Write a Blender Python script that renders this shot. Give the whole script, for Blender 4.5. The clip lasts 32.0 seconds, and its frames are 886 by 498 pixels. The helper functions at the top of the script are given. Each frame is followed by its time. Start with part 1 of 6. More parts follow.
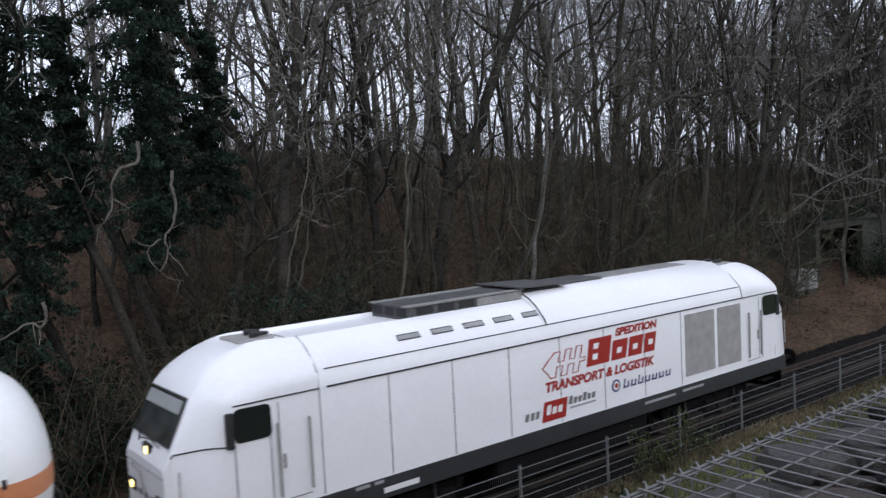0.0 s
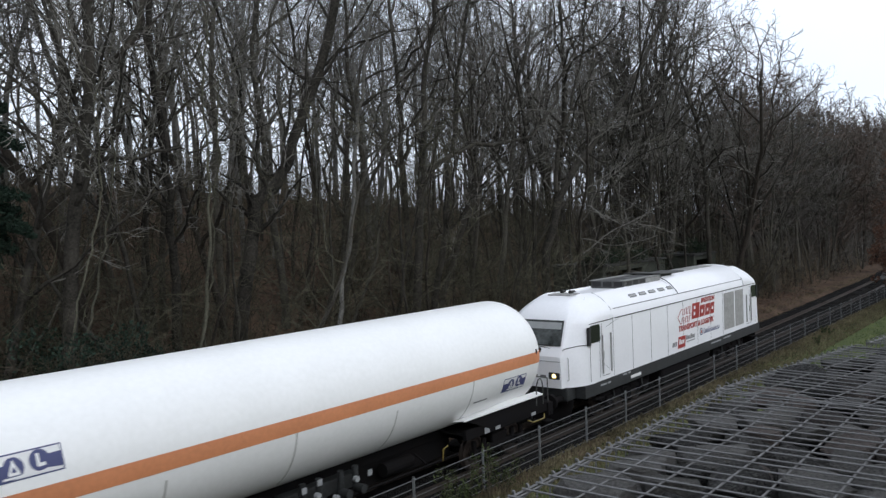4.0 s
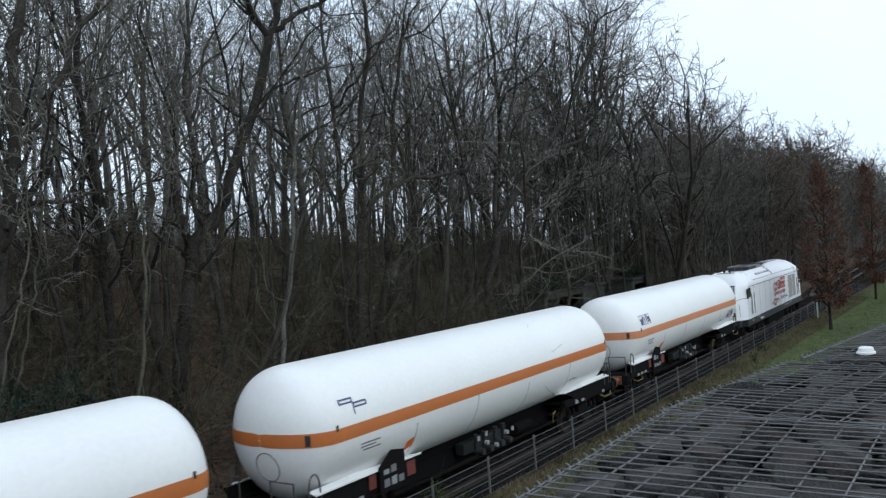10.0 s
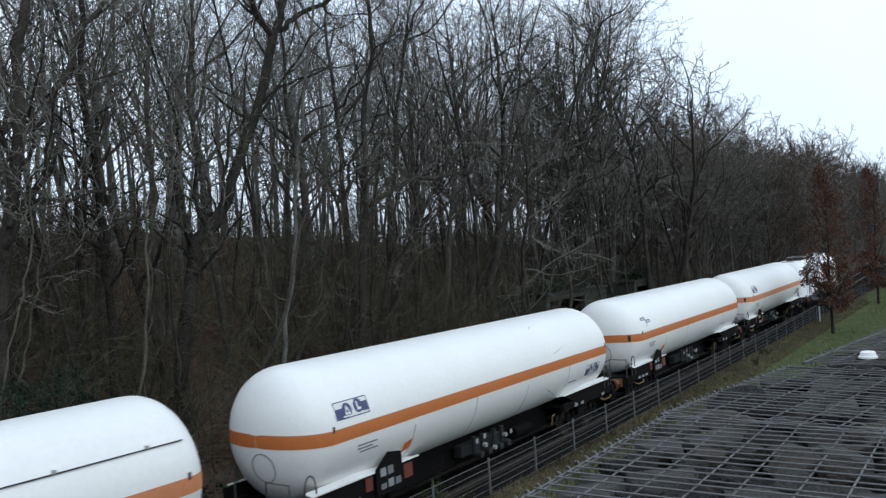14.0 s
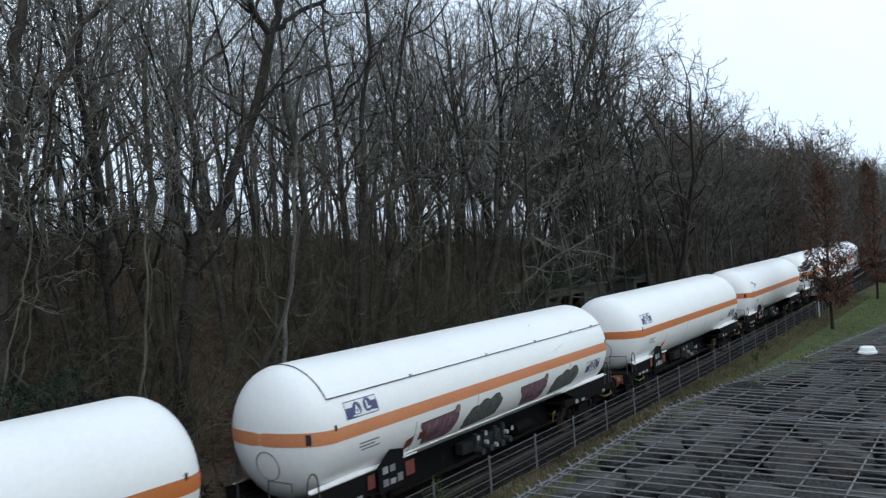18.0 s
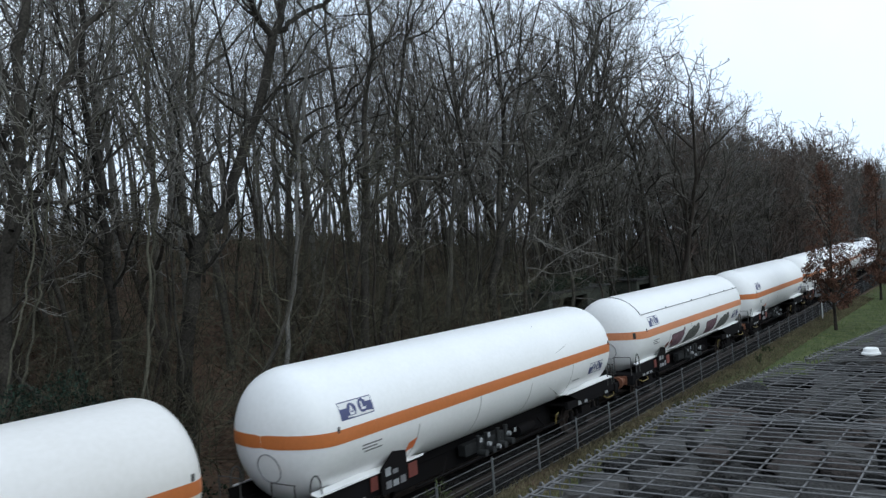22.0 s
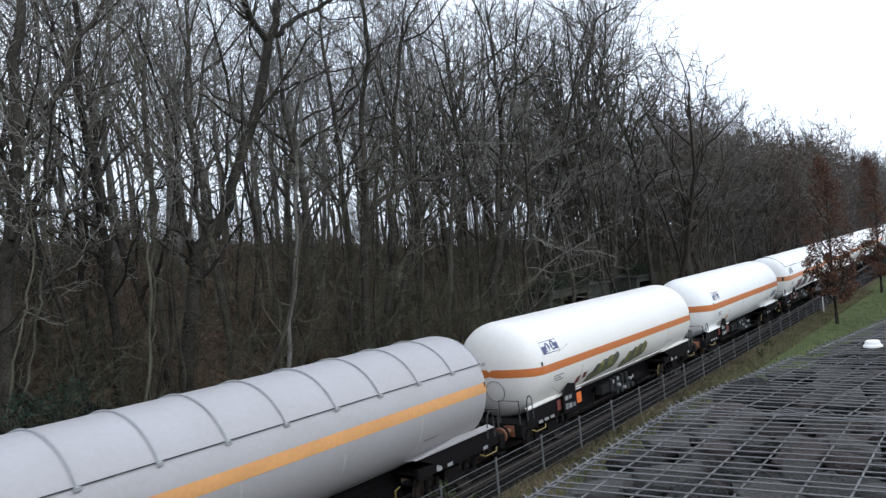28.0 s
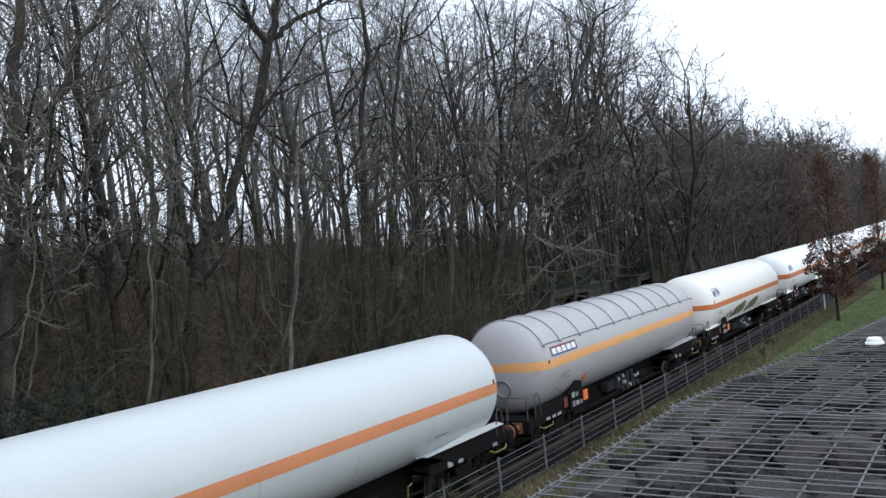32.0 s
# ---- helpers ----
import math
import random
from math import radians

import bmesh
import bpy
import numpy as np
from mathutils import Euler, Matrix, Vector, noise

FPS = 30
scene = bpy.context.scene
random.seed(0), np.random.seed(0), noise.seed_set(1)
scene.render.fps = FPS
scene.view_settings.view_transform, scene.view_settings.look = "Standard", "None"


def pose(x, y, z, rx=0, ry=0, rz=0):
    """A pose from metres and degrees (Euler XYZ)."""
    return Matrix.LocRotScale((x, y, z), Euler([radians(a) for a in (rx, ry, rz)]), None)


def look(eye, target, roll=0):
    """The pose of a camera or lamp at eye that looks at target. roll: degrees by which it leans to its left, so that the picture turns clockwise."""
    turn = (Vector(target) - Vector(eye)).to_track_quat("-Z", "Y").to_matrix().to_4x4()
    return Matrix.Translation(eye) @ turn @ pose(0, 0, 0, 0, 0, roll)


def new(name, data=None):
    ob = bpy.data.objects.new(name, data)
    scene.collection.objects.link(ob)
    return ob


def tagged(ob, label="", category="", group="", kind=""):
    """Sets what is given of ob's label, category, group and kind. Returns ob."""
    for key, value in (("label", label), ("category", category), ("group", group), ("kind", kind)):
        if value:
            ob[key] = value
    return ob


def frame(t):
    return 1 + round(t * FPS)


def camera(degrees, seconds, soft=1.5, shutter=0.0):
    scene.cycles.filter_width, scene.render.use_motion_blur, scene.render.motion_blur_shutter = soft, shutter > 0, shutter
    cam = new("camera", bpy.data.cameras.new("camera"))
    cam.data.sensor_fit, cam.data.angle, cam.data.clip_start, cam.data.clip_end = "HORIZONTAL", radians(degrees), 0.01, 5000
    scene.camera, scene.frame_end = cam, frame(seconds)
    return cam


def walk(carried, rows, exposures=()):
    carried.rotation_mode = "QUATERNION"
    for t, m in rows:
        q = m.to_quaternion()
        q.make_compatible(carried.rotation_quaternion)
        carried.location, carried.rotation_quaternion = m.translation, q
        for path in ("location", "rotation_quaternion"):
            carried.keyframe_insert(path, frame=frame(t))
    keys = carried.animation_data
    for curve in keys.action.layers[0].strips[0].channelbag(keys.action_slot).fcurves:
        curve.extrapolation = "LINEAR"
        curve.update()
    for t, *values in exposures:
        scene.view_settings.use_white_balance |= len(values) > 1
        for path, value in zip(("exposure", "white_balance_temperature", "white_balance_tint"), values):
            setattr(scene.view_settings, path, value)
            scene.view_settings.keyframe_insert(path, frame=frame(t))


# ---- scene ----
# camera: hand-held over a wire-basket parapet; x runs along the track, y across it, z up from the rail head
cam = camera(57.0, 32.0, soft=1.35, shutter=0.4)
EYE = (0.0, 0.0, 6.56)
walk(cam, [
    (0.0, pose(*EYE, 86.04, 2.95, -38.09)),
    (0.5, pose(*EYE, 86.53, 3.23, -38.44)),
    (1.0, pose(*EYE, 87.18, 3.57, -39.29)),
    (1.5, pose(*EYE, 87.89, 3.66, -40.44)),
    (2.0, pose(*EYE, 88.05, 3.74, -42.56)),
    (2.5, pose(*EYE, 87.63, 2.98, -45.23)),
    (3.0, pose(*EYE, 87.79, 1.88, -48.52)),
    (3.5, pose(*EYE, 87.97, 1.97, -50.29)),
    (5.5, pose(*EYE, 89.78, 2.63, -54.35)),
    (6.0, pose(*EYE, 90.12, 3.04, -54.85)),
    (6.5, pose(*EYE, 90.40, 3.29, -55.80)),
    (7.0, pose(*EYE, 90.35, 3.76, -56.22)),
    (7.5, pose(*EYE, 90.38, 3.66, -55.99)),
    (8.0, pose(*EYE, 90.25, 3.92, -56.03)),
    (8.5, pose(*EYE, 90.45, 4.21, -55.80)),
    (9.0, pose(*EYE, 90.19, 4.44, -55.88)),
    (9.5, pose(*EYE, 90.39, 4.41, -55.72)),
    (10.0, pose(*EYE, 90.43, 4.23, -55.67)),
    (10.5, pose(*EYE, 90.56, 4.16, -55.55)),
    (11.0, pose(*EYE, 90.75, 4.15, -55.46)),
    (11.5, pose(*EYE, 90.97, 3.89, -55.37)),
    (12.0, pose(*EYE, 90.95, 3.93, -55.36)),
    (12.5, pose(*EYE, 91.04, 4.01, -55.32)),
    (13.0, pose(*EYE, 90.71, 3.87, -55.41)),
    (13.5, pose(*EYE, 90.32, 3.79, -55.64)),
    (14.0, pose(*EYE, 90.51, 3.79, -55.52)),
    (14.5, pose(*EYE, 90.52, 3.71, -55.46)),
    (16.5, pose(*EYE, 90.64, 4.05, -55.44)),
    (17.0, pose(*EYE, 90.57, 4.12, -55.42)),
    (17.5, pose(*EYE, 90.32, 4.19, -55.48)),
    (18.0, pose(*EYE, 90.36, 4.15, -55.57)),
    (18.5, pose(*EYE, 90.33, 4.21, -55.58)),
    (19.0, pose(*EYE, 90.44, 4.39, -55.56)),
    (19.5, pose(*EYE, 90.44, 4.30, -55.53)),
    (20.0, pose(*EYE, 90.01, 4.11, -55.73)),
    (20.5, pose(*EYE, 90.43, 3.99, -55.57)),
    (21.0, pose(*EYE, 90.12, 4.00, -55.54)),
    (21.5, pose(*EYE, 90.10, 3.92, -55.58)),
    (22.0, pose(*EYE, 90.49, 4.24, -55.39)),
    (22.5, pose(*EYE, 90.43, 4.45, -55.38)),
    (23.0, pose(*EYE, 90.51, 4.50, -55.36)),
    (23.5, pose(*EYE, 90.46, 4.37, -55.42)),
    (24.0, pose(*EYE, 90.44, 4.54, -55.47)),
    (24.5, pose(*EYE, 90.27, 4.31, -55.46)),
    (25.0, pose(*EYE, 90.45, 4.54, -55.53)),
    (25.5, pose(*EYE, 90.63, 4.78, -55.46)),
    (27.5, pose(*EYE, 90.74, 5.37, -55.40)),
    (28.0, pose(*EYE, 90.57, 5.37, -55.40)),
    (28.5, pose(*EYE, 90.56, 5.27, -55.42)),
    (29.0, pose(*EYE, 90.65, 5.16, -55.38)),
    (29.5, pose(*EYE, 90.52, 5.33, -55.43)),
    (30.0, pose(*EYE, 90.40, 5.42, -55.38)),
    (30.5, pose(*EYE, 90.62, 5.76, -55.35)),
    (31.0, pose(*EYE, 90.55, 5.77, -55.34)),
    (31.5, pose(*EYE, 90.55, 5.66, -55.35)),
    (32.0, pose(*EYE, 90.60, 5.82, -55.34)),
], [(0.0, 0.0, 6300, 13), (1.5, 0.0, 6350, 12), (3.5, 0.0, 6500, 9), (7.0, -0.05, 6100, 4), (9.0, -0.06, 6100, 3), (24.0, 0.0, 6100, 4), (27.5, 0.40, 6300, 8), (32.0, 0.40, 6250, 7)])

# ---------------------------------------------------------------- light
world = bpy.data.worlds.new("overcast_sky")
scene.world = world
world.use_nodes = True
wn, wl = world.node_tree.nodes, world.node_tree.links
bg = wn["Background"]
sky = wn.new("ShaderNodeTexSky")
sky.sky_type, sky.sun_disc = "NISHITA", False
sky.sun_elevation, sky.sun_rotation = radians(28), radians(150)
sky.air_density, sky.dust_density = 1.0, 3.0
skygain = wn.new("ShaderNodeMixRGB")
skygain.blend_type, skygain.inputs[0].default_value = "MULTIPLY", 1.0
skygain.inputs[2].default_value = (0.05, 0.05, 0.05, 1)
wl.new(sky.outputs[0], skygain.inputs[1])
cloud = wn.new("ShaderNodeTexNoise")
cloud.inputs["Scale"].default_value, cloud.inputs["Detail"].default_value = 2.2, 5
cramp = wn.new("ShaderNodeValToRGB")
cramp.color_ramp.elements[0].position, cramp.color_ramp.elements[1].position = 0.3, 0.7
cramp.color_ramp.elements[0].color, cramp.color_ramp.elements[1].color = (0.80, 0.90, 1.08, 1), (0.97, 1.02, 1.12, 1)
wl.new(cloud.outputs[0], cramp.inputs[0])
skysum = wn.new("ShaderNodeMixRGB")
skysum.blend_type, skysum.inputs[0].default_value = "MIX", 0.82
wl.new(skygain.outputs[0], skysum.inputs[1])
wl.new(cramp.outputs[0], skysum.inputs[2])
wl.new(skysum.outputs[0], bg.inputs[0])
bg.inputs[1].default_value = 1.32
sun = new("sun", bpy.data.lights.new("sun", "SUN"))
sun.data.energy, sun.data.angle, sun.data.color = 0.6, radians(25), (1.0, 0.97, 0.92)
sun.matrix_world = look((0, -30, 40), (25, 14, 0))



# ---------------------------------------------------------------- materials
def mat(name, color, rough=0.6, metal=0.0, var=0.15, scale=4.0, fine=60.0, bump=0.0, spec=0.5, dirt=None, dirt_amount=0.5, island=0.0, rand=0.0):
    m = bpy.data.materials.new(name)
    m.use_nodes = True
    n, l = m.node_tree.nodes, m.node_tree.links
    b = n["Principled BSDF"]
    b.inputs["Roughness"].default_value, b.inputs["Metallic"].default_value = rough, metal
    b.inputs["Specular IOR Level"].default_value = spec
    co = n.new("ShaderNodeTexCoord")
    n1, n2 = n.new("ShaderNodeTexNoise"), n.new("ShaderNodeTexNoise")
    n1.inputs["Scale"].default_value, n2.inputs["Scale"].default_value = scale, fine
    n1.inputs["Detail"].default_value, n2.inputs["Detail"].default_value = 6, 4
    l.new(co.outputs["Object"], n1.inputs["Vector"])
    l.new(co.outputs["Object"], n2.inputs["Vector"])
    mix = n.new("ShaderNodeMath")
    mix.operation = "ADD"
    l.new(n1.outputs[0], mix.inputs[0])
    l.new(n2.outputs[0], mix.inputs[1])
    last = mix.outputs[0]
    for use, node, out in ((rand, "ShaderNodeObjectInfo", "Random"), (island, "ShaderNodeNewGeometry", "Random Per Island")):
        if use:
            src, ma = n.new(node), n.new("ShaderNodeMath")
            ma.operation = "MULTIPLY_ADD"
            ma.inputs[1].default_value = use
            l.new(src.outputs[out], ma.inputs[0])
            l.new(last, ma.inputs[2])
            sub = n.new("ShaderNodeMath")
            sub.operation = "SUBTRACT"
            sub.inputs[1].default_value = use / 2
            l.new(ma.outputs[0], sub.inputs[0])
            last = sub.outputs[0]
    ramp = n.new("ShaderNodeValToRGB")
    e = ramp.color_ramp.elements
    e[0].position, e[1].position = 0.55, 1.45
    half = n.new("ShaderNodeMath")
    half.operation = "MULTIPLY"
    half.inputs[1].default_value = 0.5
    l.new(last, half.inputs[0])
    e[0].position, e[1].position = 0.3, 0.7
    dark = dirt if dirt else tuple(c * (1 - 2 * var) for c in color)
    e[0].color = (*dark, 1) if not dirt else (*[c * (1 - dirt_amount) + d * dirt_amount for c, d in zip(color, dirt)], 1)
    e[1].color = (*[min(1, c * (1 + var)) for c in color], 1)
    l.new(half.outputs[0], ramp.inputs[0])
    l.new(ramp.outputs[0], b.inputs["Base Color"])
    if bump:
        bp = n.new("ShaderNodeBump")
        bp.inputs["Strength"].default_value, bp.inputs["Distance"].default_value = bump, 0.02
        l.new(last, bp.inputs["Height"])
        l.new(bp.outputs[0], b.inputs["Normal"])
    return m


def glow(name, color, power):
    m = mat(name, (0.8, 0.8, 0.75), 0.2)
    b = m.node_tree.nodes["Principled BSDF"]
    b.inputs["Emission Color"].default_value, b.inputs["Emission Strength"].default_value = (*color, 1), power
    return m


BARK = mat("bark", (0.050, 0.045, 0.038), 0.95, 0, 0.45, 1.2, 14, 0.6, 0.15, rand=0.35)
BARK_GREY = mat("grey_bark", (0.082, 0.076, 0.064), 0.95, 0, 0.4, 1.5, 18, 0.5, 0.15, rand=0.3)
BARK_RED = mat("reddish_bark", (0.045, 0.038, 0.032), 0.95, 0, 0.4, 1.2, 14, 0.6, 0.15, rand=0.3)
TWIG = mat("twig_bark", (0.168, 0.159, 0.143), 0.9, 0, 0.35, 0.6, 6, 0, 0.15, rand=0.3)
TWIG_FAR = mat("far_twig_bark", (0.106, 0.097, 0.088), 0.95, 0, 0.3, 0.2, 3, 0, 0.1)
TWIG_PALE = mat("pale_twig_bark", (0.078, 0.073, 0.051), 0.9, 0, 0.4, 0.6, 6, 0, 0.15, island=0.6)
TWIG_RED = mat("reddish_twig_bark", (0.120, 0.094, 0.080), 0.95, 0, 0.3, 0.2, 3, 0, 0.1)
# rear-wood bark and twigs: distance haze is mixed into these pale greys
BARK_REAR = mat("hazed_pale_bark", (0.132, 0.127, 0.117), 0.95, 0, 0.35, 1.2, 14, 0.4, 0.15, rand=0.4)
TWIG_REAR = mat("hazed_fine_twigs", (0.168, 0.163, 0.152), 0.9, 0, 0.3, 0.6, 6, 0, 0.15, rand=0.3)
BARK_MOSS = mat("mossy_grey_bark", (0.092, 0.088, 0.066), 0.95, 0, 0.4, 1.5, 18, 0.5, 0.15, rand=0.3)
DEADWOOD = mat("bleached_dead_wood", (0.135, 0.125, 0.105), 0.9, 0, 0.35, 2, 20, 0.4, 0.15)
BRUSH = mat("dry_brush", (0.104, 0.087, 0.064), 0.95, 0, 0.4, 0.6, 8, 0, 0.1, rand=0.4)
PALE_BRUSH = mat("pale_dry_brush", (0.100, 0.084, 0.060), 0.95, 0, 0.5, 0.6, 8, 0, 0.1, island=0.9)
IVY = mat("ivy_leaf", (0.024, 0.041, 0.029), 0.7, 0, 0.4, 0.8, 5, 0, 0.12, island=0.6)
BRAMBLE = mat("bramble_leaf", (0.020, 0.034, 0.020), 0.7, 0, 0.4, 0.8, 5, 0, 0.12, island=0.6)
DRYLEAF = mat("withered_leaf", (0.118, 0.060, 0.040), 0.8, 0, 0.4, 0.8, 5, 0, 0.2, island=0.7)
GRASS = mat("grass_blade", (0.092, 0.128, 0.040), 0.8, 0, 0.35, 0.5, 5, 0, 0.2, island=0.5)
WEED = mat("weed_leaf", (0.060, 0.075, 0.032), 0.8, 0, 0.4, 0.8, 5, 0, 0.12, island=0.7)
HAY = mat("dry_grass", (0.145, 0.127, 0.078), 0.9, 0, 0.35, 0.5, 5, 0, 0.1, island=0.6)
# dark stone and wood, taken near black for shade under the train
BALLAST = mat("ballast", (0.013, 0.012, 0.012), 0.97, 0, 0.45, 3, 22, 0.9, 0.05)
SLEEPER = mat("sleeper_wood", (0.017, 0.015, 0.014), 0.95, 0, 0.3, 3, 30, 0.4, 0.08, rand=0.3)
RAIL = mat("rusty_rail", (0.050, 0.036, 0.029), 0.7, 0.3, 0.3, 5, 40, 0.2)
STEEL = mat("galvanised_wire", (0.150, 0.147, 0.147), 0.5, 0.45, 0.2, 8, 90)
STEEL_POST = mat("galvanised_post", (0.20, 0.21, 0.22), 0.5, 0.5, 0.2, 6, 60)
STONE_BROWN = mat("brown_basalt_stone", (0.086, 0.072, 0.066), 0.85, 0, 0.5, 12, 60, 0.7, 0.25, rand=0.7)
STONE = mat("basalt_stone", (0.114, 0.110, 0.105), 0.85, 0, 0.55, 12, 70, 0.9, 0.25, rand=0.9)
CONCRETE = mat("mossy_concrete", (0.050, 0.055, 0.044), 0.9, 0, 0.35, 1.2, 20, 0.4, 0.2)
ASPHALT = mat("asphalt", (0.055, 0.055, 0.058), 0.9, 0, 0.3, 3, 80, 0.5)
LOCO_WHITE = mat("white_loco_paint", (0.84, 0.84, 0.87), 0.32, 0, 0.03, 0.9, 12, 0, 0.5)
TANK_WHITE = mat("white_tank_paint", (0.85, 0.85, 0.85), 0.38, 0, 0.03, 0.5, 9, 0, 0.5, dirt=(0.70, 0.70, 0.68), dirt_amount=0.35)
TANK_CREAM = mat("yellowed_tank_paint", (0.755, 0.735, 0.715), 0.42, 0, 0.03, 0.5, 9, 0, 0.5, dirt=(0.62, 0.595, 0.55), dirt_amount=0.4)
TANK_GREY = mat("grey_tank_paint", (0.385, 0.375, 0.395), 0.45, 0, 0.05, 0.6, 9, 0, 0.4, dirt=(0.33, 0.31, 0.295), dirt_amount=0.5)
TANK_BLUE = mat("cool_white_tank_paint", (0.53, 0.56, 0.57), 0.38, 0, 0.03, 0.6, 9, 0, 0.5, dirt=(0.48, 0.50, 0.50), dirt_amount=0.4)
ORANGE = mat("orange_stripe_paint", (0.54, 0.165, 0.045), 0.45, 0, 0.06, 0.8, 12)
ORANGE_FADED = mat("faded_orange_stripe_paint", (0.62, 0.24, 0.11), 0.5, 0, 0.08, 0.8, 12)
ORANGE_PALE = mat("pale_orange_stripe_paint", (0.70, 0.35, 0.13), 0.5, 0, 0.08, 0.8, 12)
DARK = mat("dark_underframe_paint", (0.008, 0.008, 0.009), 0.9, 0, 0.35, 2, 25, 0.2, 0.04, dirt=(0.016, 0.013, 0.011), dirt_amount=0.5)
FRAME_GREY = mat("grey_frame_paint", (0.032, 0.034, 0.035), 0.6, 0, 0.25, 2, 25, 0.1, 0.3)
SCREEN = mat("cab_windscreen_glass", (0.05, 0.058, 0.056), 0.08, 0, 0.5, 3, 9, 0, 0.8)
PALE_BAND = mat("pale_windscreen_band", (0.30, 0.31, 0.31), 0.5, 0, 0.1)
WIRE = mat("weathered_fence_wire", (0.046, 0.049, 0.053), 0.6, 0.3, 0.2, 8, 90)
SEAM = mat("black_seam", (0.02, 0.02, 0.02), 0.7)
LINE_GREY = mat("grey_panel_joint", (0.32, 0.33, 0.34), 0.6)
JOINT = mat("dark_panel_joint", (0.10, 0.10, 0.105), 0.6)
RAILING = mat("worn_grey_railing", (0.07, 0.07, 0.068), 0.6, 0.2, 0.2, 4, 30)
GRIME = mat("grimy_weld", (0.50, 0.50, 0.48), 0.7, 0, 0.12, 2, 20)
GLASS = mat("dark_cab_glass", (0.012, 0.014, 0.015), 0.08, 0, 0.05, 2, 20, 0, 0.8)
GRILLE = mat("grey_grille", (0.34, 0.335, 0.325), 0.6, 0.0, 0.15, 4, 90, 0.3)
ROOF_DARK = mat("sooty_roof_metal", (0.10, 0.10, 0.10), 0.6, 0.3, 0.3, 3, 30)
ROOF_LIGHT = mat("pale_roof_metal", (0.34, 0.34, 0.33), 0.5, 0.4, 0.2, 3, 30)
RED = mat("red_lettering", (0.330, 0.018, 0.012), 0.45, 0, 0.05)
BLUE = mat("dark_blue_print", (0.05, 0.06, 0.16), 0.5, 0, 0.05)
GREYTXT = mat("grey_print", (0.18, 0.18, 0.19), 0.5, 0, 0.05)
WHITETXT = mat("white_print", (0.75, 0.75, 0.75), 0.5, 0, 0.04)
YELLOW = mat("yellow_paint", (0.20, 0.15, 0.04), 0.5, 0, 0.15)
PLACARD = mat("orange_placard", (0.72, 0.16, 0.03), 0.5, 0, 0.05)
RUSTRED = mat("rust_red_paint", (0.16, 0.035, 0.025), 0.65, 0, 0.25)
SKIN = mat("orange_buffer_paint", (0.19, 0.075, 0.04), 0.6, 0, 0.2)
GRAF_PINK = mat("purple_spray_paint", (0.20, 0.105, 0.135), 0.6, 0, 0.4, 4, 16)
GRAF_ROSE = mat("pale_rose_spray_paint", (0.30, 0.19, 0.22), 0.6, 0, 0.35, 4, 16)
GRAF_DARK = mat("dark_spray_outline", (0.06, 0.055, 0.062), 0.6, 0, 0.35, 4, 16)
GRAF_LIME = mat("yellow_green_spray_paint", (0.29, 0.28, 0.065), 0.6, 0, 0.35, 3, 12)
GRAF_GREY = mat("grey_spray_paint", (0.125, 0.130, 0.118), 0.6, 0, 0.45, 4, 16)
GRAF_GREEN = mat("olive_spray_paint", (0.155, 0.165, 0.09), 0.6, 0, 0.35, 3, 12)
LAMP = glow("lit_headlamp", (1.0, 0.74, 0.22), 3.5)
PLASTIC = mat("white_plastic", (0.78, 0.78, 0.76), 0.4, 0, 0.04)
CABINET_PALE = mat("weathered_white_sleeve", (0.42, 0.43, 0.42), 0.6, 0, 0.15)
CABINET = mat("grey_cabinet_paint", (0.26, 0.27, 0.26), 0.6, 0, 0.15)
SIGN_GREY = mat("grey_sign_back", (0.19, 0.195, 0.20), 0.5, 0.2, 0.1)
CLADDING = mat("dark_shed_boards", (0.03, 0.03, 0.028), 0.9, 0, 0.3, 2, 20)
LITTER = mat("fallen_leaf", (0.105, 0.064, 0.040), 0.9, 0, 0.4, 0.8, 5, 0, 0.1, island=0.8)


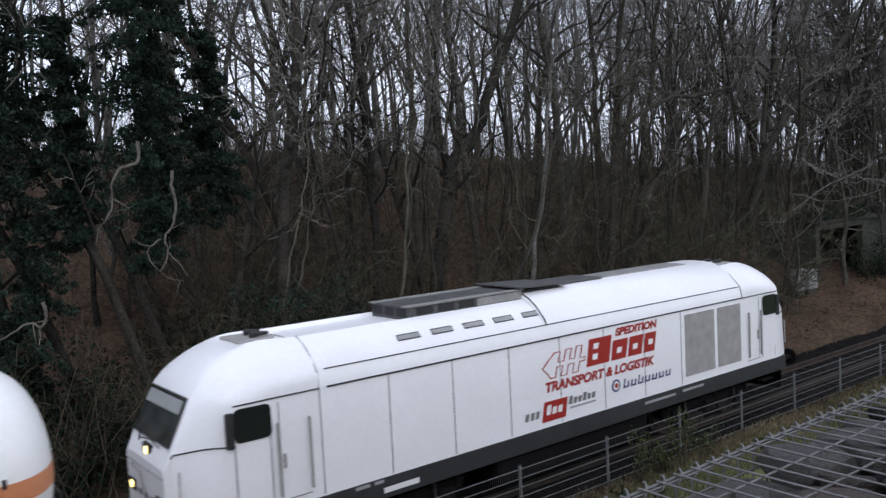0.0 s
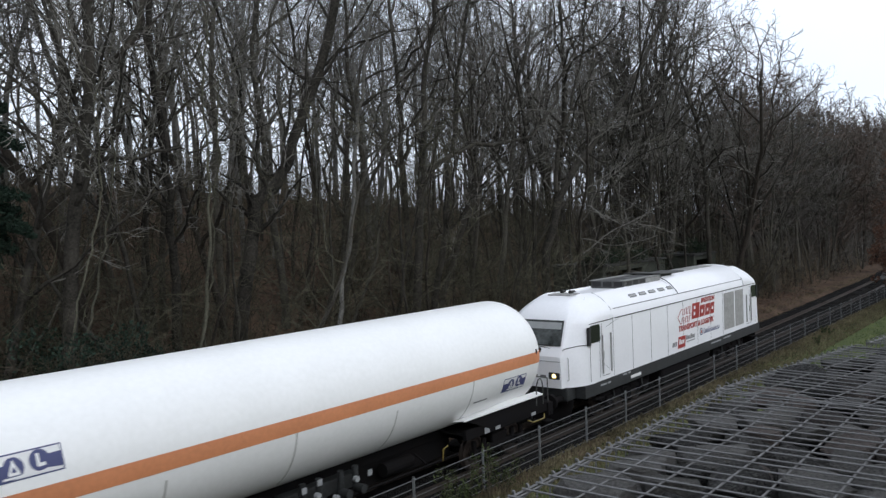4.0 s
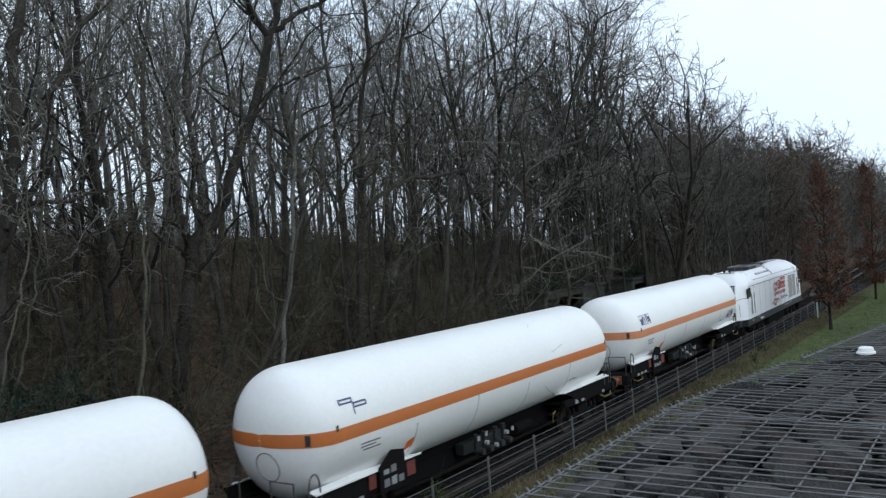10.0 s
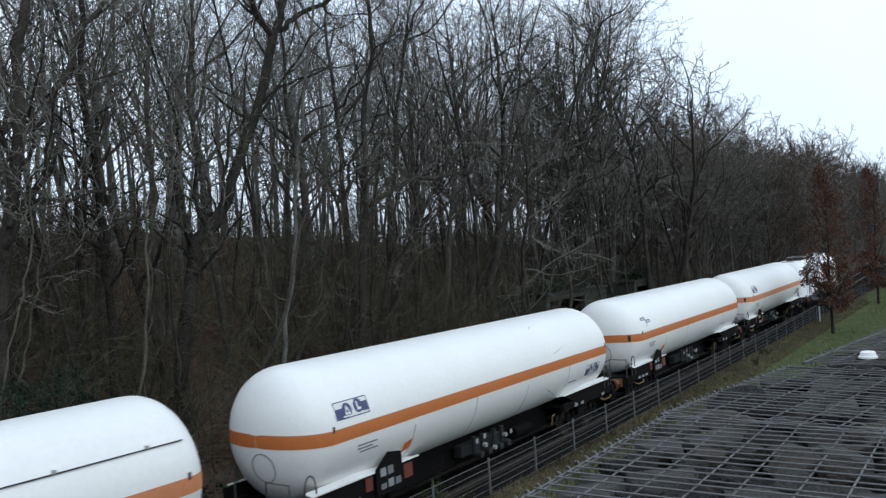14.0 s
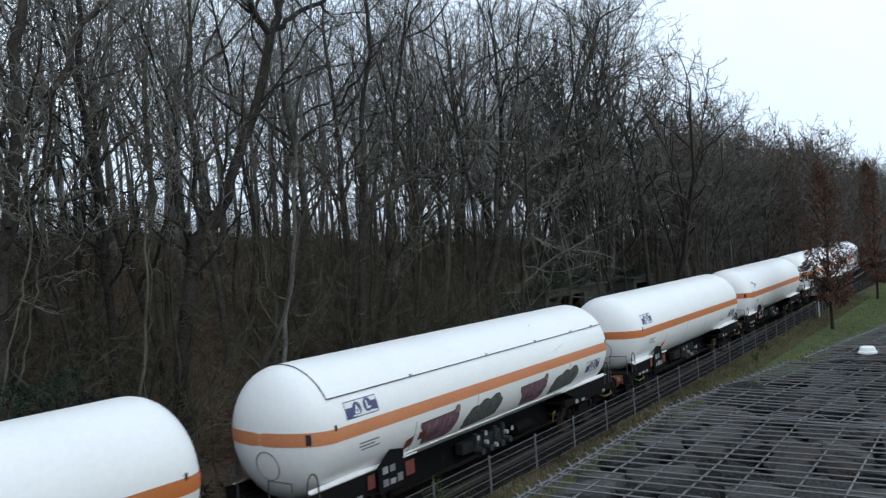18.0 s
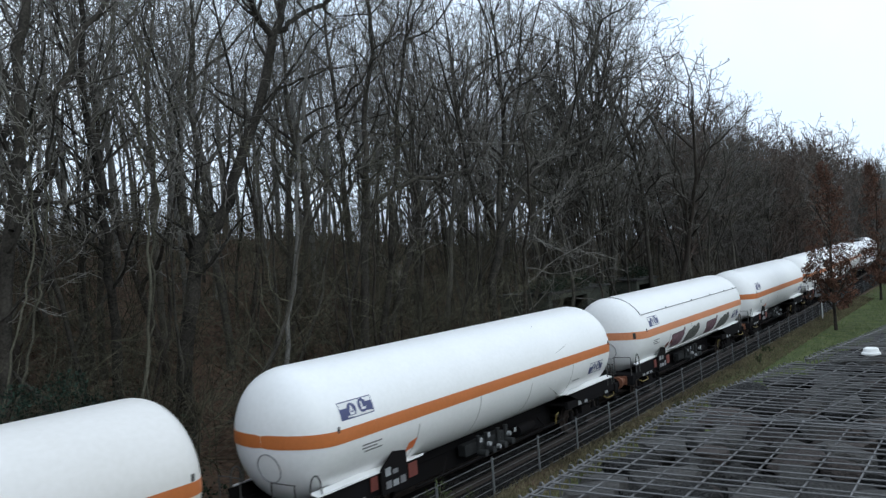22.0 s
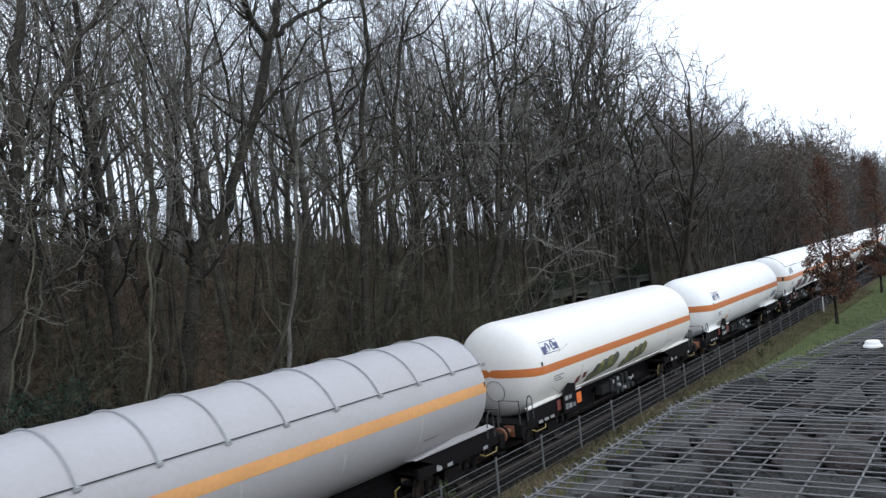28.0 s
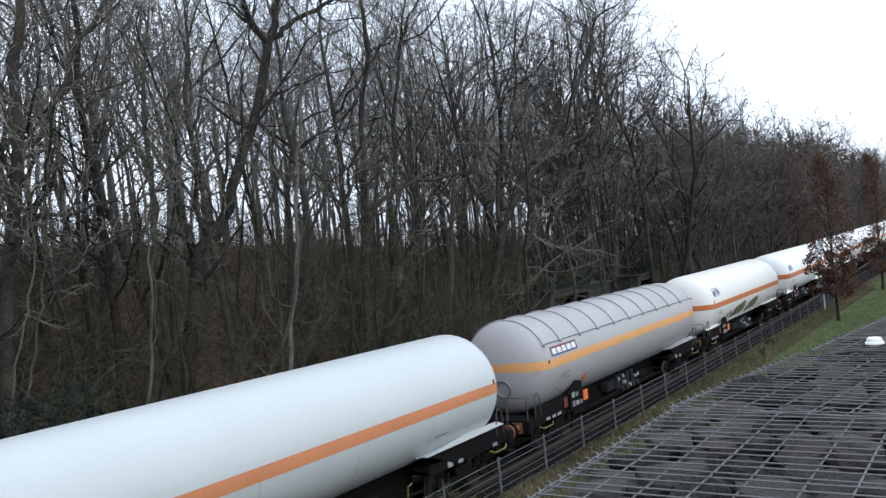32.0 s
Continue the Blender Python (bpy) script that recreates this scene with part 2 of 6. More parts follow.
def ground_material():
    m = mat("leaf_litter_ground", (0.096, 0.064, 0.045), 0.97, 0, 0.45, 0.5, 5, 0.8, 0.1)
    n, l = m.node_tree.nodes, m.node_tree.links
    b = n["Principled BSDF"]
    src = b.inputs["Base Color"].links[0].from_socket
    geo, sep = n.new("ShaderNodeTexCoord"), n.new("ShaderNodeSeparateXYZ")
    l.new(geo.outputs["Object"], sep.inputs[0])
    # mown grass on the near side of the fence, leaf litter beyond the track
    rng = n.new("ShaderNodeMapRange")
    rng.inputs[1].default_value, rng.inputs[2].default_value = 12.1, 10.9
    wob, add = n.new("ShaderNodeTexNoise"), n.new("ShaderNodeMath")
    wob.inputs["Scale"].default_value = 0.6
    l.new(geo.outputs["Object"], wob.inputs["Vector"])
    add.operation = "MULTIPLY_ADD"
    add.inputs[1].default_value = 1.6
    l.new(wob.outputs[0], add.inputs[0])
    l.new(sep.outputs[1], add.inputs[2])
    l.new(add.outputs[0], rng.inputs[0])
    gr, gn = n.new("ShaderNodeValToRGB"), n.new("ShaderNodeTexNoise")
    gn.inputs["Scale"].default_value, gn.inputs["Detail"].default_value = 1.3, 8
    l.new(geo.outputs["Object"], gn.inputs["Vector"])
    l.new(gn.outputs[0], gr.inputs[0])
    gr.color_ramp.elements[0].position, gr.color_ramp.elements[1].position = 0.35, 0.68
    gr.color_ramp.elements[0].color, gr.color_ramp.elements[1].color = (0.050, 0.066, 0.027, 1), (0.095, 0.108, 0.046, 1)
    mx = n.new("ShaderNodeMixRGB")
    l.new(rng.outputs[0], mx.inputs[0])
    l.new(src, mx.inputs[1])
    l.new(gr.outputs[0], mx.inputs[2])
    l.new(mx.outputs[0], b.inputs["Base Color"])
    return m


GROUND = ground_material()


# ---------------------------------------------------------------- mesh tools
class Shape:
    """Gathers verts and faces, then makes one mesh."""

    def __init__(self):
        self.v, self.f, self.n = [], [], 0

    def add(self, verts, faces):
        self.v.append(np.asarray(verts, float))
        o = self.n
        self.f.extend(tuple(i + o for i in f) for f in faces)
        self.n += len(verts)
        return self

    def box(self, x0, x1, y0, y1, z0, z1, b=0.0):
        if b <= 0:
            vs = [(x, y, z) for x in (x0, x1) for y in (y0, y1) for z in (z0, z1)]
            return self.add(vs, [(0, 1, 3, 2), (4, 6, 7, 5), (0, 4, 5, 1), (2, 3, 7, 6), (0, 2, 6, 4), (1, 5, 7, 3)])
        bm = bmesh.new()
        bmesh.ops.create_cube(bm, size=1, matrix=Matrix.LocRotScale(((x0 + x1) / 2, (y0 + y1) / 2, (z0 + z1) / 2), None, (x1 - x0, y1 - y0, z1 - z0)))
        bmesh.ops.bevel(bm, geom=bm.edges[:], offset=b, segments=2, affect="EDGES", profile=0.5)
        bm.verts.index_update()
        self.add([v.co[:] for v in bm.verts], [[v.index for v in f.verts] for f in bm.faces])
        bm.free()
        return self

    def tube(self, pts, radii, sides=6, caps=False):
        p = np.asarray(pts, float)
        r = np.broadcast_to(np.asarray(radii, float), (len(p),))
        t = np.gradient(p, axis=0)
        t /= np.linalg.norm(t, axis=1)[:, None] + 1e-12
        ref = np.array([0.31, 0.17, 0.93]) if abs(t[0] @ np.array([0.31, 0.17, 0.93])) < 0.9 else np.array([1.0, 0.1, 0.0])
        u = np.cross(t, ref)
        u /= np.linalg.norm(u, axis=1)[:, None] + 1e-12
        w = np.cross(t, u)
        a = np.arange(sides) * 2 * np.pi / sides
        ring = p[:, None] + r[:, None, None] * (np.cos(a)[None, :, None] * u[:, None] + np.sin(a)[None, :, None] * w[:, None])
        k, fs = sides, []
        for i in range(len(p) - 1):
            for j in range(k):
                fs.append((i * k + j, i * k + (j + 1) % k, (i + 1) * k + (j + 1) % k, (i + 1) * k + j))
        if caps:
            fs += [tuple(range(k))[::-1], tuple(range((len(p) - 1) * k, len(p) * k))]
        return self.add(ring.reshape(-1, 3), fs)

    def disc_y(self, x, z, r, y0, y1, sides=24):
        """A round disc lying across the track, from y0 to y1."""
        return self.tube([(x, y0, z), (x, y1, z)], r, sides, True)

    def plate(self, corners, thick, normal):
        c = np.asarray(corners, float)
        nn = np.asarray(normal, float) / np.linalg.norm(normal)
        k = len(c)
        return self.add(np.vstack([c, c + nn * thick]), [tuple(range(k))[::-1], tuple(range(k, 2 * k))] + [(i, (i + 1) % k, k + (i + 1) % k, k + i) for i in range(k)])

    def mesh(self, name, material, smooth=False):
        me = bpy.data.meshes.new(name)
        me.from_pydata(np.vstack(self.v).tolist(), [], self.f)
        me.materials.append(material)
        if smooth:
            me.polygons.foreach_set("use_smooth", [True] * len(me.polygons))
        me.update()
        return me


def smooth_mesh(me, angle=35):
    me.polygons.foreach_set("use_smooth", [True] * len(me.polygons))
    me.set_sharp_from_angle(angle=radians(angle))
    return me


def part(name, shape, material, parent, label="", smooth=False):
    me = shape if isinstance(shape, bpy.types.Mesh) else shape.mesh(name, material)
    if smooth:
        smooth_mesh(me)
    ob = new(name, me)
    ob.parent = parent
    if label:
        tagged(ob, label)
    return ob


def thing(name, label, category, group="", kind="", at=(0, 0, 0)):
    ob = new(name)
    ob.location = at
    return tagged(ob, label, category, group, kind)


def words(text, size, material, name="lettering", shear=0.0, bold=0.0):
    """Flat letters in the x-z plane that face -y, as a mesh."""
    cu = bpy.data.curves.new(name, "FONT")
    cu.body, cu.size, cu.shear, cu.offset, cu.extrude, cu.align_x = text, size, shear, bold, 0.002, "LEFT"
    ob = new("tmp_text", cu)
    bpy.context.view_layer.update()
    me = bpy.data.meshes.new_from_object(ob.evaluated_get(bpy.context.evaluated_depsgraph_get()))
    bpy.data.objects.remove(ob)
    me.transform(Matrix.Rotation(radians(90), 4, "X"))
    me.materials.clear()
    me.materials.append(material)
    return me


# ---------------------------------------------------------------- ground, track, fence
TRACK_Y = 13.87


def ground_height(x, y):
    """Flat by the track, then a wooded bank that is high towards -x and low far along the line."""
    hill = np.interp(y, [17.0, 19.0, 22.0, 29.0, 42.0, 60.0, 120.0, 400.0], [0.0, 0.35, 0.9, 4.0, 9.0, 10.6, 9.6, 6.5])
    verge = np.interp(y, [8.9, 10.0, 10.7, 11.32, 11.45], [0.0, 0.10, 0.24, 0.27, 0.0])
    return hill * np.interp(x, [32.0, 46.0, 75.0, 200.0], [1.0, 0.92, 0.74, 0.6]) + verge - 0.02


def build_ground():
    xs = np.unique(np.concatenate([np.linspace(-30, 130, 161), np.linspace(130, 420, 60), [-1800, -900, -400, -150, -60, 600, 900, 1400, 2200]]))
    ys = np.unique(np.concatenate([np.linspace(4, 50, 93), np.linspace(50, 140, 30), [11.33, 11.45, -1500, -600, -200, -60, -20, 0, 200, 350, 600, 1000, 1800]]))
    X, Y = np.meshgrid(xs, ys, indexing="ij")
    Z = ground_height(X, Y)
    r = np.random.default_rng(3)
    rough = np.clip((Y - 16.5) / 4, 0, 1) * (Y < 140)
    Z = Z + rough * (0.16 * np.sin(X * 0.9 + 1.3 * np.sin(Y * 0.7)) * np.cos(Y * 0.8 + X * 0.21) + r.normal(0, 0.07, X.shape))
    Z[(Y > 11.4) & (Y < 16.6)] = -0.30
    nx, ny = X.shape
    idx = np.arange(nx * ny).reshape(nx, ny)
    f = np.stack([idx[:-1, :-1], idx[1:, :-1], idx[1:, 1:], idx[:-1, 1:]], -1).reshape(-1, 4)
    s = Shape().add(np.stack([X, Y, Z], -1).reshape(-1, 3), [tuple(q) for q in f.tolist()])
    tagged(new("ground", s.mesh("ground", GROUND, True)), "brown leaf-littered ground with a mown green strip", "ground", kind="structure")


def track_bend(x):
    """Sideways drift of the line far off: straight, then a gentle bend into the wood."""
    u = np.clip(np.asarray(x, float) - 24.0, 0, None)
    return np.where(u < 60, 0.00021 * u * u, 0.756 + 0.0252 * (u - 60))


def track_rise(x):
    u = np.clip(np.asarray(x, float) - 26.0, 0, None)
    return np.where(u < 50, 0.00009 * u * u, 0.225 + 0.009 * (u - 50))


def on_track(x):
    """The pose of a vehicle whose middle is x metres along the line."""
    e = 6.0
    turn = math.degrees(math.atan2(float(track_bend(x + e) - track_bend(x - e)), 2 * e))
    climb = math.degrees(math.atan2(float(track_rise(x + e) - track_rise(x - e)), 2 * e))
    return pose(x, TRACK_Y + float(track_bend(x + e) + track_bend(x - e)) / 2, float(track_rise(x + e) + track_rise(x - e)) / 2, 0, -climb, turn)


def build_track():
    track = thing("track", "rusty rails on dark sleepers in ballast coloured near black for shade", "railway track", kind="structure")
    r = np.random.default_rng(5)
    xs = np.concatenate([np.arange(-40, 140, 0.7), np.arange(140, 700, 12)])
    n, m = len(xs), 13
    ysec = np.linspace(-2.7, 2.7, m)
    V = np.zeros((n, m, 3))
    V[..., 0] = xs[:, None] + r.normal(0, 0.08, (n, m))
    V[..., 1] = TRACK_Y + ysec + track_bend(xs)[:, None]
    V[..., 2] = np.interp(np.abs(ysec), [0, 1.8, 2.7], [-0.19, -0.2, -0.42])[None] + r.normal(0, 0.022, (n, m)) + track_rise(xs)[:, None]
    idx = np.arange(n * m).reshape(n, m)
    f = np.stack([idx[:-1, :-1], idx[1:, :-1], idx[1:, 1:], idx[:-1, 1:]], -1).reshape(-1, 4)
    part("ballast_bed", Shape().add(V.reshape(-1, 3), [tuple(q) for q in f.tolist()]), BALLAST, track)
    rail_prof = [(-0.062, -0.172), (0.062, -0.172), (0.062, -0.160), (0.012, -0.14), (0.012, -0.045), (0.036, -0.03), (0.036, 0), (-0.036, 0), (-0.036, -0.03), (-0.012, -0.045), (-0.012, -0.14), (-0.062, -0.160)]
    for side in (-0.755, 0.755):
        rs = Shape()
        k = len(rail_prof)
        rx = [-60.0, 0.0] + [20.0 + 6 * i for i in range(25)] + [240.0, 700.0]
        v = [(x, TRACK_Y + side + a + float(track_bend(x)), b + float(track_rise(x))) for x in rx for a, b in rail_prof]
        rs.add(v, [(i * k + j, i * k + (j + 1) % k, (i + 1) * k + (j + 1) % k, (i + 1) * k + j) for i in range(len(rx) - 1) for j in range(k)])
        part("rail", rs, RAIL, track)
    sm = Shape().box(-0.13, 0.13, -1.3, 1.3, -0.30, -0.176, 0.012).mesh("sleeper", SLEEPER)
    for i in range(200):
        ob = part("sleeper", sm, None, track)
        ob.location = (20 + i * 0.62, TRACK_Y + float(track_bend(20 + i * 0.62)), float(track_rise(20 + i * 0.62)))
    return track


FENCE_Y = 11.3


def build_fence():
    fence = thing("fence", "galvanised welded-wire fence along the railway track", "fence")
    # one panel: double horizontal rods every 0.2 m, thin uprights every 50 mm
    rods, wires = [], Shape()
    z_top = 1.2
    for z in np.arange(z_top - 5 * 0.18, z_top + 0.01, 0.18):
        s = Shape()
        for dy in (-0.008, 0.008):
            s.tube([(0.0, dy, z), (2.52, dy, z)], 0.0048, 4)
        rods.append(s.mesh("horizontal_rod", STEEL))
    for k in range(50):
        x = 0.035 + k * 0.05
        wires.tube([(x, 0, 0.15), (x, 0, z_top + 0.03)], 0.0027, 3)
    wires = wires.mesh("upright_wires", WIRE)
    post = Shape().box(-0.03, 0.03, -0.02, 0.02, -0.3, 1.25, 0.006).mesh("post", STEEL_POST)
    cap = Shape().box(-0.034, 0.034, -0.024, 0.024, 1.25, 1.268, 0.004).mesh("cap", SEAM)
    clip = Shape().box(-0.036, 0.036, -0.034, -0.02, -0.02, 0.02, 0.004).mesh("clip", STEEL_POST)
    x0 = 15.45 - 2.52 * 5
    for i in range(46):
        px = x0 + i * 2.52
        p = part("post", post, None, fence)
        p.location = (px, FENCE_Y + 0.035, 0)
        c = part("cap", cap, None, p)
        if i < 26:
            for z in (0.48, 0.84, 1.2):
                part("clip", clip, None, p).location = (0, -0.0, z)
        w = tagged(part("mesh_panel", wires, None, fence), kind="stuff")
        w.location = (px, FENCE_Y, 0)
        for r in rods:
            part("horizontal_rod", r, None, w)
    return fence


# ---------------------------------------------------------------- plants
def rot_dir(d, ang, rng):
    a = rng.normal(size=3)
    a -= d * (a @ d)
    a /= np.linalg.norm(a) + 1e-9
    return d * math.cos(ang) + a * math.sin(ang)


def grow(out, p, d, length, radius, level, rng, spec):
    segs = spec["segs"][level]
    pts, dirs = [p], [d]
    step = length / segs
    for i in range(segs):
        d = d + rng.normal(0, spec["wob"][level], 3) + np.array([0, 0, spec["up"][level]])
        d /= np.linalg.norm(d)
        p = p + d * step
        pts.append(p)
        dirs.append(d)
    pts = np.array(pts)
    f = np.linspace(0, 1, segs + 1)
    rad = radius * (1 - f * spec["taper"][level])
    if level == 0:
        rad[-3:] *= np.array([0.85, 0.6, 0.2])
        rad[0] *= 1.35
    out[0 if level <= spec["split"] else 1].tube(pts, np.maximum(rad, spec["rmin"]), spec["sides"][level])
    if level + 1 >= len(spec["segs"]):
        return
    n = spec["kids"][level]
    n = max(1, int(round(n * rng.uniform(0.75, 1.25))))
    for i in range(n):
        fr = spec["start"][level] + (1 - spec["start"][level]) * (i + rng.uniform(0.1, 0.9)) / n
        k = fr * segs
        j = min(int(k), segs - 1)
        q = pts[j] + (pts[j + 1] - pts[j]) * (k - j)
        nd = rot_dir(dirs[j], radians(rng.uniform(*spec["ang"][level])), rng)
        L = length * spec["ratio"][level] * rng.uniform(0.65, 1.25) * (0.55 + 1.1 * fr * (1.25 - fr) if level == 0 else 1.1 - 0.5 * fr)
        grow(out, q, nd, L, max(spec["rmin"], rad[j] * spec["rr"][level] * rng.uniform(0.7, 1.1)), level + 1, rng, spec)


FOREST = dict(segs=[14, 10, 4, 1], wob=[0.09, 0.24, 0.24, 0.22], up=[0.035, 0.085, 0.03, 0.0], taper=[0.70, 0.70, 0.75, 0.6], split=1, rmin=0.009,
              sides=[8, 5, 3, 3], kids=[10, 11, 3], start=[0.30, 0.18, 0.1], ang=[(28, 58), (30, 70), (30, 70)], ratio=[0.44, 0.25, 0.42], rr=[0.70, 0.48, 0.55])
SLIM = dict(FOREST, kids=[15, 8, 4], start=[0.28, 0.15, 0.1], ang=[(32, 64), (30, 70), (30, 70)], ratio=[0.32, 0.32, 0.45], rr=[0.54, 0.5, 0.6], wob=[0.07, 0.2, 0.22, 0.22], sides=[7, 4, 3, 3], segs=[13, 6, 3, 1])
REAR = dict(SLIM, segs=[11, 5, 2, 1], kids=[15, 8, 4], rmin=0.012, sides=[6, 3, 3, 3])
POLE = dict(FOREST, segs=[13, 6, 3, 1], split=0, kids=[14, 6, 3], ratio=[0.30, 0.40, 0.5], ang=[(48, 88), (30, 75), (30, 70)], wob=[0.14, 0.30, 0.26, 0.2], up=[0.05, 0.01, 0.0, 0.0], start=[0.13, 0.2, 0.1], rr=[0.42, 0.5, 0.6], rmin=0.007)
FAR = dict(segs=[6, 4, 1], wob=[0.06, 0.14, 0.2], up=[0.03, 0.1, 0.06], taper=[0.86, 0.8, 0.6], split=2, rmin=0.016, sides=[5, 3, 3], kids=[9, 8], start=[0.36, 0.15], ang=[(20, 46), (25, 60)], ratio=[0.5, 0.34], rr=[0.55, 0.45])
CROWN = dict(FOREST, segs=[13, 8, 4, 2], kids=[15, 11, 4], start=[0.32, 0.12, 0.1], ang=[(26, 60), (30, 72), (30, 70)], ratio=[0.40, 0.30, 0.45], rr=[0.6, 0.5, 0.6], rmin=0.010)
DOME = dict(segs=[7, 5, 2, 1], wob=[0.07, 0.16, 0.2, 0.2], up=[0.03, 0.06, 0.02, 0.0], taper=[0.8, 0.8, 0.7, 0.6], split=0, rmin=0.021, sides=[5, 3, 3, 3], kids=[22, 11, 5], start=[0.22, 0.12, 0.1], ang=[(24, 60), (30, 70), (30, 70)], ratio=[0.56, 0.34, 0.45], rr=[0.6, 0.45, 0.6])
SHRUB = dict(segs=[5, 3, 2], wob=[0.16, 0.2, 0.22], up=[0.0, 0.02, 0.0], taper=[0.75, 0.7, 0.6], split=0, rmin=0.006, sides=[4, 3, 3], kids=[5, 3], start=[0.25, 0.2], ang=[(25, 65), (25, 70)], ratio=[0.42, 0.5], rr=[0.5, 0.6])


def tree_meshes(seed, height, radius, spec, wood, twig, lean=0.0, stems=1):
    rng = np.random.default_rng(seed)
    out = (Shape(), Shape())
    for k in range(stems):
        a = rng.uniform(0, 6.28)
        ln = lean if stems == 1 else rng.uniform(0.04, 0.2)
        d = np.array([math.cos(a) * ln, math.sin(a) * ln, 1.0])
        grow(out, np.array([math.cos(a), math.sin(a), 0]) * (0.0 if stems == 1 else radius * 0.9) - np.array([0, 0, 0.4]), d / np.linalg.norm(d), height * rng.uniform(0.9, 1.05), radius, 0, rng, spec)
    return smooth_mesh(out[0].mesh("trunk", wood), 60), out[1].mesh("twigs", twig)


def leaf_cloud(rng, centres, radius, count, size, flat=1.0):
    """count small leaf quads scattered round the given centres."""
    c = np.asarray(centres, float)
    pick = rng.integers(0, len(c), count)
    d = rng.normal(size=(count, 3))
    d /= np.linalg.norm(d, axis=1)[:, None]
    rad = np.asarray(radius)[pick] if np.ndim(radius) else radius
    p = c[pick] + d * (rad * rng.uniform(0.35, 1.0, count) ** 0.6)[:, None] * np.array([1, 1, flat])
    a, b = rng.normal(size=(count, 3)), rng.normal(size=(count, 3))
    a /= np.linalg.norm(a, axis=1)[:, None]
    b -= a * (a * b).sum(1)[:, None]
    b /= np.linalg.norm(b, axis=1)[:, None]
    s = size * rng.uniform(0.6, 1.3, count)[:, None]
    fold = np.cross(a, b) * s * 0.25
    v = np.stack([p - a * s, p + b * s * 0.55 + fold, p + a * s, p - b * s * 0.55 + fold], 1).reshape(-1, 3)
    i = np.arange(count) * 4
    f = np.concatenate([np.stack([i, i + 1, i + 2], 1), np.stack([i, i + 2, i + 3], 1)])
    return v, [tuple(q) for q in f.tolist()]


def place_tree(meshes, name, label, category, group, x, y, turn, size, lean=(0, 0)):
    t = thing(name, label, category, group)
    part("trunk", meshes[0], None, t)
    tagged(part("crown", meshes[1], None, t), kind="stuff")
    t.matrix_basis = pose(x, y, float(ground_height(x, y)), lean[0], lean[1], turn) @ Matrix.Diagonal((size, size, size, 1))
    return t


def along(route, n, rng, jitter):
    """A softened line of n points through a rough route."""
    q = np.array(route, float)
    u = np.linspace(0, len(q) - 1, n)
    pts = np.stack([np.interp(u, range(len(q)), q[:, i]) for i in range(3)], 1)
    for _ in range(2):
        pts[1:-1] = (pts[:-2] + 2 * pts[1:-1] + pts[2:]) / 4
    pts[1:-1] += rng.normal(0, jitter, (n - 2, 3))
    return pts


def bent_tree(route, r0, r1, seed, name_label, limbs=14, bark=BARK, arms=(), low=0.3):
    """A tree whose trunk follows a given bend, with given long arms and smaller limbs along both."""
    rng = np.random.default_rng(seed)
    out = (Shape(), Shape())
    for k, (line, a, b) in enumerate(((route, r0, r1), *arms)):
        n = 22 if k == 0 else 14
        pts = along(line, n, rng, 0.05 if k == 0 else 0.07)
        rad = a + (b - a) * np.linspace(0, 1, n) ** 0.8
        if k == 0:
            rad[:2] *= (1.45, 1.12)
        out[0].tube(pts, rad, 9 if k == 0 else 7)
        d = pts[-1] - pts[-2]
        d /= np.linalg.norm(d)
        for j in range(3):
            grow(out, pts[-1], rot_dir(d, radians(10 + 12 * j), rng), rng.uniform(3.5, 6.0) * (1 if k == 0 else 0.6), b * 0.8, 1, rng, FOREST)
        for _ in range(limbs if k == 0 else limbs // 2):
            j = int(rng.integers(int(n * low) if k == 0 else 3, n - 1))
            d = pts[j] - pts[j - 1]
            d /= np.linalg.norm(d)
            grow(out, pts[j], rot_dir(d, radians(rng.uniform(30, 70)), rng), rng.uniform(2.0, 5.0) * (1 if k == 0 else 0.65), max(0.016, rad[j] * 0.4), 1, rng, FOREST)
    t = thing("tree", name_label, "tree", "bare woodland trees")
    part("trunk", smooth_mesh(out[0].mesh("trunk", bark), 60), None, t)
    tagged(part("crown", out[1].mesh("crown", TWIG), None, t), kind="stuff")
    return t


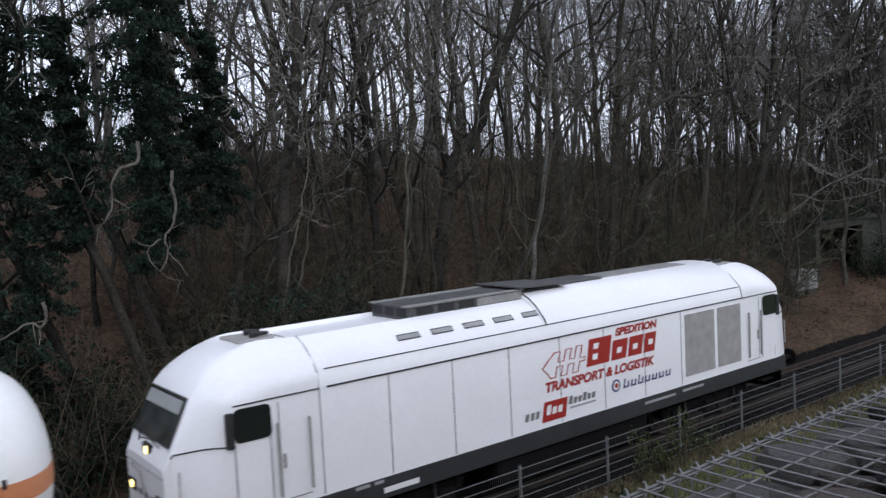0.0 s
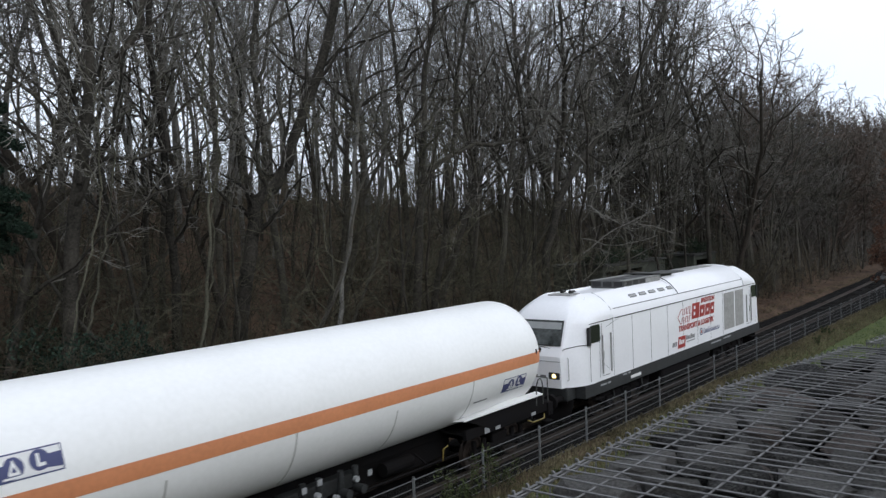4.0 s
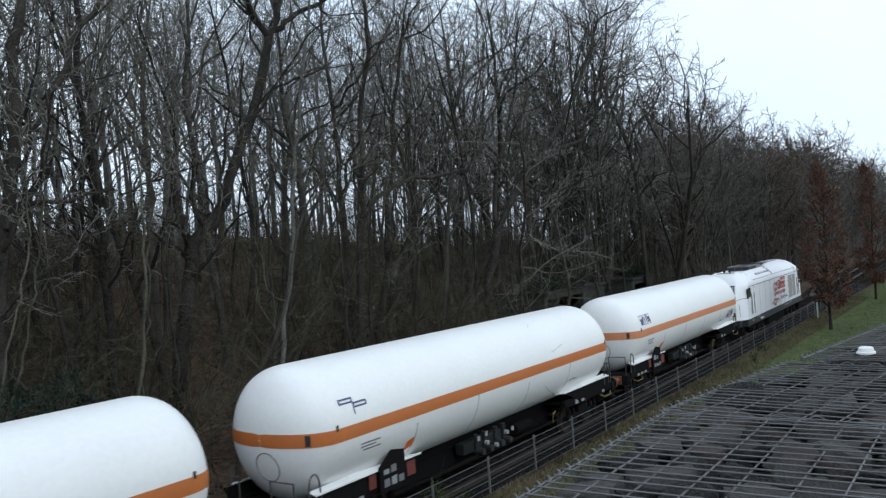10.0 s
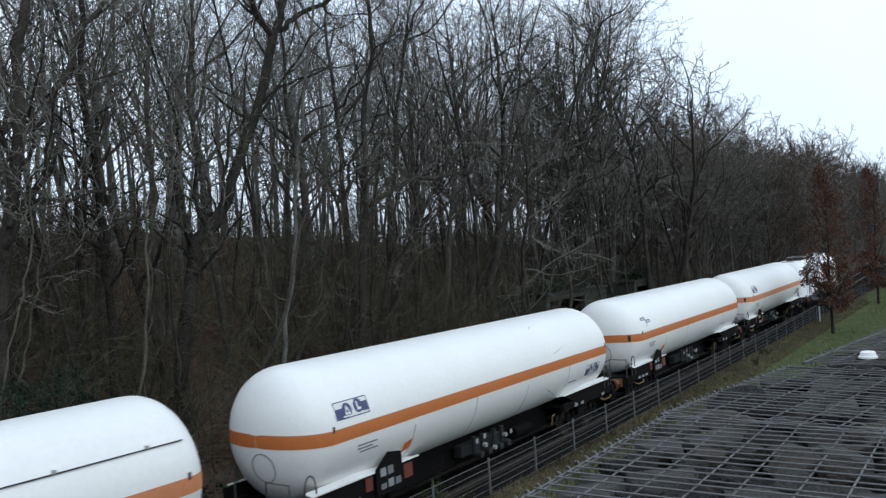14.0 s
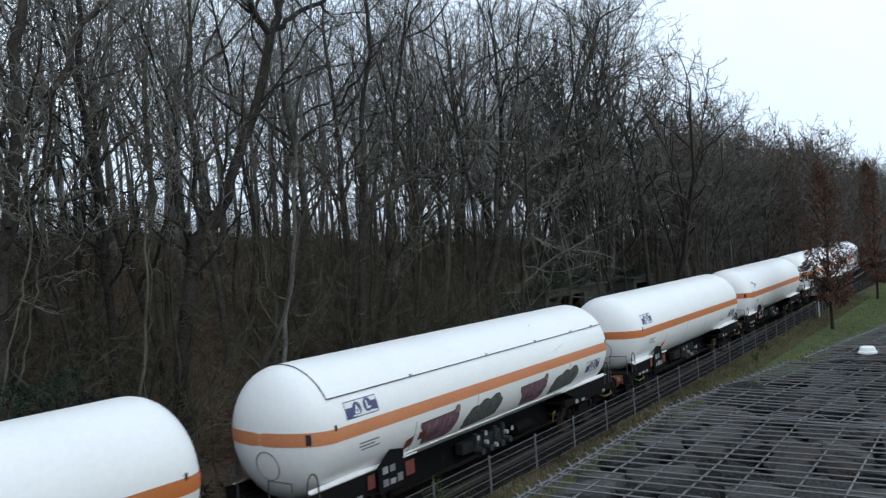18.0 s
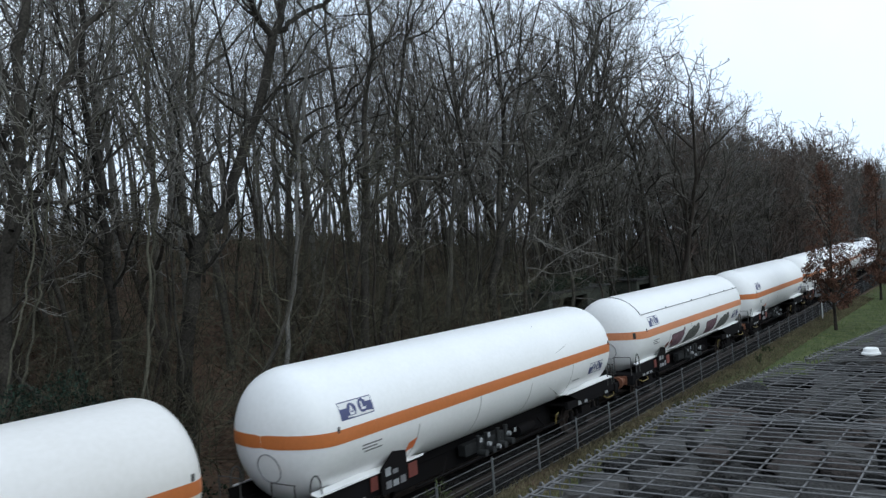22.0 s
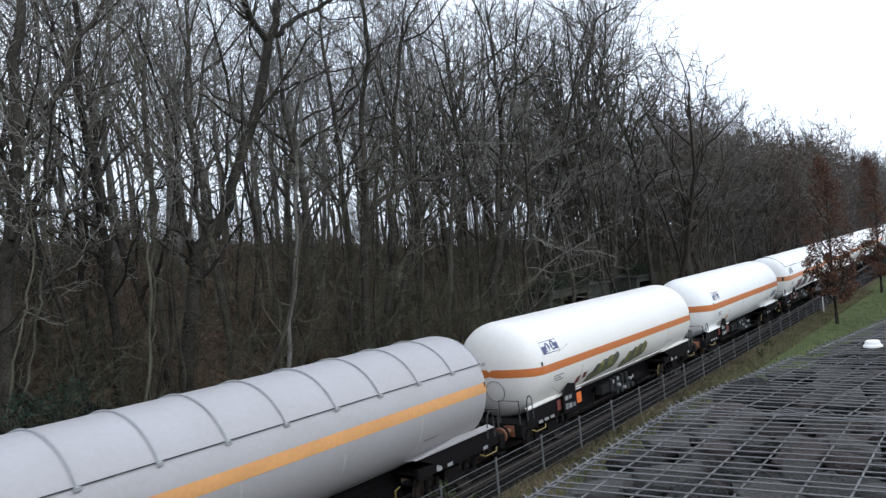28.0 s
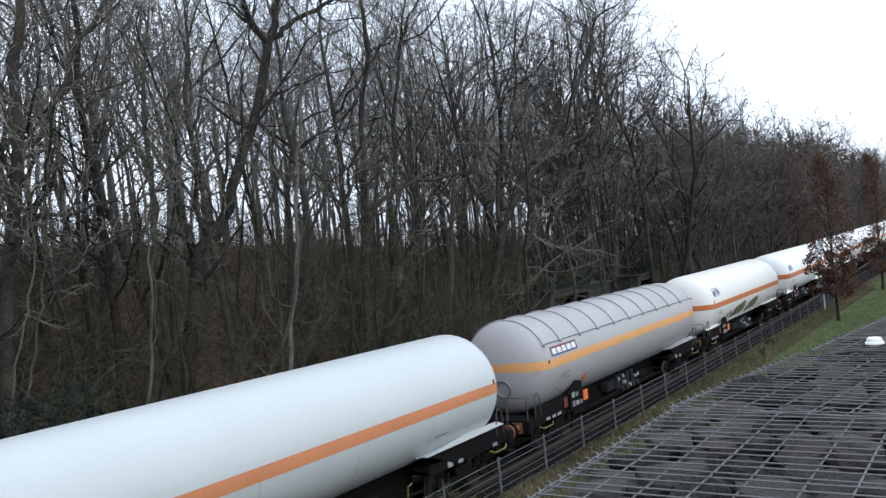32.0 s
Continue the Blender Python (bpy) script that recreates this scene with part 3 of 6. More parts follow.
def build_forest():
    tall = [tree_meshes(100 + i, 16.8 + (i % 3), (0.17, 0.10, 0.12, 0.20, 0.11, 0.13, 0.16)[i], SLIM if i in (1, 2, 4, 5) else FOREST, (BARK, BARK, BARK_GREY, BARK_RED)[i % 4], TWIG, 0.05) for i in range(7)]
    rear = [tree_meshes(120 + i, 17.0 + (i % 3), 0.10 + 0.025 * (i % 4), REAR, (BARK_REAR, BARK_GREY, BARK_REAR)[i % 3], TWIG_REAR, 0.05) for i in range(6)]
    forked = [tree_meshes(140 + i, 18.0, 0.17, FOREST, BARK, TWIG, 0, 2) for i in range(2)]
    poles = [tree_meshes(160 + i, 11.5, 0.075, POLE, (BARK_GREY, BARK, BARK_GREY, BARK_RED)[i], TWIG_PALE, 0.1) for i in range(4)]
    rng = np.random.default_rng(11)
    spots = [(17.2, 22.0), (20.5, 21.0), (37.1, 21.0)]
    def at(y, *xz):
        return [(x, y + 0.15 * math.sin(i * 1.7), z) for i, (x, z) in enumerate(xz)]

    bent_tree(at(22, (16.7, 0.5), (17.0, 4.5), (17.4, 6.5), (17.6, 7.8), (18.7, 8.3), (19.9, 10.5), (20.8, 12.4), (21.7, 15.1)), 0.27, 0.16, 811, "large bare tree with a kinked leaning trunk", 16,
              arms=((at(22, (21.7, 15.1), (21.2, 16.0), (20.6, 17.0), (20.4, 18.8)), 0.13, 0.06), (at(22, (21.7, 15.1), (23.2, 16.2), (25.6, 17.6), (27.0, 19.0)), 0.13, 0.06), (at(22, (17.6, 7.7), (17.0, 9.0), (17.2, 11.2), (16.4, 13.5)), 0.10, 0.04)))
    bent_tree(at(20.5, (19.5, 0.8), (19.9, 3.3), (20.5, 6.8), (20.95, 9.2), (21.3, 11.2), (22.1, 14.0), (22.4, 16.4)), 0.10, 0.045, 812, "slender bare tree with pale grey bark", 12, BARK_REAR, low=0.45)
    bent_tree(at(21, (24.4, 0.4), (24.6, 3.7), (24.9, 6.3), (25.0, 8.6), (25.6, 10.4), (25.6, 12.7), (26.4, 15.2), (26.2, 17.4)), 0.2, 0.08, 821, "bare tree with a long crooked side limb", 14,
              arms=((at(21, (25.0, 8.3), (26.3, 9.2), (29.2, 10.2), (32.7, 10.15), (35.2, 11.6), (36.5, 13.4), (38.0, 15.5)), 0.13, 0.05),))
    bent_tree(at(22, (26.8, 0.6), (27.0, 3.1), (27.7, 5.7), (27.9, 8.2), (28.8, 10.7), (29.4, 13.5), (30.0, 16.5)), 0.18, 0.07, 822, "dark bare tree with an upright trunk", 12)
    bent_tree(at(22.4, (27.3, 0.6), (27.9, 3.0), (29.6, 6.4), (30.3, 8.1), (32.7, 10.0), (34.5, 12.5), (35.5, 15.5)), 0.16, 0.06, 823, "bare tree leaning along the track", 14)
    bent_tree(at(21, (10.4, 0.7), (10.6, 5.0), (11.0, 8.4), (11.4, 10.6), (11.5, 12.9), (11.9, 14.4), (12.2, 17.0)), 0.22, 0.10, 824, "stout bare tree at the edge of the ivy", 14,
              arms=((at(20.6, (10.8, 8.0), (11.3, 8.8), (12.2, 8.65), (13.4, 9.1), (14.4, 8.9), (15.3, 9.4)), 0.08, 0.03), (at(21, (11.3, 10.3), (12.4, 11.2), (13.2, 13.4), (14.4, 15.0), (14.8, 17.2)), 0.12, 0.05)))
    bent_tree(at(23, (15.2, 1.2), (15.1, 5.0), (14.96, 6.8), (14.9, 8.0), (14.87, 10.3), (14.5, 13.0), (14.8, 17.0)), 0.17, 0.08, 825, "dark bare tree with a slightly bowed trunk", 12)
    bent_tree(at(20.4, (33.4, 0.5), (33.6, 3.0), (34.0, 6.3), (35.0, 8.2), (39.5, 11.1), (43.9, 14.3), (47.4, 18.2), (48.8, 20.4)), 0.24, 0.08, 826, "wide bare tree with a far-leaning crown", 22,
              arms=((at(20.6, (39.5, 11.1), (44.0, 12.4), (48.0, 13.4), (51.4, 16.4), (54.0, 19.6)), 0.13, 0.05), (at(20.4, (34.3, 7.0), (36.5, 7.8), (40.0, 8.1), (43.5, 9.6)), 0.09, 0.03), (at(20.4, (34.6, 8.0), (35.4, 11.0), (37.4, 14.0), (38.0, 17.5)), 0.12, 0.05)), low=0.4)
    for y, r0, seed, route in ((19.4, 0.062, 831, ((13.45, 0.3), (13.6, 3.5), (13.76, 6.0), (13.93, 8.2), (13.8, 10.5), (14.2, 12.6))), (19.5, 0.048, 832, ((13.75, 0.3), (13.73, 3.54), (13.95, 6.0), (14.22, 8.2), (14.5, 10.6))),
                                    (19.4, 0.045, 833, ((9.5, 0.3), (10.04, 3.58), (10.52, 5.52), (10.86, 7.14), (11.3, 9.6))), (19.6, 0.036, 834, ((9.6, 0.3), (9.89, 3.68), (10.22, 5.56), (10.75, 7.15), (10.9, 8.9)))):
        bent_tree(at(y, *route), r0, 0.022, seed, "thin mossy pole-like tree at the edge of the wood", 3, BARK_MOSS, low=0.8)
    spots += [(24.6, 21.0), (27.0, 22.0), (28.0, 22.4), (10.6, 21.0), (15.1, 23.0), (33.5, 20.4)]
    place_tree(tree_meshes(813, 15.0, 0.11, POLE, BARK_RED, TWIG), "tree", "straight slender dark bare tree beside the track", "tree", "bare woodland trees", 36.9, 20.6, 200, 1.0, (0, 1))

    place_tree(tree_meshes(814, 13.0, 0.13, POLE, BARK_GREY, TWIG), "tree", "slender leaning pale tree before the concrete shelter", "tree", "bare woodland trees", 42.3, 20.5, 120, 1.0, (0, 5))

    def free(x, y, gap):
        for a, b in spots:
            if (a - x) ** 2 + (b - y) ** 2 < gap * gap:
                return False
        spots.append((x, y))
        return True

    def keep_clear(x, y):
        return 36.0 < x < 59 and y < 21.0 or 40.5 < x < 46.5 and y < 25 or 54.5 < x < 59.5 and y < 25

    n = 0
    for _ in range(3800):
        if n == 84:
            break
        x, y = rng.uniform(-6, 100), 19.0 + 8.5 * rng.uniform()
        if x < y * 0.12 - 4 or keep_clear(x, y) or (x < 36 and rng.uniform() < 0.66) or (x < 11.5 and y < 26) or not free(x, y, 1.9):
            continue
        m = tall[(1, 2, 4, 5)[n % 4]] if y < 22.5 else forked[n % 2] if n % 9 == 4 else tall[n % 7]
        turn, size, lean = rng.uniform(0, 360), rng.uniform(0.8, 1.12) * float(np.interp(x, [54, 66, 100], [1, 0.80, 0.72])), (rng.normal(0, 3.0), rng.normal(0, 3.0))
        if not (14.5 < x < 17.5 and y < 20):  # a clearing by the track
            place_tree(m, "tree", "tall bare deciduous tree with dark bark and fine twigs", "tree", "bare woodland trees", x, y, turn, size, lean)
        n += 1
    for x, y, sc in ((16.3, 26.6, 1.0), (20.6, 28.2, 1.05), (13.8, 27.6, 1.0), (47.0, 22.4, 1.1), (50.0, 24.2, 1.15), (53.2, 25.4, 1.15), (56.5, 28.2, 1.15), (44.0, 28.5, 1.1), (39.0, 26.6, 1.1), (45.0, 26.2, 1.18), (49.5, 29.5, 1.2), (52.0, 26.8, 1.2), (54.5, 29.0, 1.2), (59.0, 27.5, 1.18), (48.0, 25.6, 1.25), (50.8, 21.0, 1.2), (53.2, 22.6, 1.22), (56.5, 25.6, 1.2), (59.8, 20.4, 1.14), (61.6, 24.2, 1.12), (76.0, 20.4, 1.0)):
        spots.append((x, y))
        place_tree(tall[int(x) % 7], "tree", "very tall bare deciduous tree with fine dark twigs", "tree", "bare woodland trees", x, y, x * 37, sc, (1, 2))
    crowned = [tree_meshes(180 + i, 20.5, 0.2, CROWN, (BARK, BARK_GREY)[i % 2], TWIG, 0.04) for i in range(3)]
    for i, (x, y, sc) in enumerate(((50.6, 26.0, 1.06), (55.2, 24.0, 1.0), (57.6, 26.6, 1.1), (61.5, 24.8, 1.06), (64.0, 22.6, 0.96), (57.8, 21.4, 1.0), (62.2, 20.4, 0.92), (66.0, 25.4, 1.06), (70.5, 26.0, 1.06))):
        spots.append((x, y))
        place_tree(crowned[i % 3], "tree", "very tall bare tree with a dense rounded crown", "tree", "bare woodland trees", x, y, x * 53, sc, (1, 2))
    domed = [tree_meshes(190 + i, 11.6, 0.2, DOME, (BARK, BARK_GREY, BARK_RED)[i % 3], (TWIG_FAR, TWIG_RED, TWIG_FAR, TWIG_RED)[i], 0.03) for i in range(4)]
    n = 0
    for _ in range(2800):
        if n == 66:
            break
        x, y = (rng.uniform(66, 112), rng.uniform(20.0, 27)) if n < 30 else (rng.uniform(108, 230), rng.uniform(20.5, 30))
        if not free(x, y, 1.2):
            continue
        place_tree(domed[n % 4], "tree", "bare tree with a rounded crown of fine brown twigs", "tree", "bare woodland trees", x, y, rng.uniform(0, 360), rng.uniform(0.86, 1.08) * float(np.interp(x, [66, 84, 110, 140, 230], [1.30, 1.16, 1.10, 1.18, 1.30])), (rng.normal(0, 3.0), rng.normal(0, 3.0)))
        n += 1
    n = 0
    for _ in range(5000):
        if n == 125:
            break
        x, y = rng.uniform(0, 105), 27.5 + 15 * rng.uniform()
        if x < y * 0.12 - 3 or (x < 38 and rng.uniform() < 0.5) or (60 < x and rng.uniform() < 0.5) or not free(x, y, 1.8):
            continue
        place_tree(rear[n % 6], "tree", "tall bare deciduous tree with dark bark and fine twigs", "tree", "bare woodland trees", x, y, rng.uniform(0, 360), rng.uniform(0.8, 1.1) * float(np.interp(x, [54, 68, 110], [1, 0.80, 0.66])), (rng.normal(0, 3.0), rng.normal(0, 3.0)))
        n += 1
    n = 0
    for _ in range(2560):
        if n == 64:
            break
        x, y = rng.uniform(8, 62), rng.uniform(18.6, 30)
        if x < y * 0.12 - 4 or (x < 12 and y < 22) or keep_clear(x, y) or not free(x, y, 0.9):
            continue
        place_tree(poles[n % 4], "sapling", "thin bare pole-like sapling at the edge of the wood", "tree", "bare saplings", x, y, rng.uniform(0, 360), rng.uniform(0.5, 1.15), (rng.normal(0, 2.5), rng.normal(0, 2.5)))
        n += 1
    # woods further off, in one mesh
    far = Shape()
    kinds = []
    for i in range(9):
        o = (Shape(), Shape())
        r2 = np.random.default_rng(300 + i)
        grow(o, np.array([0, 0, -0.4]), np.array([0.03, 0.02, 1.0]), 18.0, 0.14, 0, r2, FAR)
        kinds.append((np.vstack(o[0].v), np.array(o[0].f)))
    for i in range(300):
        if i < 150:
            x, y = rng.uniform(0, 125), rng.uniform(41, 62)
        else:
            x, y = rng.uniform(98, 330), 19.5 + 16 * rng.uniform() ** 1.3
        if x < y * 0.1 - 3:
            continue
        v, f = kinds[i % 9]
        a, sc = rng.uniform(0, 6.28), rng.uniform(0.8, 1.12) * float(np.interp(x, [56, 84, 125, 330], [1, 0.72, 0.62, 0.8]))
        c, s = math.cos(a), math.sin(a)
        w = v @ np.array([[c, s, 0], [-s, c, 0], [0, 0, 1]]) * sc + np.array([x, y, float(ground_height(x, y))])
        far.v.append(w)
        far.f.extend(map(tuple, (f + far.n).tolist()))
        far.n += len(w)
    tagged(new("distant_wood", far.mesh("distant_wood", TWIG_REAR)), "distant bare woodland of grey-brown trunks and twigs", "woodland", kind="stuff")
    build_thicket(rng)


def build_thicket(rng):
    """Dense understorey of thin stems, far too many to count."""
    def skin(P, R):
        n, m = P.shape[:2]
        T = np.gradient(P, axis=1)
        T /= np.linalg.norm(T, axis=2)[..., None] + 1e-9
        U = np.cross(T, np.array([0.35, 0.8, 0.1]))
        U /= np.linalg.norm(U, axis=2)[..., None] + 1e-9
        W = np.cross(T, U)
        ang = np.array([0, 2.094, 4.189])
        off = np.cos(ang)[:, None] * U[:, :, None] + np.sin(ang)[:, None] * W[:, :, None]
        V = (P[:, :, None] + R[:, :, None, None] * off).reshape(-1, 3)
        base = (np.arange(n) * m * 3)[:, None, None]
        i, j = np.arange(m - 1)[None, :, None] * 3, np.arange(3)[None, None]
        q = np.stack([base + i + j, base + i + (j + 1) % 3, base + i + 3 + (j + 1) % 3, base + i + 3 + j], -1).reshape(-1, 4)
        return V, q

    def bowed(p, d, length, m, wild, droop):
        """Lines of m points that wander from p, start along d and sag."""
        P = [p]
        for i in range(m - 1):
            d = d + rng.normal(0, wild, d.shape) - np.array([0, 0, droop])
            d = d / np.linalg.norm(d, axis=1)[:, None]
            P.append(P[-1] + d * (length / (m - 1))[:, None])
        return np.stack(P, 1)

    def side_twigs(P, R, k, ratio, rmin, m):
        n, L = P.shape[:2]
        pick, lev = rng.integers(0, n, k), rng.uniform(0.2, 0.98, k) * (L - 1)
        seg = np.minimum(lev.astype(int), L - 2)
        t = (lev - seg)[:, None]
        a = P[pick, seg] * (1 - t) + P[pick, seg + 1] * t
        d = (P[pick, seg + 1] - P[pick, seg])
        d = d / (np.linalg.norm(d, axis=1)[:, None] + 1e-9) + rng.normal(0, 0.75, (k, 3))
        d /= np.linalg.norm(d, axis=1)[:, None]
        ln = np.linalg.norm(P[pick, -1] - P[pick, 0], axis=1) * rng.uniform(*ratio, k)
        Q = bowed(a, d, ln, m, 0.24, 0.02)
        return Q, np.maximum(R[pick, seg] * 0.55, rmin)[:, None] * np.linspace(1, 0.4, m)

    for name, n, box, hh, rr, k, wild, mt in (
            ("undergrowth", 2600, (0, 80, 22, 46), (1.2, 4.2), (0.010, 0.022), 15000, 0.20, BRUSH),
            ("understorey", 2600, (50, 330, 19.3, 36), (3.0, 10.0), (0.020, 0.05), 15000, 0.14, TWIG_FAR),
            ("edge_thicket", 1500, (2, 96, 18.4, 28), (1.0, 4.2), (0.008, 0.016), 15000, 0.30, PALE_BRUSH),
            ("tangle", 560, (9, 64, 18.8, 28), (2.5, 8.0), (0.011, 0.023), 14000, 0.20, TWIG_PALE),
            ("hill_thicket", 3000, (2, 112, 31, 58), (2.0, 5.5), (0.016, 0.032), 9000, 0.15, BRUSH)):
        x = rng.uniform(box[0], box[1], n)
        y = box[2] + (box[3] - box[2]) * rng.uniform(size=n) ** (0.9 if name == "undergrowth" else 1.3)
        ok = (x > y * 0.1 - 3) & ~((x > 35.5) & (x < 59.5) & (y < 26))
        if name in ("edge_thicket", "tangle"):  # open leaf litter below the large trees
            ok &= ~((x > 14.5) & (x < 24) & (rng.uniform(size=n) < 0.65))
        x, y = x[ok], y[ok]
        n = len(x)
        h = rng.uniform(*hh, n) * rng.uniform(0.7, 1.0, n)
        d = np.stack([rng.normal(0, 0.35, n), rng.normal(0, 0.35, n), np.ones(n)], 1)
        P = bowed(np.stack([x, y, ground_height(x, y) - 0.1], 1), d / np.linalg.norm(d, axis=1)[:, None], h, 7, wild, 0.05 if wild > 0.18 else 0.0)
        R = rng.uniform(*rr, n)[:, None] * np.linspace(1, 0.3, 7)
        P2, R2 = side_twigs(P, R, k, (0.14, 0.42), rr[0] * 0.7, 4 if name == "edge_thicket" else 3)
        s = Shape()
        for V, q in (skin(P, R), skin(P2, R2)):
            s.add(V, map(tuple, q.tolist()))
        tagged(new(name, s.mesh(name, mt)), "dense leafless understorey of thin brown stems", "undergrowth", kind="stuff")


def build_brush():
    kinds = []
    for i in range(6):
        rng = np.random.default_rng(500 + i)
        out = (Shape(), Shape())
        for k in range(11):
            a, t = rng.uniform(0, 6.28), rng.uniform(0.15, 0.75)
            d = np.array([math.cos(a) * t, math.sin(a) * t, 1.0])
            grow(out, np.array([rng.normal(0, 0.25), rng.normal(0, 0.25), -0.1]), d / np.linalg.norm(d), rng.uniform(1.4, 3.4), rng.uniform(0.010, 0.022), 0, rng, SHRUB)
        kinds.append((out[0].mesh("stems", BRUSH), out[1].mesh("twigs", BRUSH)))
    rng = np.random.default_rng(21)
    n = 0
    while n < 84:
        x, y = rng.uniform(0, 90), 18.4 + 13 * rng.uniform() ** 1.3
        if n >= 60:
            x, y = rng.uniform(2.5, 13.5), rng.uniform(17.6, 20.0)
        if (36 < x < 59 and y < 21.5) or x < y * 0.12 - 3:
            continue
        k = kinds[n % 6]
        t = thing("shrub", "leafless tangled brown shrub in the undergrowth", "shrub", "undergrowth shrubs")
        tagged(part("stem_clump", k[0], None, t), kind="stuff")
        tagged(part("crown", k[1], None, t), kind="stuff")
        sc = rng.uniform(0.6, 1.35)
        t.matrix_basis = pose(x, y, float(ground_height(x, y)), 0, 0, rng.uniform(0, 360)) @ Matrix.Diagonal((sc, sc, sc * rng.uniform(0.8, 1.2), 1))
        n += 1


def build_ivy():
    """Ivy-clad trees and the dark bramble thicket below them."""
    rng = np.random.default_rng(31)
    base = tree_meshes(777, 17.5, 0.15, SLIM, BARK, TWIG, 0.04)
    for x, y, h, w, low in ((3.9, 20.6, 13.5, 0.95, 1.5), (2.7, 19.6, 12.5, 0.9, 1.5), (5.1, 21.0, 10.6, 0.75, 5.2), (6.7, 20.4, 14.5, 1.15, 4.6), (7.6, 21.6, 14.0, 0.9, 5.0), (8.9, 21.4, 10.6, 0.75, 5.4)):
        t = thing("ivy_tree", "tree trunk wrapped in dark green ivy", "tree", "ivy-clad trees")
        part("trunk", base[0], None, t)
        tagged(part("crown", base[1], None, t), kind="stuff")
        # tiers of leafy sprays that stand out from the trunk and droop
        cen, rad = [], []
        z = low
        while z < h:
            f = (z - low) / (h - low)
            reach = w * float(np.interp(f, [0, 0.12, 0.7, 1.0], [0.5, 1.0, 0.95, 0.35])) * rng.uniform(0.55, 1.3)
            a = rng.uniform(0, 6.28)
            for q in np.linspace(0.1, 1.0, 5):
                cen.append((math.cos(a) * reach * q, math.sin(a) * reach * q, z + 0.25 * q - 0.5 * q * q * reach))
                rad.append(rng.uniform(0.16, 0.30) * (1.15 - 0.4 * q))
            z += rng.uniform(0.05, 0.14)
        v, f = leaf_cloud(rng, cen, np.array(rad), 21000, 0.056, 0.6)
        tagged(part("ivy", Shape().add(v, f), IVY, t, "dense dark green ivy leaves"), kind="stuff")
        t.matrix_basis = pose(x, y, float(ground_height(x, y)) - 0.2, 0, 0, rng.uniform(0, 360))
    for i in range(53):
        if i >= 35:
            x, y = rng.uniform(8.0, 15.0), rng.uniform(18.6, 23.5)
        elif i < 15:
            x, y = rng.uniform(2.5, 11.5), rng.uniform(18.6, 22.0)
        elif i < 20:
            x, y = rng.uniform(9.8, 13.5), rng.uniform(18, 20.5)
        elif i < 26:
            x, y = rng.uniform(48.5, 54.5), rng.uniform(19.8, 22.5)
        else:
            x, y = (41.6, 43.4, 45.2, 47.2, 55.8, 57.8, 45.8, 47.4, 58.4)[i - 26], (22.2, 22.6, 22.1, 22.4, 22.2, 22.5, 21.0, 20.9, 21.0)[i - 26]
        big = rng.uniform(0.8, 1.5)
        t = thing("bramble_bush", "low dark green bramble thicket on the bank", "bush", "bramble bushes")
        cen = np.stack([rng.normal(0, 0.7 * big, 16), rng.normal(0, 0.6 * big, 16), np.abs(rng.normal(0.7, 0.5, 16)) * big], 1)
        v, f = leaf_cloud(rng, cen, 0.5 * big, 1100, 0.07)
        tagged(part("foliage", Shape().add(v, f), BRAMBLE, t), kind="stuff")
        st = Shape()
        for c in cen:
            mid = c * np.array([0.4, 0.4, 0.9]) + np.array([0, 0, 0.2])
            st.tube([(0, 0, -0.05), mid, c], [0.015, 0.01, 0.006], 4)
        tagged(part("stem_clump", st, BRUSH, t), kind="stuff")
        t.location = (x, y, float(ground_height(x, y)))
        if 26 <= i < 32:
            t.location.z = float(ground_height(43 if x < 50 else 57, 21.6)) + 3.22
            t.scale.z = 0.5
    for x, y, big in ((10.5, 19.0, 0.92), (11.5, 19.4, 0.80), (9.0, 18.9, 1.0)):
        t = thing("holly_bush", "dense dark green evergreen bush among the bare stems", "bush", "evergreen bushes")
        cen = np.stack([rng.normal(0, 0.55 * big, 26), rng.normal(0, 0.45 * big, 26), rng.uniform(0.5, 4.2, 26) * big], 1)
        v, f = leaf_cloud(rng, cen, 0.42 * big, 2300, 0.052)
        tagged(part("foliage", Shape().add(v, f), IVY, t), kind="stuff")
        st = Shape()
        for c in cen:
            st.tube([(0, 0, -0.05), c * np.array([0.3, 0.3, 0.6]), c], [0.02, 0.012, 0.006], 4)
        tagged(part("stem_clump", st, BRUSH, t), kind="stuff")
        t.location = (x, y, float(ground_height(x, y)))
    # pale crooked dead limbs hanging in front of the ivy
    def dead(*runs):
        o = Vector((runs[0][0][0], 18.4, runs[0][0][1]))
        sh = Shape()
        for k, run in enumerate(runs):
            pts = np.array([(x - o.x, 0.12 * math.sin(3 * i + k), z - o.z) for i, (x, z) in enumerate(run)])
            u = np.linspace(0, len(pts) - 1, 3 * len(pts))
            fine = np.stack([np.interp(u, range(len(pts)), pts[:, i]) for i in range(3)], 1)
            fine[1:-1] = (fine[:-2] + fine[1:-1] + fine[2:]) / 3 + rng.normal(0, 0.012, (len(fine) - 2, 3))
            sh.tube(fine, np.linspace(0.042, 0.017, len(fine)) * (1 if k == 0 else 0.55), 6)
            for j in range(4, len(fine), 6):
                e = fine[j] + rng.normal(0, 0.17, 3)
                sh.tube([fine[j], (fine[j] + e) / 2 + rng.normal(0, 0.05, 3), e], [0.014, 0.010, 0.005], 4)
        ob = tagged(new("dead_branch", smooth_mesh(sh.mesh("dead_branch", DEADWOOD), 60)), "pale crooked dead branch hanging in the ivy", "branch", "dead branches")
        ob.location = o
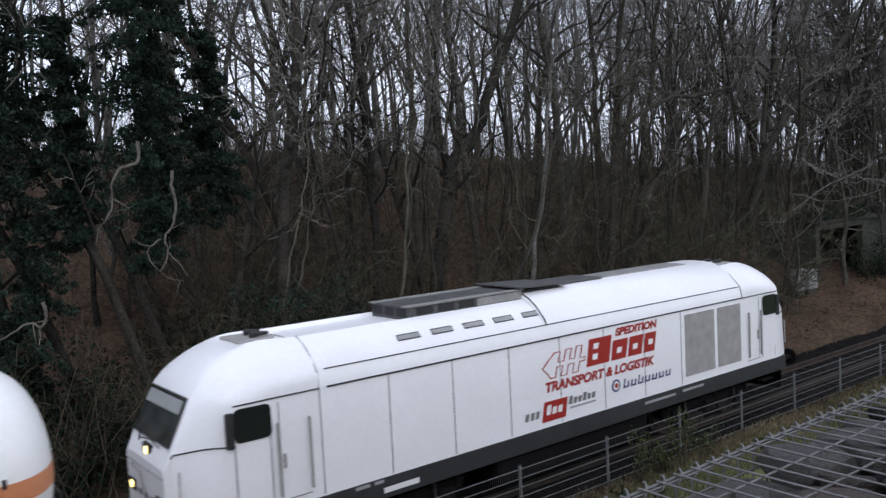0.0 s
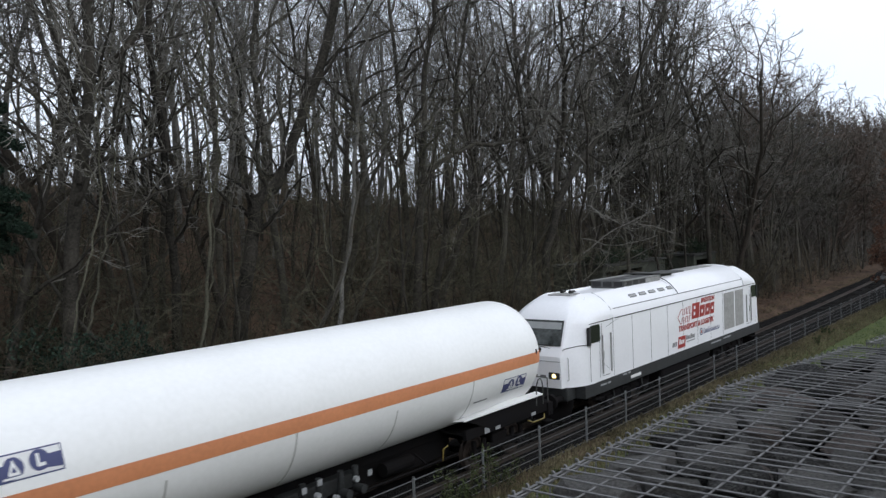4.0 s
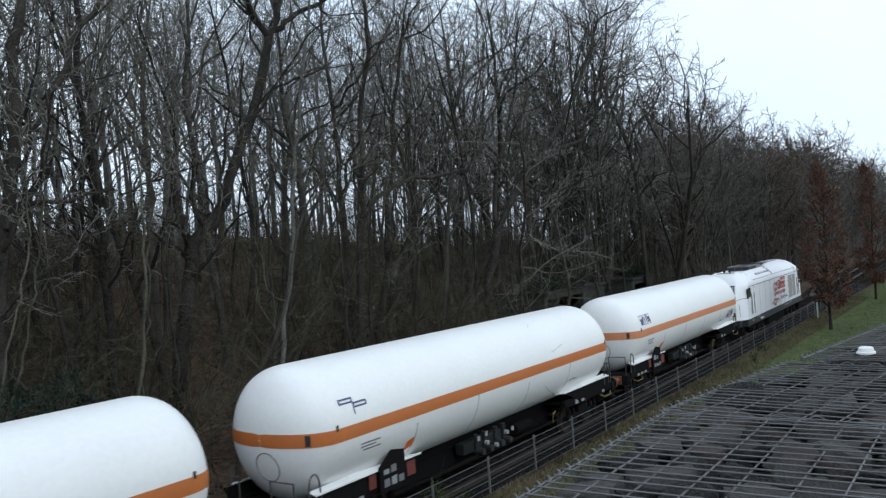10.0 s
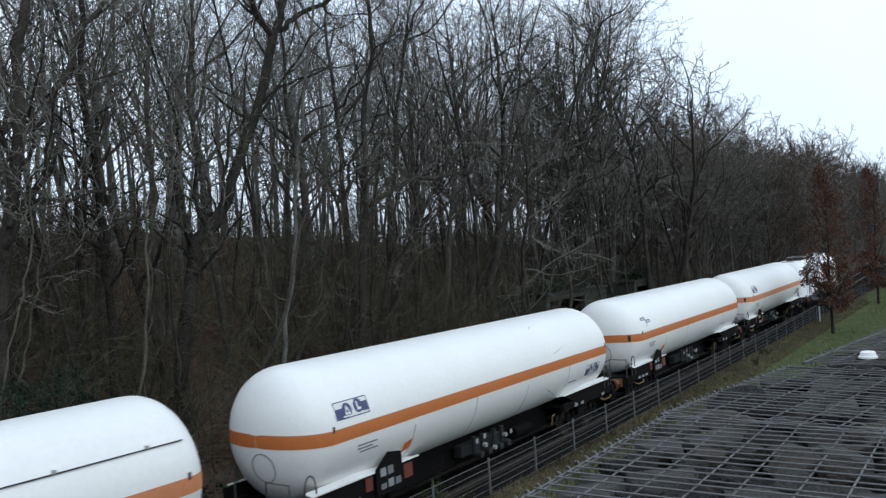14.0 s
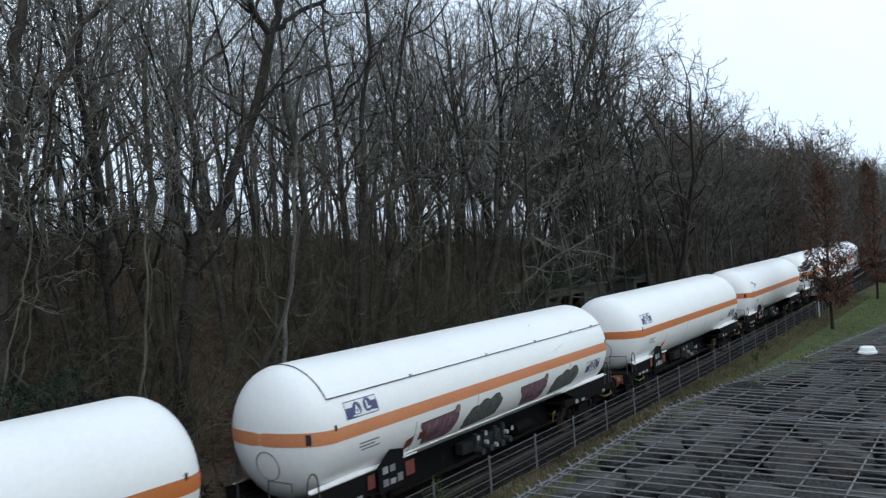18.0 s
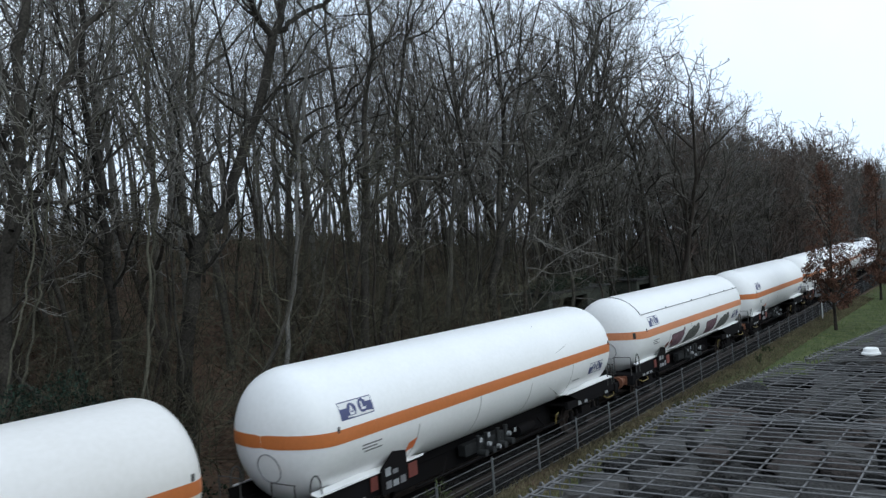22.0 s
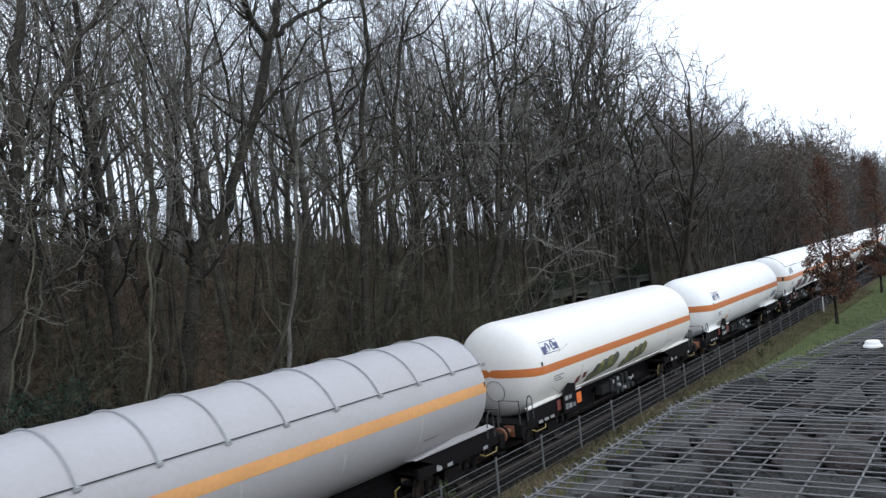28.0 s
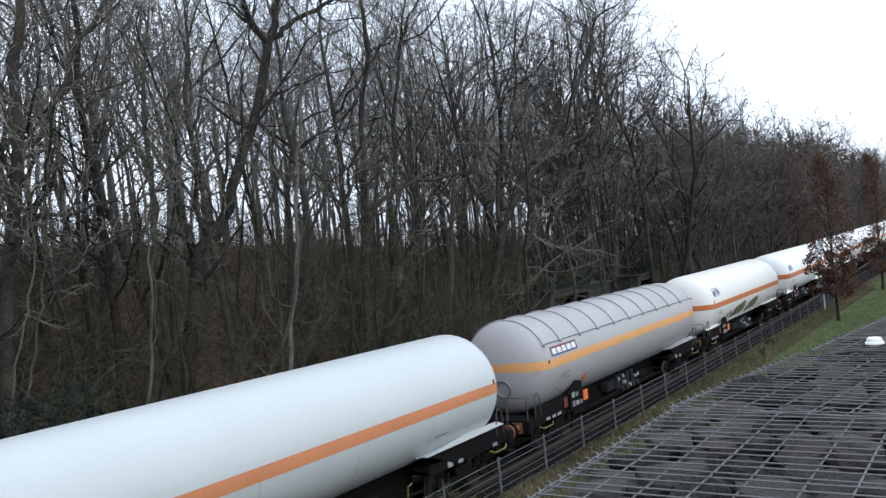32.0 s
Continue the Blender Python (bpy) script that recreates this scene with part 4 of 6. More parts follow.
    dead([(6.66, 7.38), (6.62, 7.02), (6.70, 6.5), (6.56, 6.08), (6.32, 5.84), (6.48, 5.52), (6.18, 5.12)], [(6.32, 5.84), (6.06, 5.73), (5.95, 5.6), (6.04, 5.28), (6.42, 4.92), (6.72, 4.84)], [(6.48, 5.52), (6.82, 4.95)])
    dead([(5.93, 8.04), (5.94, 7.66), (5.80, 7.52), (5.48, 7.44), (5.28, 7.16), (5.33, 6.8), (5.24, 6.5), (5.08, 6.26)], [(5.33, 6.8), (5.62, 6.55)])
    dead([(3.74, 4.72), (3.82, 4.38), (3.66, 4.15), (3.53, 4.35), (3.14, 4.2), (2.84, 3.98)], [(3.66, 4.15), (3.60, 3.85)])
    log = tagged(new("fallen_log", smooth_mesh(Shape().tube([(0, 0, 0), (0.9, 0.3, 0.28), (1.8, 0.5, 0.62), (2.5, 0.8, 0.80)], [0.13, 0.12, 0.10, 0.06], 9, True).tube([(1.3, 0.4, 0.42), (1.5, 0.2, 0.8), (1.4, 0.1, 1.15)], [0.05, 0.035, 0.015], 6).mesh("fallen_log", BARK), 60)), "dark fallen log lying on the leaf litter", "log")
    log.location = (18.9, 22.6, float(ground_height(18.9, 22.6)) + 0.08)


def build_row_tree(x, y, height, seed):
    """A young avenue tree that keeps its withered leaves."""
    rng = np.random.default_rng(seed)
    spec = dict(FOREST, segs=[9, 5, 3, 2], kids=[26, 5, 4], start=[0.16, 0.15, 0.1], ratio=[0.24, 0.42, 0.5], ang=[(35, 60), (25, 55), (25, 60)], up=[0.05, 0.14, 0.06, 0.02], wob=[0.025, 0.1, 0.15, 0.2])
    m = tree_meshes(seed, height, 0.1, spec, BARK_RED, TWIG)
    t = thing("avenue_tree", "young tree with withered red-brown leaves on the grass strip", "tree", "avenue trees")
    part("trunk", m[0], None, t)
    tagged(part("crown", m[1], None, t), kind="stuff")
    zs = np.concatenate([rng.uniform(1.5, 4.4, 60), rng.uniform(4.2, height * 0.99, 130)])
    wide = np.interp(zs, [1.3, 2.0, 3.4, 5.0, 7.0, 8.8, height * 0.94, height], [0.5, 1.3, 1.55, 1.4, 1.2, 0.85, 0.5, 0.1])
    a, q = rng.uniform(0, 6.28, len(zs)), np.sqrt(rng.uniform(0.02, 1.15, len(zs)))
    cen = np.stack([np.cos(a) * wide * q, np.sin(a) * wide * q, zs], 1)
    keep = np.arange(len(zs)) < 60
    v, f = leaf_cloud(rng, cen[keep], 0.30, 4600, 0.072)
    tagged(part("lower_foliage", Shape().add(v, f), DRYLEAF, t), kind="stuff")
    v, f = leaf_cloud(rng, cen[~keep], 0.34, 7600, 0.060, 1.3)
    tagged(part("upper_foliage", Shape().add(v, f), DRYLEAF, t), kind="stuff")
    t.location = (x, y, float(ground_height(x, y)))
    return t


def build_grass():
    rng = np.random.default_rng(41)
    for name, mt, n, x0, x1, y0, y1, h0, h1, lab in (("dry_grass", HAY, 52000, 10, 80, 9.8, 11.38, 0.05, 0.22, "dry straw-coloured grass and weeds along the fence"),
                                                     ("grass", GRASS, 34000, 12, 95, 6.5, 10.9, 0.05, 0.16, "short green grass on the verge"),
                                                     ("track_weeds", HAY, 3000, 18, 90, 15.8, 17.6, 0.08, 0.35, "sparse dry weeds beside the ballast")):
        x, y = rng.uniform(x0, x1, n), rng.uniform(y0, y1, n)
        h, a = rng.uniform(h0, h1, n) * rng.uniform(0.5, 1, n), rng.uniform(0, 6.28, n)
        w = 0.006 + h * 0.02
        dx, dy = np.cos(a), np.sin(a)
        lean = rng.normal(0, 0.35, (n, 2)) * h[:, None]
        z = np.where((y > 11.4) & (y < 16.6), -0.3, ground_height(x, y) - 0.01)
        v = np.stack([np.stack([x - dx * w, y - dy * w, z], 1), np.stack([x + dx * w, y + dy * w, z], 1),
                      np.stack([x + lean[:, 0] * 0.4 + dx * w * 0.7, y + lean[:, 1] * 0.4 + dy * w * 0.7, z + h * 0.6], 1), np.stack([x + lean[:, 0], y + lean[:, 1], z + h], 1)], 1).reshape(-1, 3)
        i = np.arange(n) * 4
        f = np.concatenate([np.stack([i, i + 1, i + 2], 1), np.stack([i, i + 2, i + 3], 1)])
        tagged(new(name, Shape().add(v, [tuple(q) for q in f.tolist()]).mesh(name, mt)), lab, "grass", kind="stuff")
    # leafy weeds at the foot of the fence
    for k in range(14):
        x = (14.2, 15.0, 15.6, 13.4, 17.3, 12.6)[k] if k < 6 else rng.uniform(12, 46)
        y = (11.0, 10.9, 10.8, 10.9, 10.4, 10.6)[k] if k < 6 else rng.uniform(9.6, 11.1)
        big = rng.uniform(0.75, 1.05) if k < 4 else rng.uniform(0.2, 0.5)
        t = thing("weed", "straggly green-brown weed at the foot of the fence", "weed", "weeds by the fence")
        cen, st = [], Shape()
        for j in range(7):
            top = np.array([rng.normal(0, 0.35), rng.normal(0, 0.25), rng.uniform(0.5, 1.25)]) * big
            st.tube([(0, 0, -0.1), top * 0.5 + rng.normal(0, 0.04, 3), top], [0.010, 0.007, 0.003], 4)
            cen += [top * q for q in (0.45, 0.65, 0.85, 1.0)]
        tagged(part("stem_clump", st, BRUSH, t), kind="stuff")
        v, f = leaf_cloud(rng, cen, 0.13 * big, 260, 0.035)
        tagged(part("foliage", Shape().add(v, f), WEED, t), kind="stuff")
        t.location = (x, y, float(ground_height(x, y)))
    # fallen leaves on the bank
    n = 30000
    x, y = rng.uniform(2, 70, n), 17 + 16 * rng.uniform(size=n) ** 1.2
    p = np.stack([x, y, ground_height(x, y) + rng.uniform(0.05, 0.25, n)], 1)
    a, b = rng.normal(size=(n, 3)) * [1, 1, 0.35], rng.normal(size=(n, 3)) * [1, 1, 0.35]
    a /= np.linalg.norm(a, axis=1)[:, None]
    b /= np.linalg.norm(b, axis=1)[:, None]
    s = rng.uniform(0.03, 0.07, n)[:, None]
    v = np.stack([p - a * s, p + b * s * 0.6, p + a * s, p - b * s * 0.6], 1).reshape(-1, 3)
    i = np.arange(n) * 4
    f = np.concatenate([np.stack([i, i + 1, i + 2], 1), np.stack([i, i + 2, i + 3], 1)])
    tagged(new("fallen_leaves", Shape().add(v, [tuple(q) for q in f.tolist()]).mesh("fallen_leaves", LITTER)), "fallen brown leaves covering the woodland bank", "leaves", kind="stuff")


# ---------------------------------------------------------------- wire-basket parapet under the camera
GAB_TOP = 6.03


def stone_meshes():
    out = []
    for i in range(13):
        r = np.random.default_rng(900 + i)
        bm = bmesh.new()
        bmesh.ops.create_icosphere(bm, subdivisions=2 if i < 9 else 1, radius=1.0)
        cuts = [(Vector(r.normal(size=3)).normalized(), r.uniform(0.45, 0.75)) for _ in range(9)] + [(Vector((r.normal(0, 0.12), r.normal(0, 0.12), 1)).normalized(), r.uniform(0.34, 0.46))]
        for v in bm.verts:
            for d, k in cuts:
                e = v.co.dot(d) - k
                if e > 0:
                    v.co -= d * e
            v.co += Vector(r.normal(0, 0.018, 3))
        me = bpy.data.meshes.new("stone")
        bm.to_mesh(me)
        bm.free()
        me.materials.append(STONE_BROWN if i % 4 == 1 else STONE)
        out.append(smooth_mesh(me, 28))
    return out


def build_gabions():
    stones = stone_meshes()
    rng = np.random.default_rng(61)
    wire = 0.0023

    def bar(length, r=wire):
        return Shape().tube([(0, 0, 0), (length, 0, 0)], r, 6).mesh("wire", STEEL)

    cross, upright = bar(1.02), bar(1.0)
    for (gx, gy), turn, length in (((-0.15, 0.893), -0.3, 2.585), ((2.455, 0.898), -9.2, 1.01), ((3.575, 0.70), -8.5, 2.1)):
        g = thing("gabion", "wire basket filled with dark grey stones, forming a parapet", "gabion", "gabion baskets")
        g.matrix_basis = pose(gx, gy, GAB_TOP, 0, 0, turn)
        long_bar = bar(length)
        for k in range(11):  # bars along the wall
            o = part("wire", long_bar, None, g)
            o.matrix_basis = pose(0, -0.1 * k, -wire * 2 + rng.normal(0, 0.0012), 0, 0, rng.normal(0, 0.12))
        n = int(length / 0.05)
        for k in range(n + 1):  # bars across it
            o = part("wire", cross, None, g)
            o.matrix_basis = pose(k * 0.05 + rng.normal(0, 0.001), 0.01, rng.normal(0, 0.0012), 0, rng.normal(0, 0.1), -90 + rng.normal(0, 0.25))
        front = Shape()
        for k in range(10):  # front panel, hung from the edge
            front.tube([(0, 0.004, -0.1 * k - 0.05), (length, 0.004, -0.1 * k - 0.05)], wire, 5)
        for k in range(n + 1):
            front.tube([(k * 0.05, 0.008, 0.0), (k * 0.05, 0.008, -1.0)], wire, 5)
        for k in range(11):  # end panel
            front.tube([(length, -0.1 * k, 0), (length, -0.1 * k, -1.0)], wire, 5)
        tagged(part("side_panel", front, STEEL, g), kind="stuff")
        # spiral binders on the front edge and on the joint
        for a, b, pitch in ((np.array([0, 0.006, -0.004]), np.array([length, 0.006, -0.004]), 0.05), (np.array([length, 0, -0.004]), np.array([length, -1.0, -0.004]), 0.1)):
            L = np.linalg.norm(b - a)
            d = (b - a) / L
            side = np.cross(d, [0, 0, 1])
            q = np.arange(0, L, pitch / 12)
            ph = q / pitch * 2 * np.pi
            rr = 0.0115 + 0.002 * np.sin(q * 7)
            pts = a + q[:, None] * d + (np.cos(ph) * rr)[:, None] * side + (np.sin(ph) * rr)[:, None] * np.array([0, 0, 1.0])
            part("spiral_binder", Shape().tube(pts, 0.0022, 5), STEEL, g, smooth=True)
            part("edge_bar", Shape().tube([a, b], 0.0032, 6), STEEL, g)
        # stones: a tight top course, and a joined one below it
        lower = Shape()
        px = 0.05
        while px < length - 0.03:
            py = -0.055 - rng.uniform(0, 0.025)
            while py > -0.97:
                s = rng.uniform(0.056, 0.098)
                h = s * rng.uniform(0.55, 0.75)
                st = part("stone", stones[rng.integers(0, 9)], None, g)
                st.matrix_basis = pose(px + rng.normal(0, 0.018), py, -0.010 - h * 0.42 - abs(rng.normal(0, 0.020)), rng.normal(0, 7), rng.normal(0, 7), rng.uniform(0, 360)) @ Matrix.Diagonal((s * rng.uniform(0.95, 1.4), s, h, 1))
                if rng.uniform() < 0.6:
                    me = stones[rng.integers(9, 13)]
                    m = pose(px + 0.05, py - 0.05, -0.12 - rng.uniform(0, 0.03), 0, 0, rng.uniform(0, 360)) @ Matrix.Diagonal((s * 1.4, s * 1.2, s * 0.6, 1))
                    lower.add([tuple(m @ v.co) for v in me.vertices], [tuple(p.vertices) for p in me.polygons])
                py -= rng.uniform(0.095, 0.145)
            px += rng.uniform(0.092, 0.122)
        tagged(part("stone_bed", lower, STONE, g), kind="stuff")
        core = Shape().box(0.03, length - 0.03, -0.985, -0.012, -1.0, -0.115)
        part("stone_core", core, STONE, g)
        base = Shape().box(0, length, -1.0, 0.0, -GAB_TOP - 0.4, -1.004)
        w = tagged(new("wall_abutment", base.mesh("wall_abutment", CONCRETE)), "tall weathered concrete wall below the gabions", "wall", kind="structure")
        w.matrix_basis = g.matrix_basis
    # unseen wall, and a footway made long and solid, to block low light
    blocker = Shape().box(-60, -0.16, -0.107, 0.893, -0.4, GAB_TOP)
    tagged(new("wall_light_block", blocker.mesh("wall_light_block", CONCRETE)), "long unseen concrete wall added to keep low light off the train", "wall", kind="structure")
    deck = Shape().box(-60, 14, -9, -0.14, -0.4, 5.0).mesh("pavement", ASPHALT)
    tagged(new("pavement", deck), "raised asphalt footway behind the gabion parapet", "pavement", kind="structure")
    cap = thing("bottle_cap", "small white plastic cap lying on the wire basket", "cap")
    s = Shape()
    prof = [(0.0, 0.032), (0.022, 0.031), (0.028, 0.027), (0.031, 0.014), (0.036, 0.011), (0.036, 0.004), (0.024, 0.002), (0.023, 0.0)]
    k = 20
    v = [(r * math.cos(a * 2 * math.pi / k), r * math.sin(a * 2 * math.pi / k), z) for r, z in prof for a in range(k)]
    s.add(v, [(i * k + j, (i + 1) * k + j, (i + 1) * k + (j + 1) % k, i * k + (j + 1) % k) for i in range(len(prof) - 1) for j in range(k)])
    part("lid", s, PLASTIC, cap, smooth=True)
    cap.location = (3.68, 0.478, GAB_TOP + wire)


# ---------------------------------------------------------------- trackside things
def build_trackside():
    sign = thing("trackside_sign", "grey triangular sign on a slim white post in the grass", "sign")
    part("post", Shape().tube([(0, 0, -0.3), (0, 0, 2.3)], 0.042, 10, True), CABINET_PALE, sign)
    part("sleeve", Shape().tube([(0, 0, 0.25), (0, 0, 0.8)], 0.05, 12, True), CABINET_PALE, sign, "white plastic sleeve")
    tri = Shape()
    pts = [(-0.04, 0.43, 1.66), (-0.04, 0.38, 1.58), (-0.04, -0.38, 1.58), (-0.04, -0.43, 1.66), (-0.04, -0.05, 2.30), (-0.04, 0.05, 2.30)]
    tri.plate(pts, 0.02, (-1, 0, 0))
    part("panel", tri, SIGN_GREY, sign)
    part("rim", Shape().tube([(-0.05, y, z) for _, y, z in pts + pts[:1]], 0.014, 6), STEEL_POST, sign)
    sign.location = (61.6, 10.85, 0.22)

    for i, (x, w, h) in enumerate(((38.5, 0.7, 1.1), (39.6, 0.9, 0.95))):
        cab = thing("switch_cabinet", "weathered grey steel trackside cabinet", "cabinet", "trackside cabinets")
        part("body", Shape().box(-w / 2, w / 2, -0.22, 0.22, 0.08, h, 0.015), CABINET, cab)
        part("plinth", Shape().box(-w / 2 + 0.02, w / 2 - 0.02, -0.2, 0.2, -0.3, 0.085, 0.01), CONCRETE, cab)
        part("roof", Shape().box(-w / 2 - 0.03, w / 2 + 0.03, -0.26, 0.26, h, h + 0.05, 0.015), CABINET, cab)
        part("door", Shape().box(-w / 2 + 0.04, w / 2 - 0.04, -0.235, -0.218, 0.14, h - 0.06, 0.006), CABINET, cab)
        part("handle", Shape().box(w / 2 - 0.12, w / 2 - 0.09, -0.262, -0.234, 0.5, 0.64, 0.005), SEAM, cab)
        part("label_plate", Shape().box(-0.08, 0.08, -0.24, -0.236, h - 0.3, h - 0.18), WHITETXT, cab)
        cab.location = (x, 21.0, float(ground_height(x, 21.0)) + 0.05)

    for x0, wide, door, deep in ((41.5, 8.6, (0.5, 5.2), 3.2), (55.0, 4.2, (0.5, 3.4), 3.0)):
        hut = thing("concrete_hut", "dark mossy concrete shelter with an open front in the wood", "hut", "concrete shelters")
        z0 = float(ground_height(x0 + 2, 21.6)) - 0.2
        a, b = door
        part("front_wall", Shape().box(0, a, 0, 0.3, -0.6, 3.3, 0.03), CONCRETE, hut)
        part("front_wall", Shape().box(b, wide, 0, 0.3, -0.6, 3.3, 0.03), CONCRETE, hut)
        part("lintel", Shape().box(a, b, 0.003, 0.3, 3.0, 3.3, 0.02), CONCRETE, hut)
        part("side_wall", Shape().box(0, 0.3, 0.3, deep, -0.6, 3.3), CONCRETE, hut)
        part("side_wall", Shape().box(wide - 0.3, wide, 0.3, deep, -0.6, 3.3), CONCRETE, hut)
        part("back_wall", Shape().box(0.3, wide - 0.3, deep - 0.3, deep, -0.6, 3.3), CLADDING, hut)
        part("roof", Shape().box(-0.1, wide + 0.1, -0.1, deep + 0.1, 3.3, 3.45, 0.03), CLADDING, hut)
        hut.location = (x0, 21.6, z0)


# ---------------------------------------------------------------- rolling stock
def wheelset(parent, x, r=0.46):
    ax = new("wheelset")
    ax.parent = parent
    s = Shape().tube([(0, -0.95, 0), (0, 0.95, 0)], 0.085, 12, True)
    ax.data = None
    ob = part("axle", s, DARK, ax)
    for sd in (-1, 1):
        w = Shape()
        prof = [(0.10, 0.70), (r - 0.1, 0.715), (r - 0.07, 0.69), (r + 0.025, 0.685), (r + 0.02, 0.715), (r, 0.73), (r - 0.005, 0.82), (r - 0.07, 0.82), (r - 0.09, 0.785), (0.17, 0.76), (0.15, 0.80), (0.0, 0.80)]
        k = 28
        v = [(q * math.cos(a * 2 * math.pi / k), sd * y, q * math.sin(a * 2 * math.pi / k)) for q, y in prof for a in range(k)]
        w.add(v, [(i * k + j, i * k + (j + 1) % k, (i + 1) * k + (j + 1) % k, (i + 1) * k + j) for i in range(len(prof) - 1) for j in range(k)])
        part("wheel", w, RAIL, ax, smooth=True)
    ax.location = (x, 0, r)
    return ax


def buffer_shape(x, y, sgn, length=0.62, z=1.05):
    s = Shape()
    s.tube([(x, y, z), (x + sgn * (length - 0.05), y, z)], [0.11, 0.09], 14, True)
    s.tube([(x + sgn * (length - 0.06), y, z), (x + sgn * length, y, z)], [0.24, 0.23], 22, True)
    s.box(min(x, x + sgn * 0.04), max(x, x + sgn * 0.04), y - 0.17, y + 0.17, z - 0.17, z + 0.17, 0.01)
    return s


TR, TZ, THALF = 1.56, 2.74, 7.22
TANK = {"dome": 1.04}  # how far the ends of the tank being built bulge out


def tank_radius(x):
    u = max(0.0, (abs(x) - THALF) / TANK["dome"])
    return TR * max(0.0, 1 - u ** 2.6) ** 0.5


def dome_x(rho):
    """How far along the wagon the end of the tank lies at a distance from its axis."""
    return THALF + TANK["dome"] * max(0.0, 1 - (rho / TR) ** 2) ** (1 / 2.6)


def tank_xs():
    e = [THALF + TANK["dome"] * (math.sin(a * math.pi / 2 / 20) ** 2) ** (1 / 2.6) for a in range(1, 20)] + [THALF + TANK["dome"] * 0.99997]
    body = list(np.linspace(-THALF, THALF, 13))
    return [-q for q in e[::-1]] + body + e


def tank_band(z0, z1, off, side, x0=-99, x1=99, rows=2):
    """A strip of paint on the shell between two heights."""
    s = Shape()
    xs = [x for x in tank_xs() if x0 <= x <= x1 and tank_radius(x) > 0.005]
    if x0 > -50:
        xs = [x0] + [x for x in xs if x0 < x < x1] + [x1]
    v, f = [], []
    for x in xs:
        R = tank_radius(x) + off
        for k in range(rows + 1):
            dz = (z0 + (z1 - z0) * k / rows) - TZ
            dz = max(-R * 0.999, min(R * 0.999, dz))
            grow_x = off * (1 if x > THALF else -1 if x < -THALF else 0) * (abs(x) > THALF)
            v.append((x + grow_x, side * math.sqrt(max(0, R * R - dz * dz)), TZ + dz))
    m = rows + 1
    for i in range(len(xs) - 1):
        for k in range(rows):
            q = (i * m + k, (i + 1) * m + k, (i + 1) * m + k + 1, i * m + k + 1)
            f.append(q if side < 0 else q[::-1])
    return s.add(v, f)


def tank_patch(pairs, off=0.006, rows=5):
    """A painted shape on the near flank: (x, low z, high z) from end to end."""
    v, f = [], []
    for x, a, b in pairs:
        R = tank_radius(x) + off
        for k in range(rows + 1):
            z = a + (b - a) * k / rows
            v.append((x, -math.sqrt(R * R - (z - TZ) ** 2), z))
    m = rows + 1
    for i in range(len(pairs) - 1):
        for k in range(rows):
            f.append((i * m + k, (i + 1) * m + k, (i + 1) * m + k + 1, i * m + k + 1))
    return Shape().add(v, f)


def round_patch(x, z, r, off, n=14, squash=1.0):
    a = np.linspace(math.pi, 0, n)
    return tank_patch([(x + r * math.cos(q), z - r * squash * math.sin(q) - 1e-4, z + r * squash * math.sin(q) + 1e-4) for q in a], off, 4)


def emblem(parent, x, z, w=1.2, h=0.42):
    """The lessor's mark, as plain shapes in its colours."""
    mark = part("emblem_field", tank_patch([(x, z, z + h), (x + w, z, z + h)], 0.004), WHITETXT, parent, "white and dark blue emblem panel")
    t = 0.02
    edge = tank_patch([(x, z, z + h), (x + t, z, z + h)], 0.007)
    for p in ([(x + w - t, z, z + h), (x + w, z, z + h)], [(x + t, z, z + t), (x + w - t, z, z + t)], [(x + t, z + h - t, z + h), (x + w - t, z + h - t, z + h)]):
        q = tank_patch(p, 0.007)
        edge.add(np.vstack(q.v), q.f)
    part("emblem_border", edge, BLUE, mark)
    part("emblem_block", tank_patch([(x + t, z + t, z + h * 0.62), (x + w * 0.26, z + t, z + h * 0.62), (x + w * 0.33, z + t, z + h * 0.3)], 0.008), BLUE, mark)
    part("emblem_block", tank_patch([(x + w * 0.62, z + h * 0.3, z + h * 0.7), (x + w * 0.75, z + h * 0.22, z + h * 0.7), (x + w - t, z + h * 0.15, z + h * 0.72)], 0.008), BLUE, mark)
    c1, c2 = (x + w * 0.35, z + h * 0.47), (x + w * 0.69, z + h * 0.55)
    for cx, cz in (c1, c2):
        part("emblem_disc", round_patch(cx, cz, 0.155, 0.010), BLUE, mark)
    part("emblem_wedge", tank_patch([(c1[0] - 0.085, c1[1] - 0.10, c1[1] - 0.07), (c1[0], c1[1] - 0.10, c1[1] + 0.12), (c1[0] + 0.085, c1[1] - 0.10, c1[1] - 0.07)], 0.013), WHITETXT, mark)
    part("emblem_dot", tank_patch([(c1[0] - 0.03, c1[1] - 0.06, c1[1] - 0.03), (c1[0], c1[1] - 0.06, c1[1] + 0.02), (c1[0] + 0.03, c1[1] - 0.06, c1[1] - 0.03)], 0.015), BLUE, mark)
    part("emblem_bar", tank_patch([(c2[0] - 0.05, c2[1] - 0.09, c2[1] + 0.10), (c2[0] + 0.0, c2[1] - 0.09, c2[1] + 0.10)], 0.013), WHITETXT, mark)
    part("emblem_bar", tank_patch([(c2[0] + 0.0, c2[1] - 0.09, c2[1] - 0.04), (c2[0] + 0.085, c2[1] - 0.09, c2[1] - 0.04)], 0.013), WHITETXT, mark)
    part("emblem_bar", tank_patch([(x + w * 0.2, z + h * 0.09, z + h * 0.17), (x + w * 0.86, z + h * 0.09, z + h * 0.17)], 0.013), WHITETXT, mark)


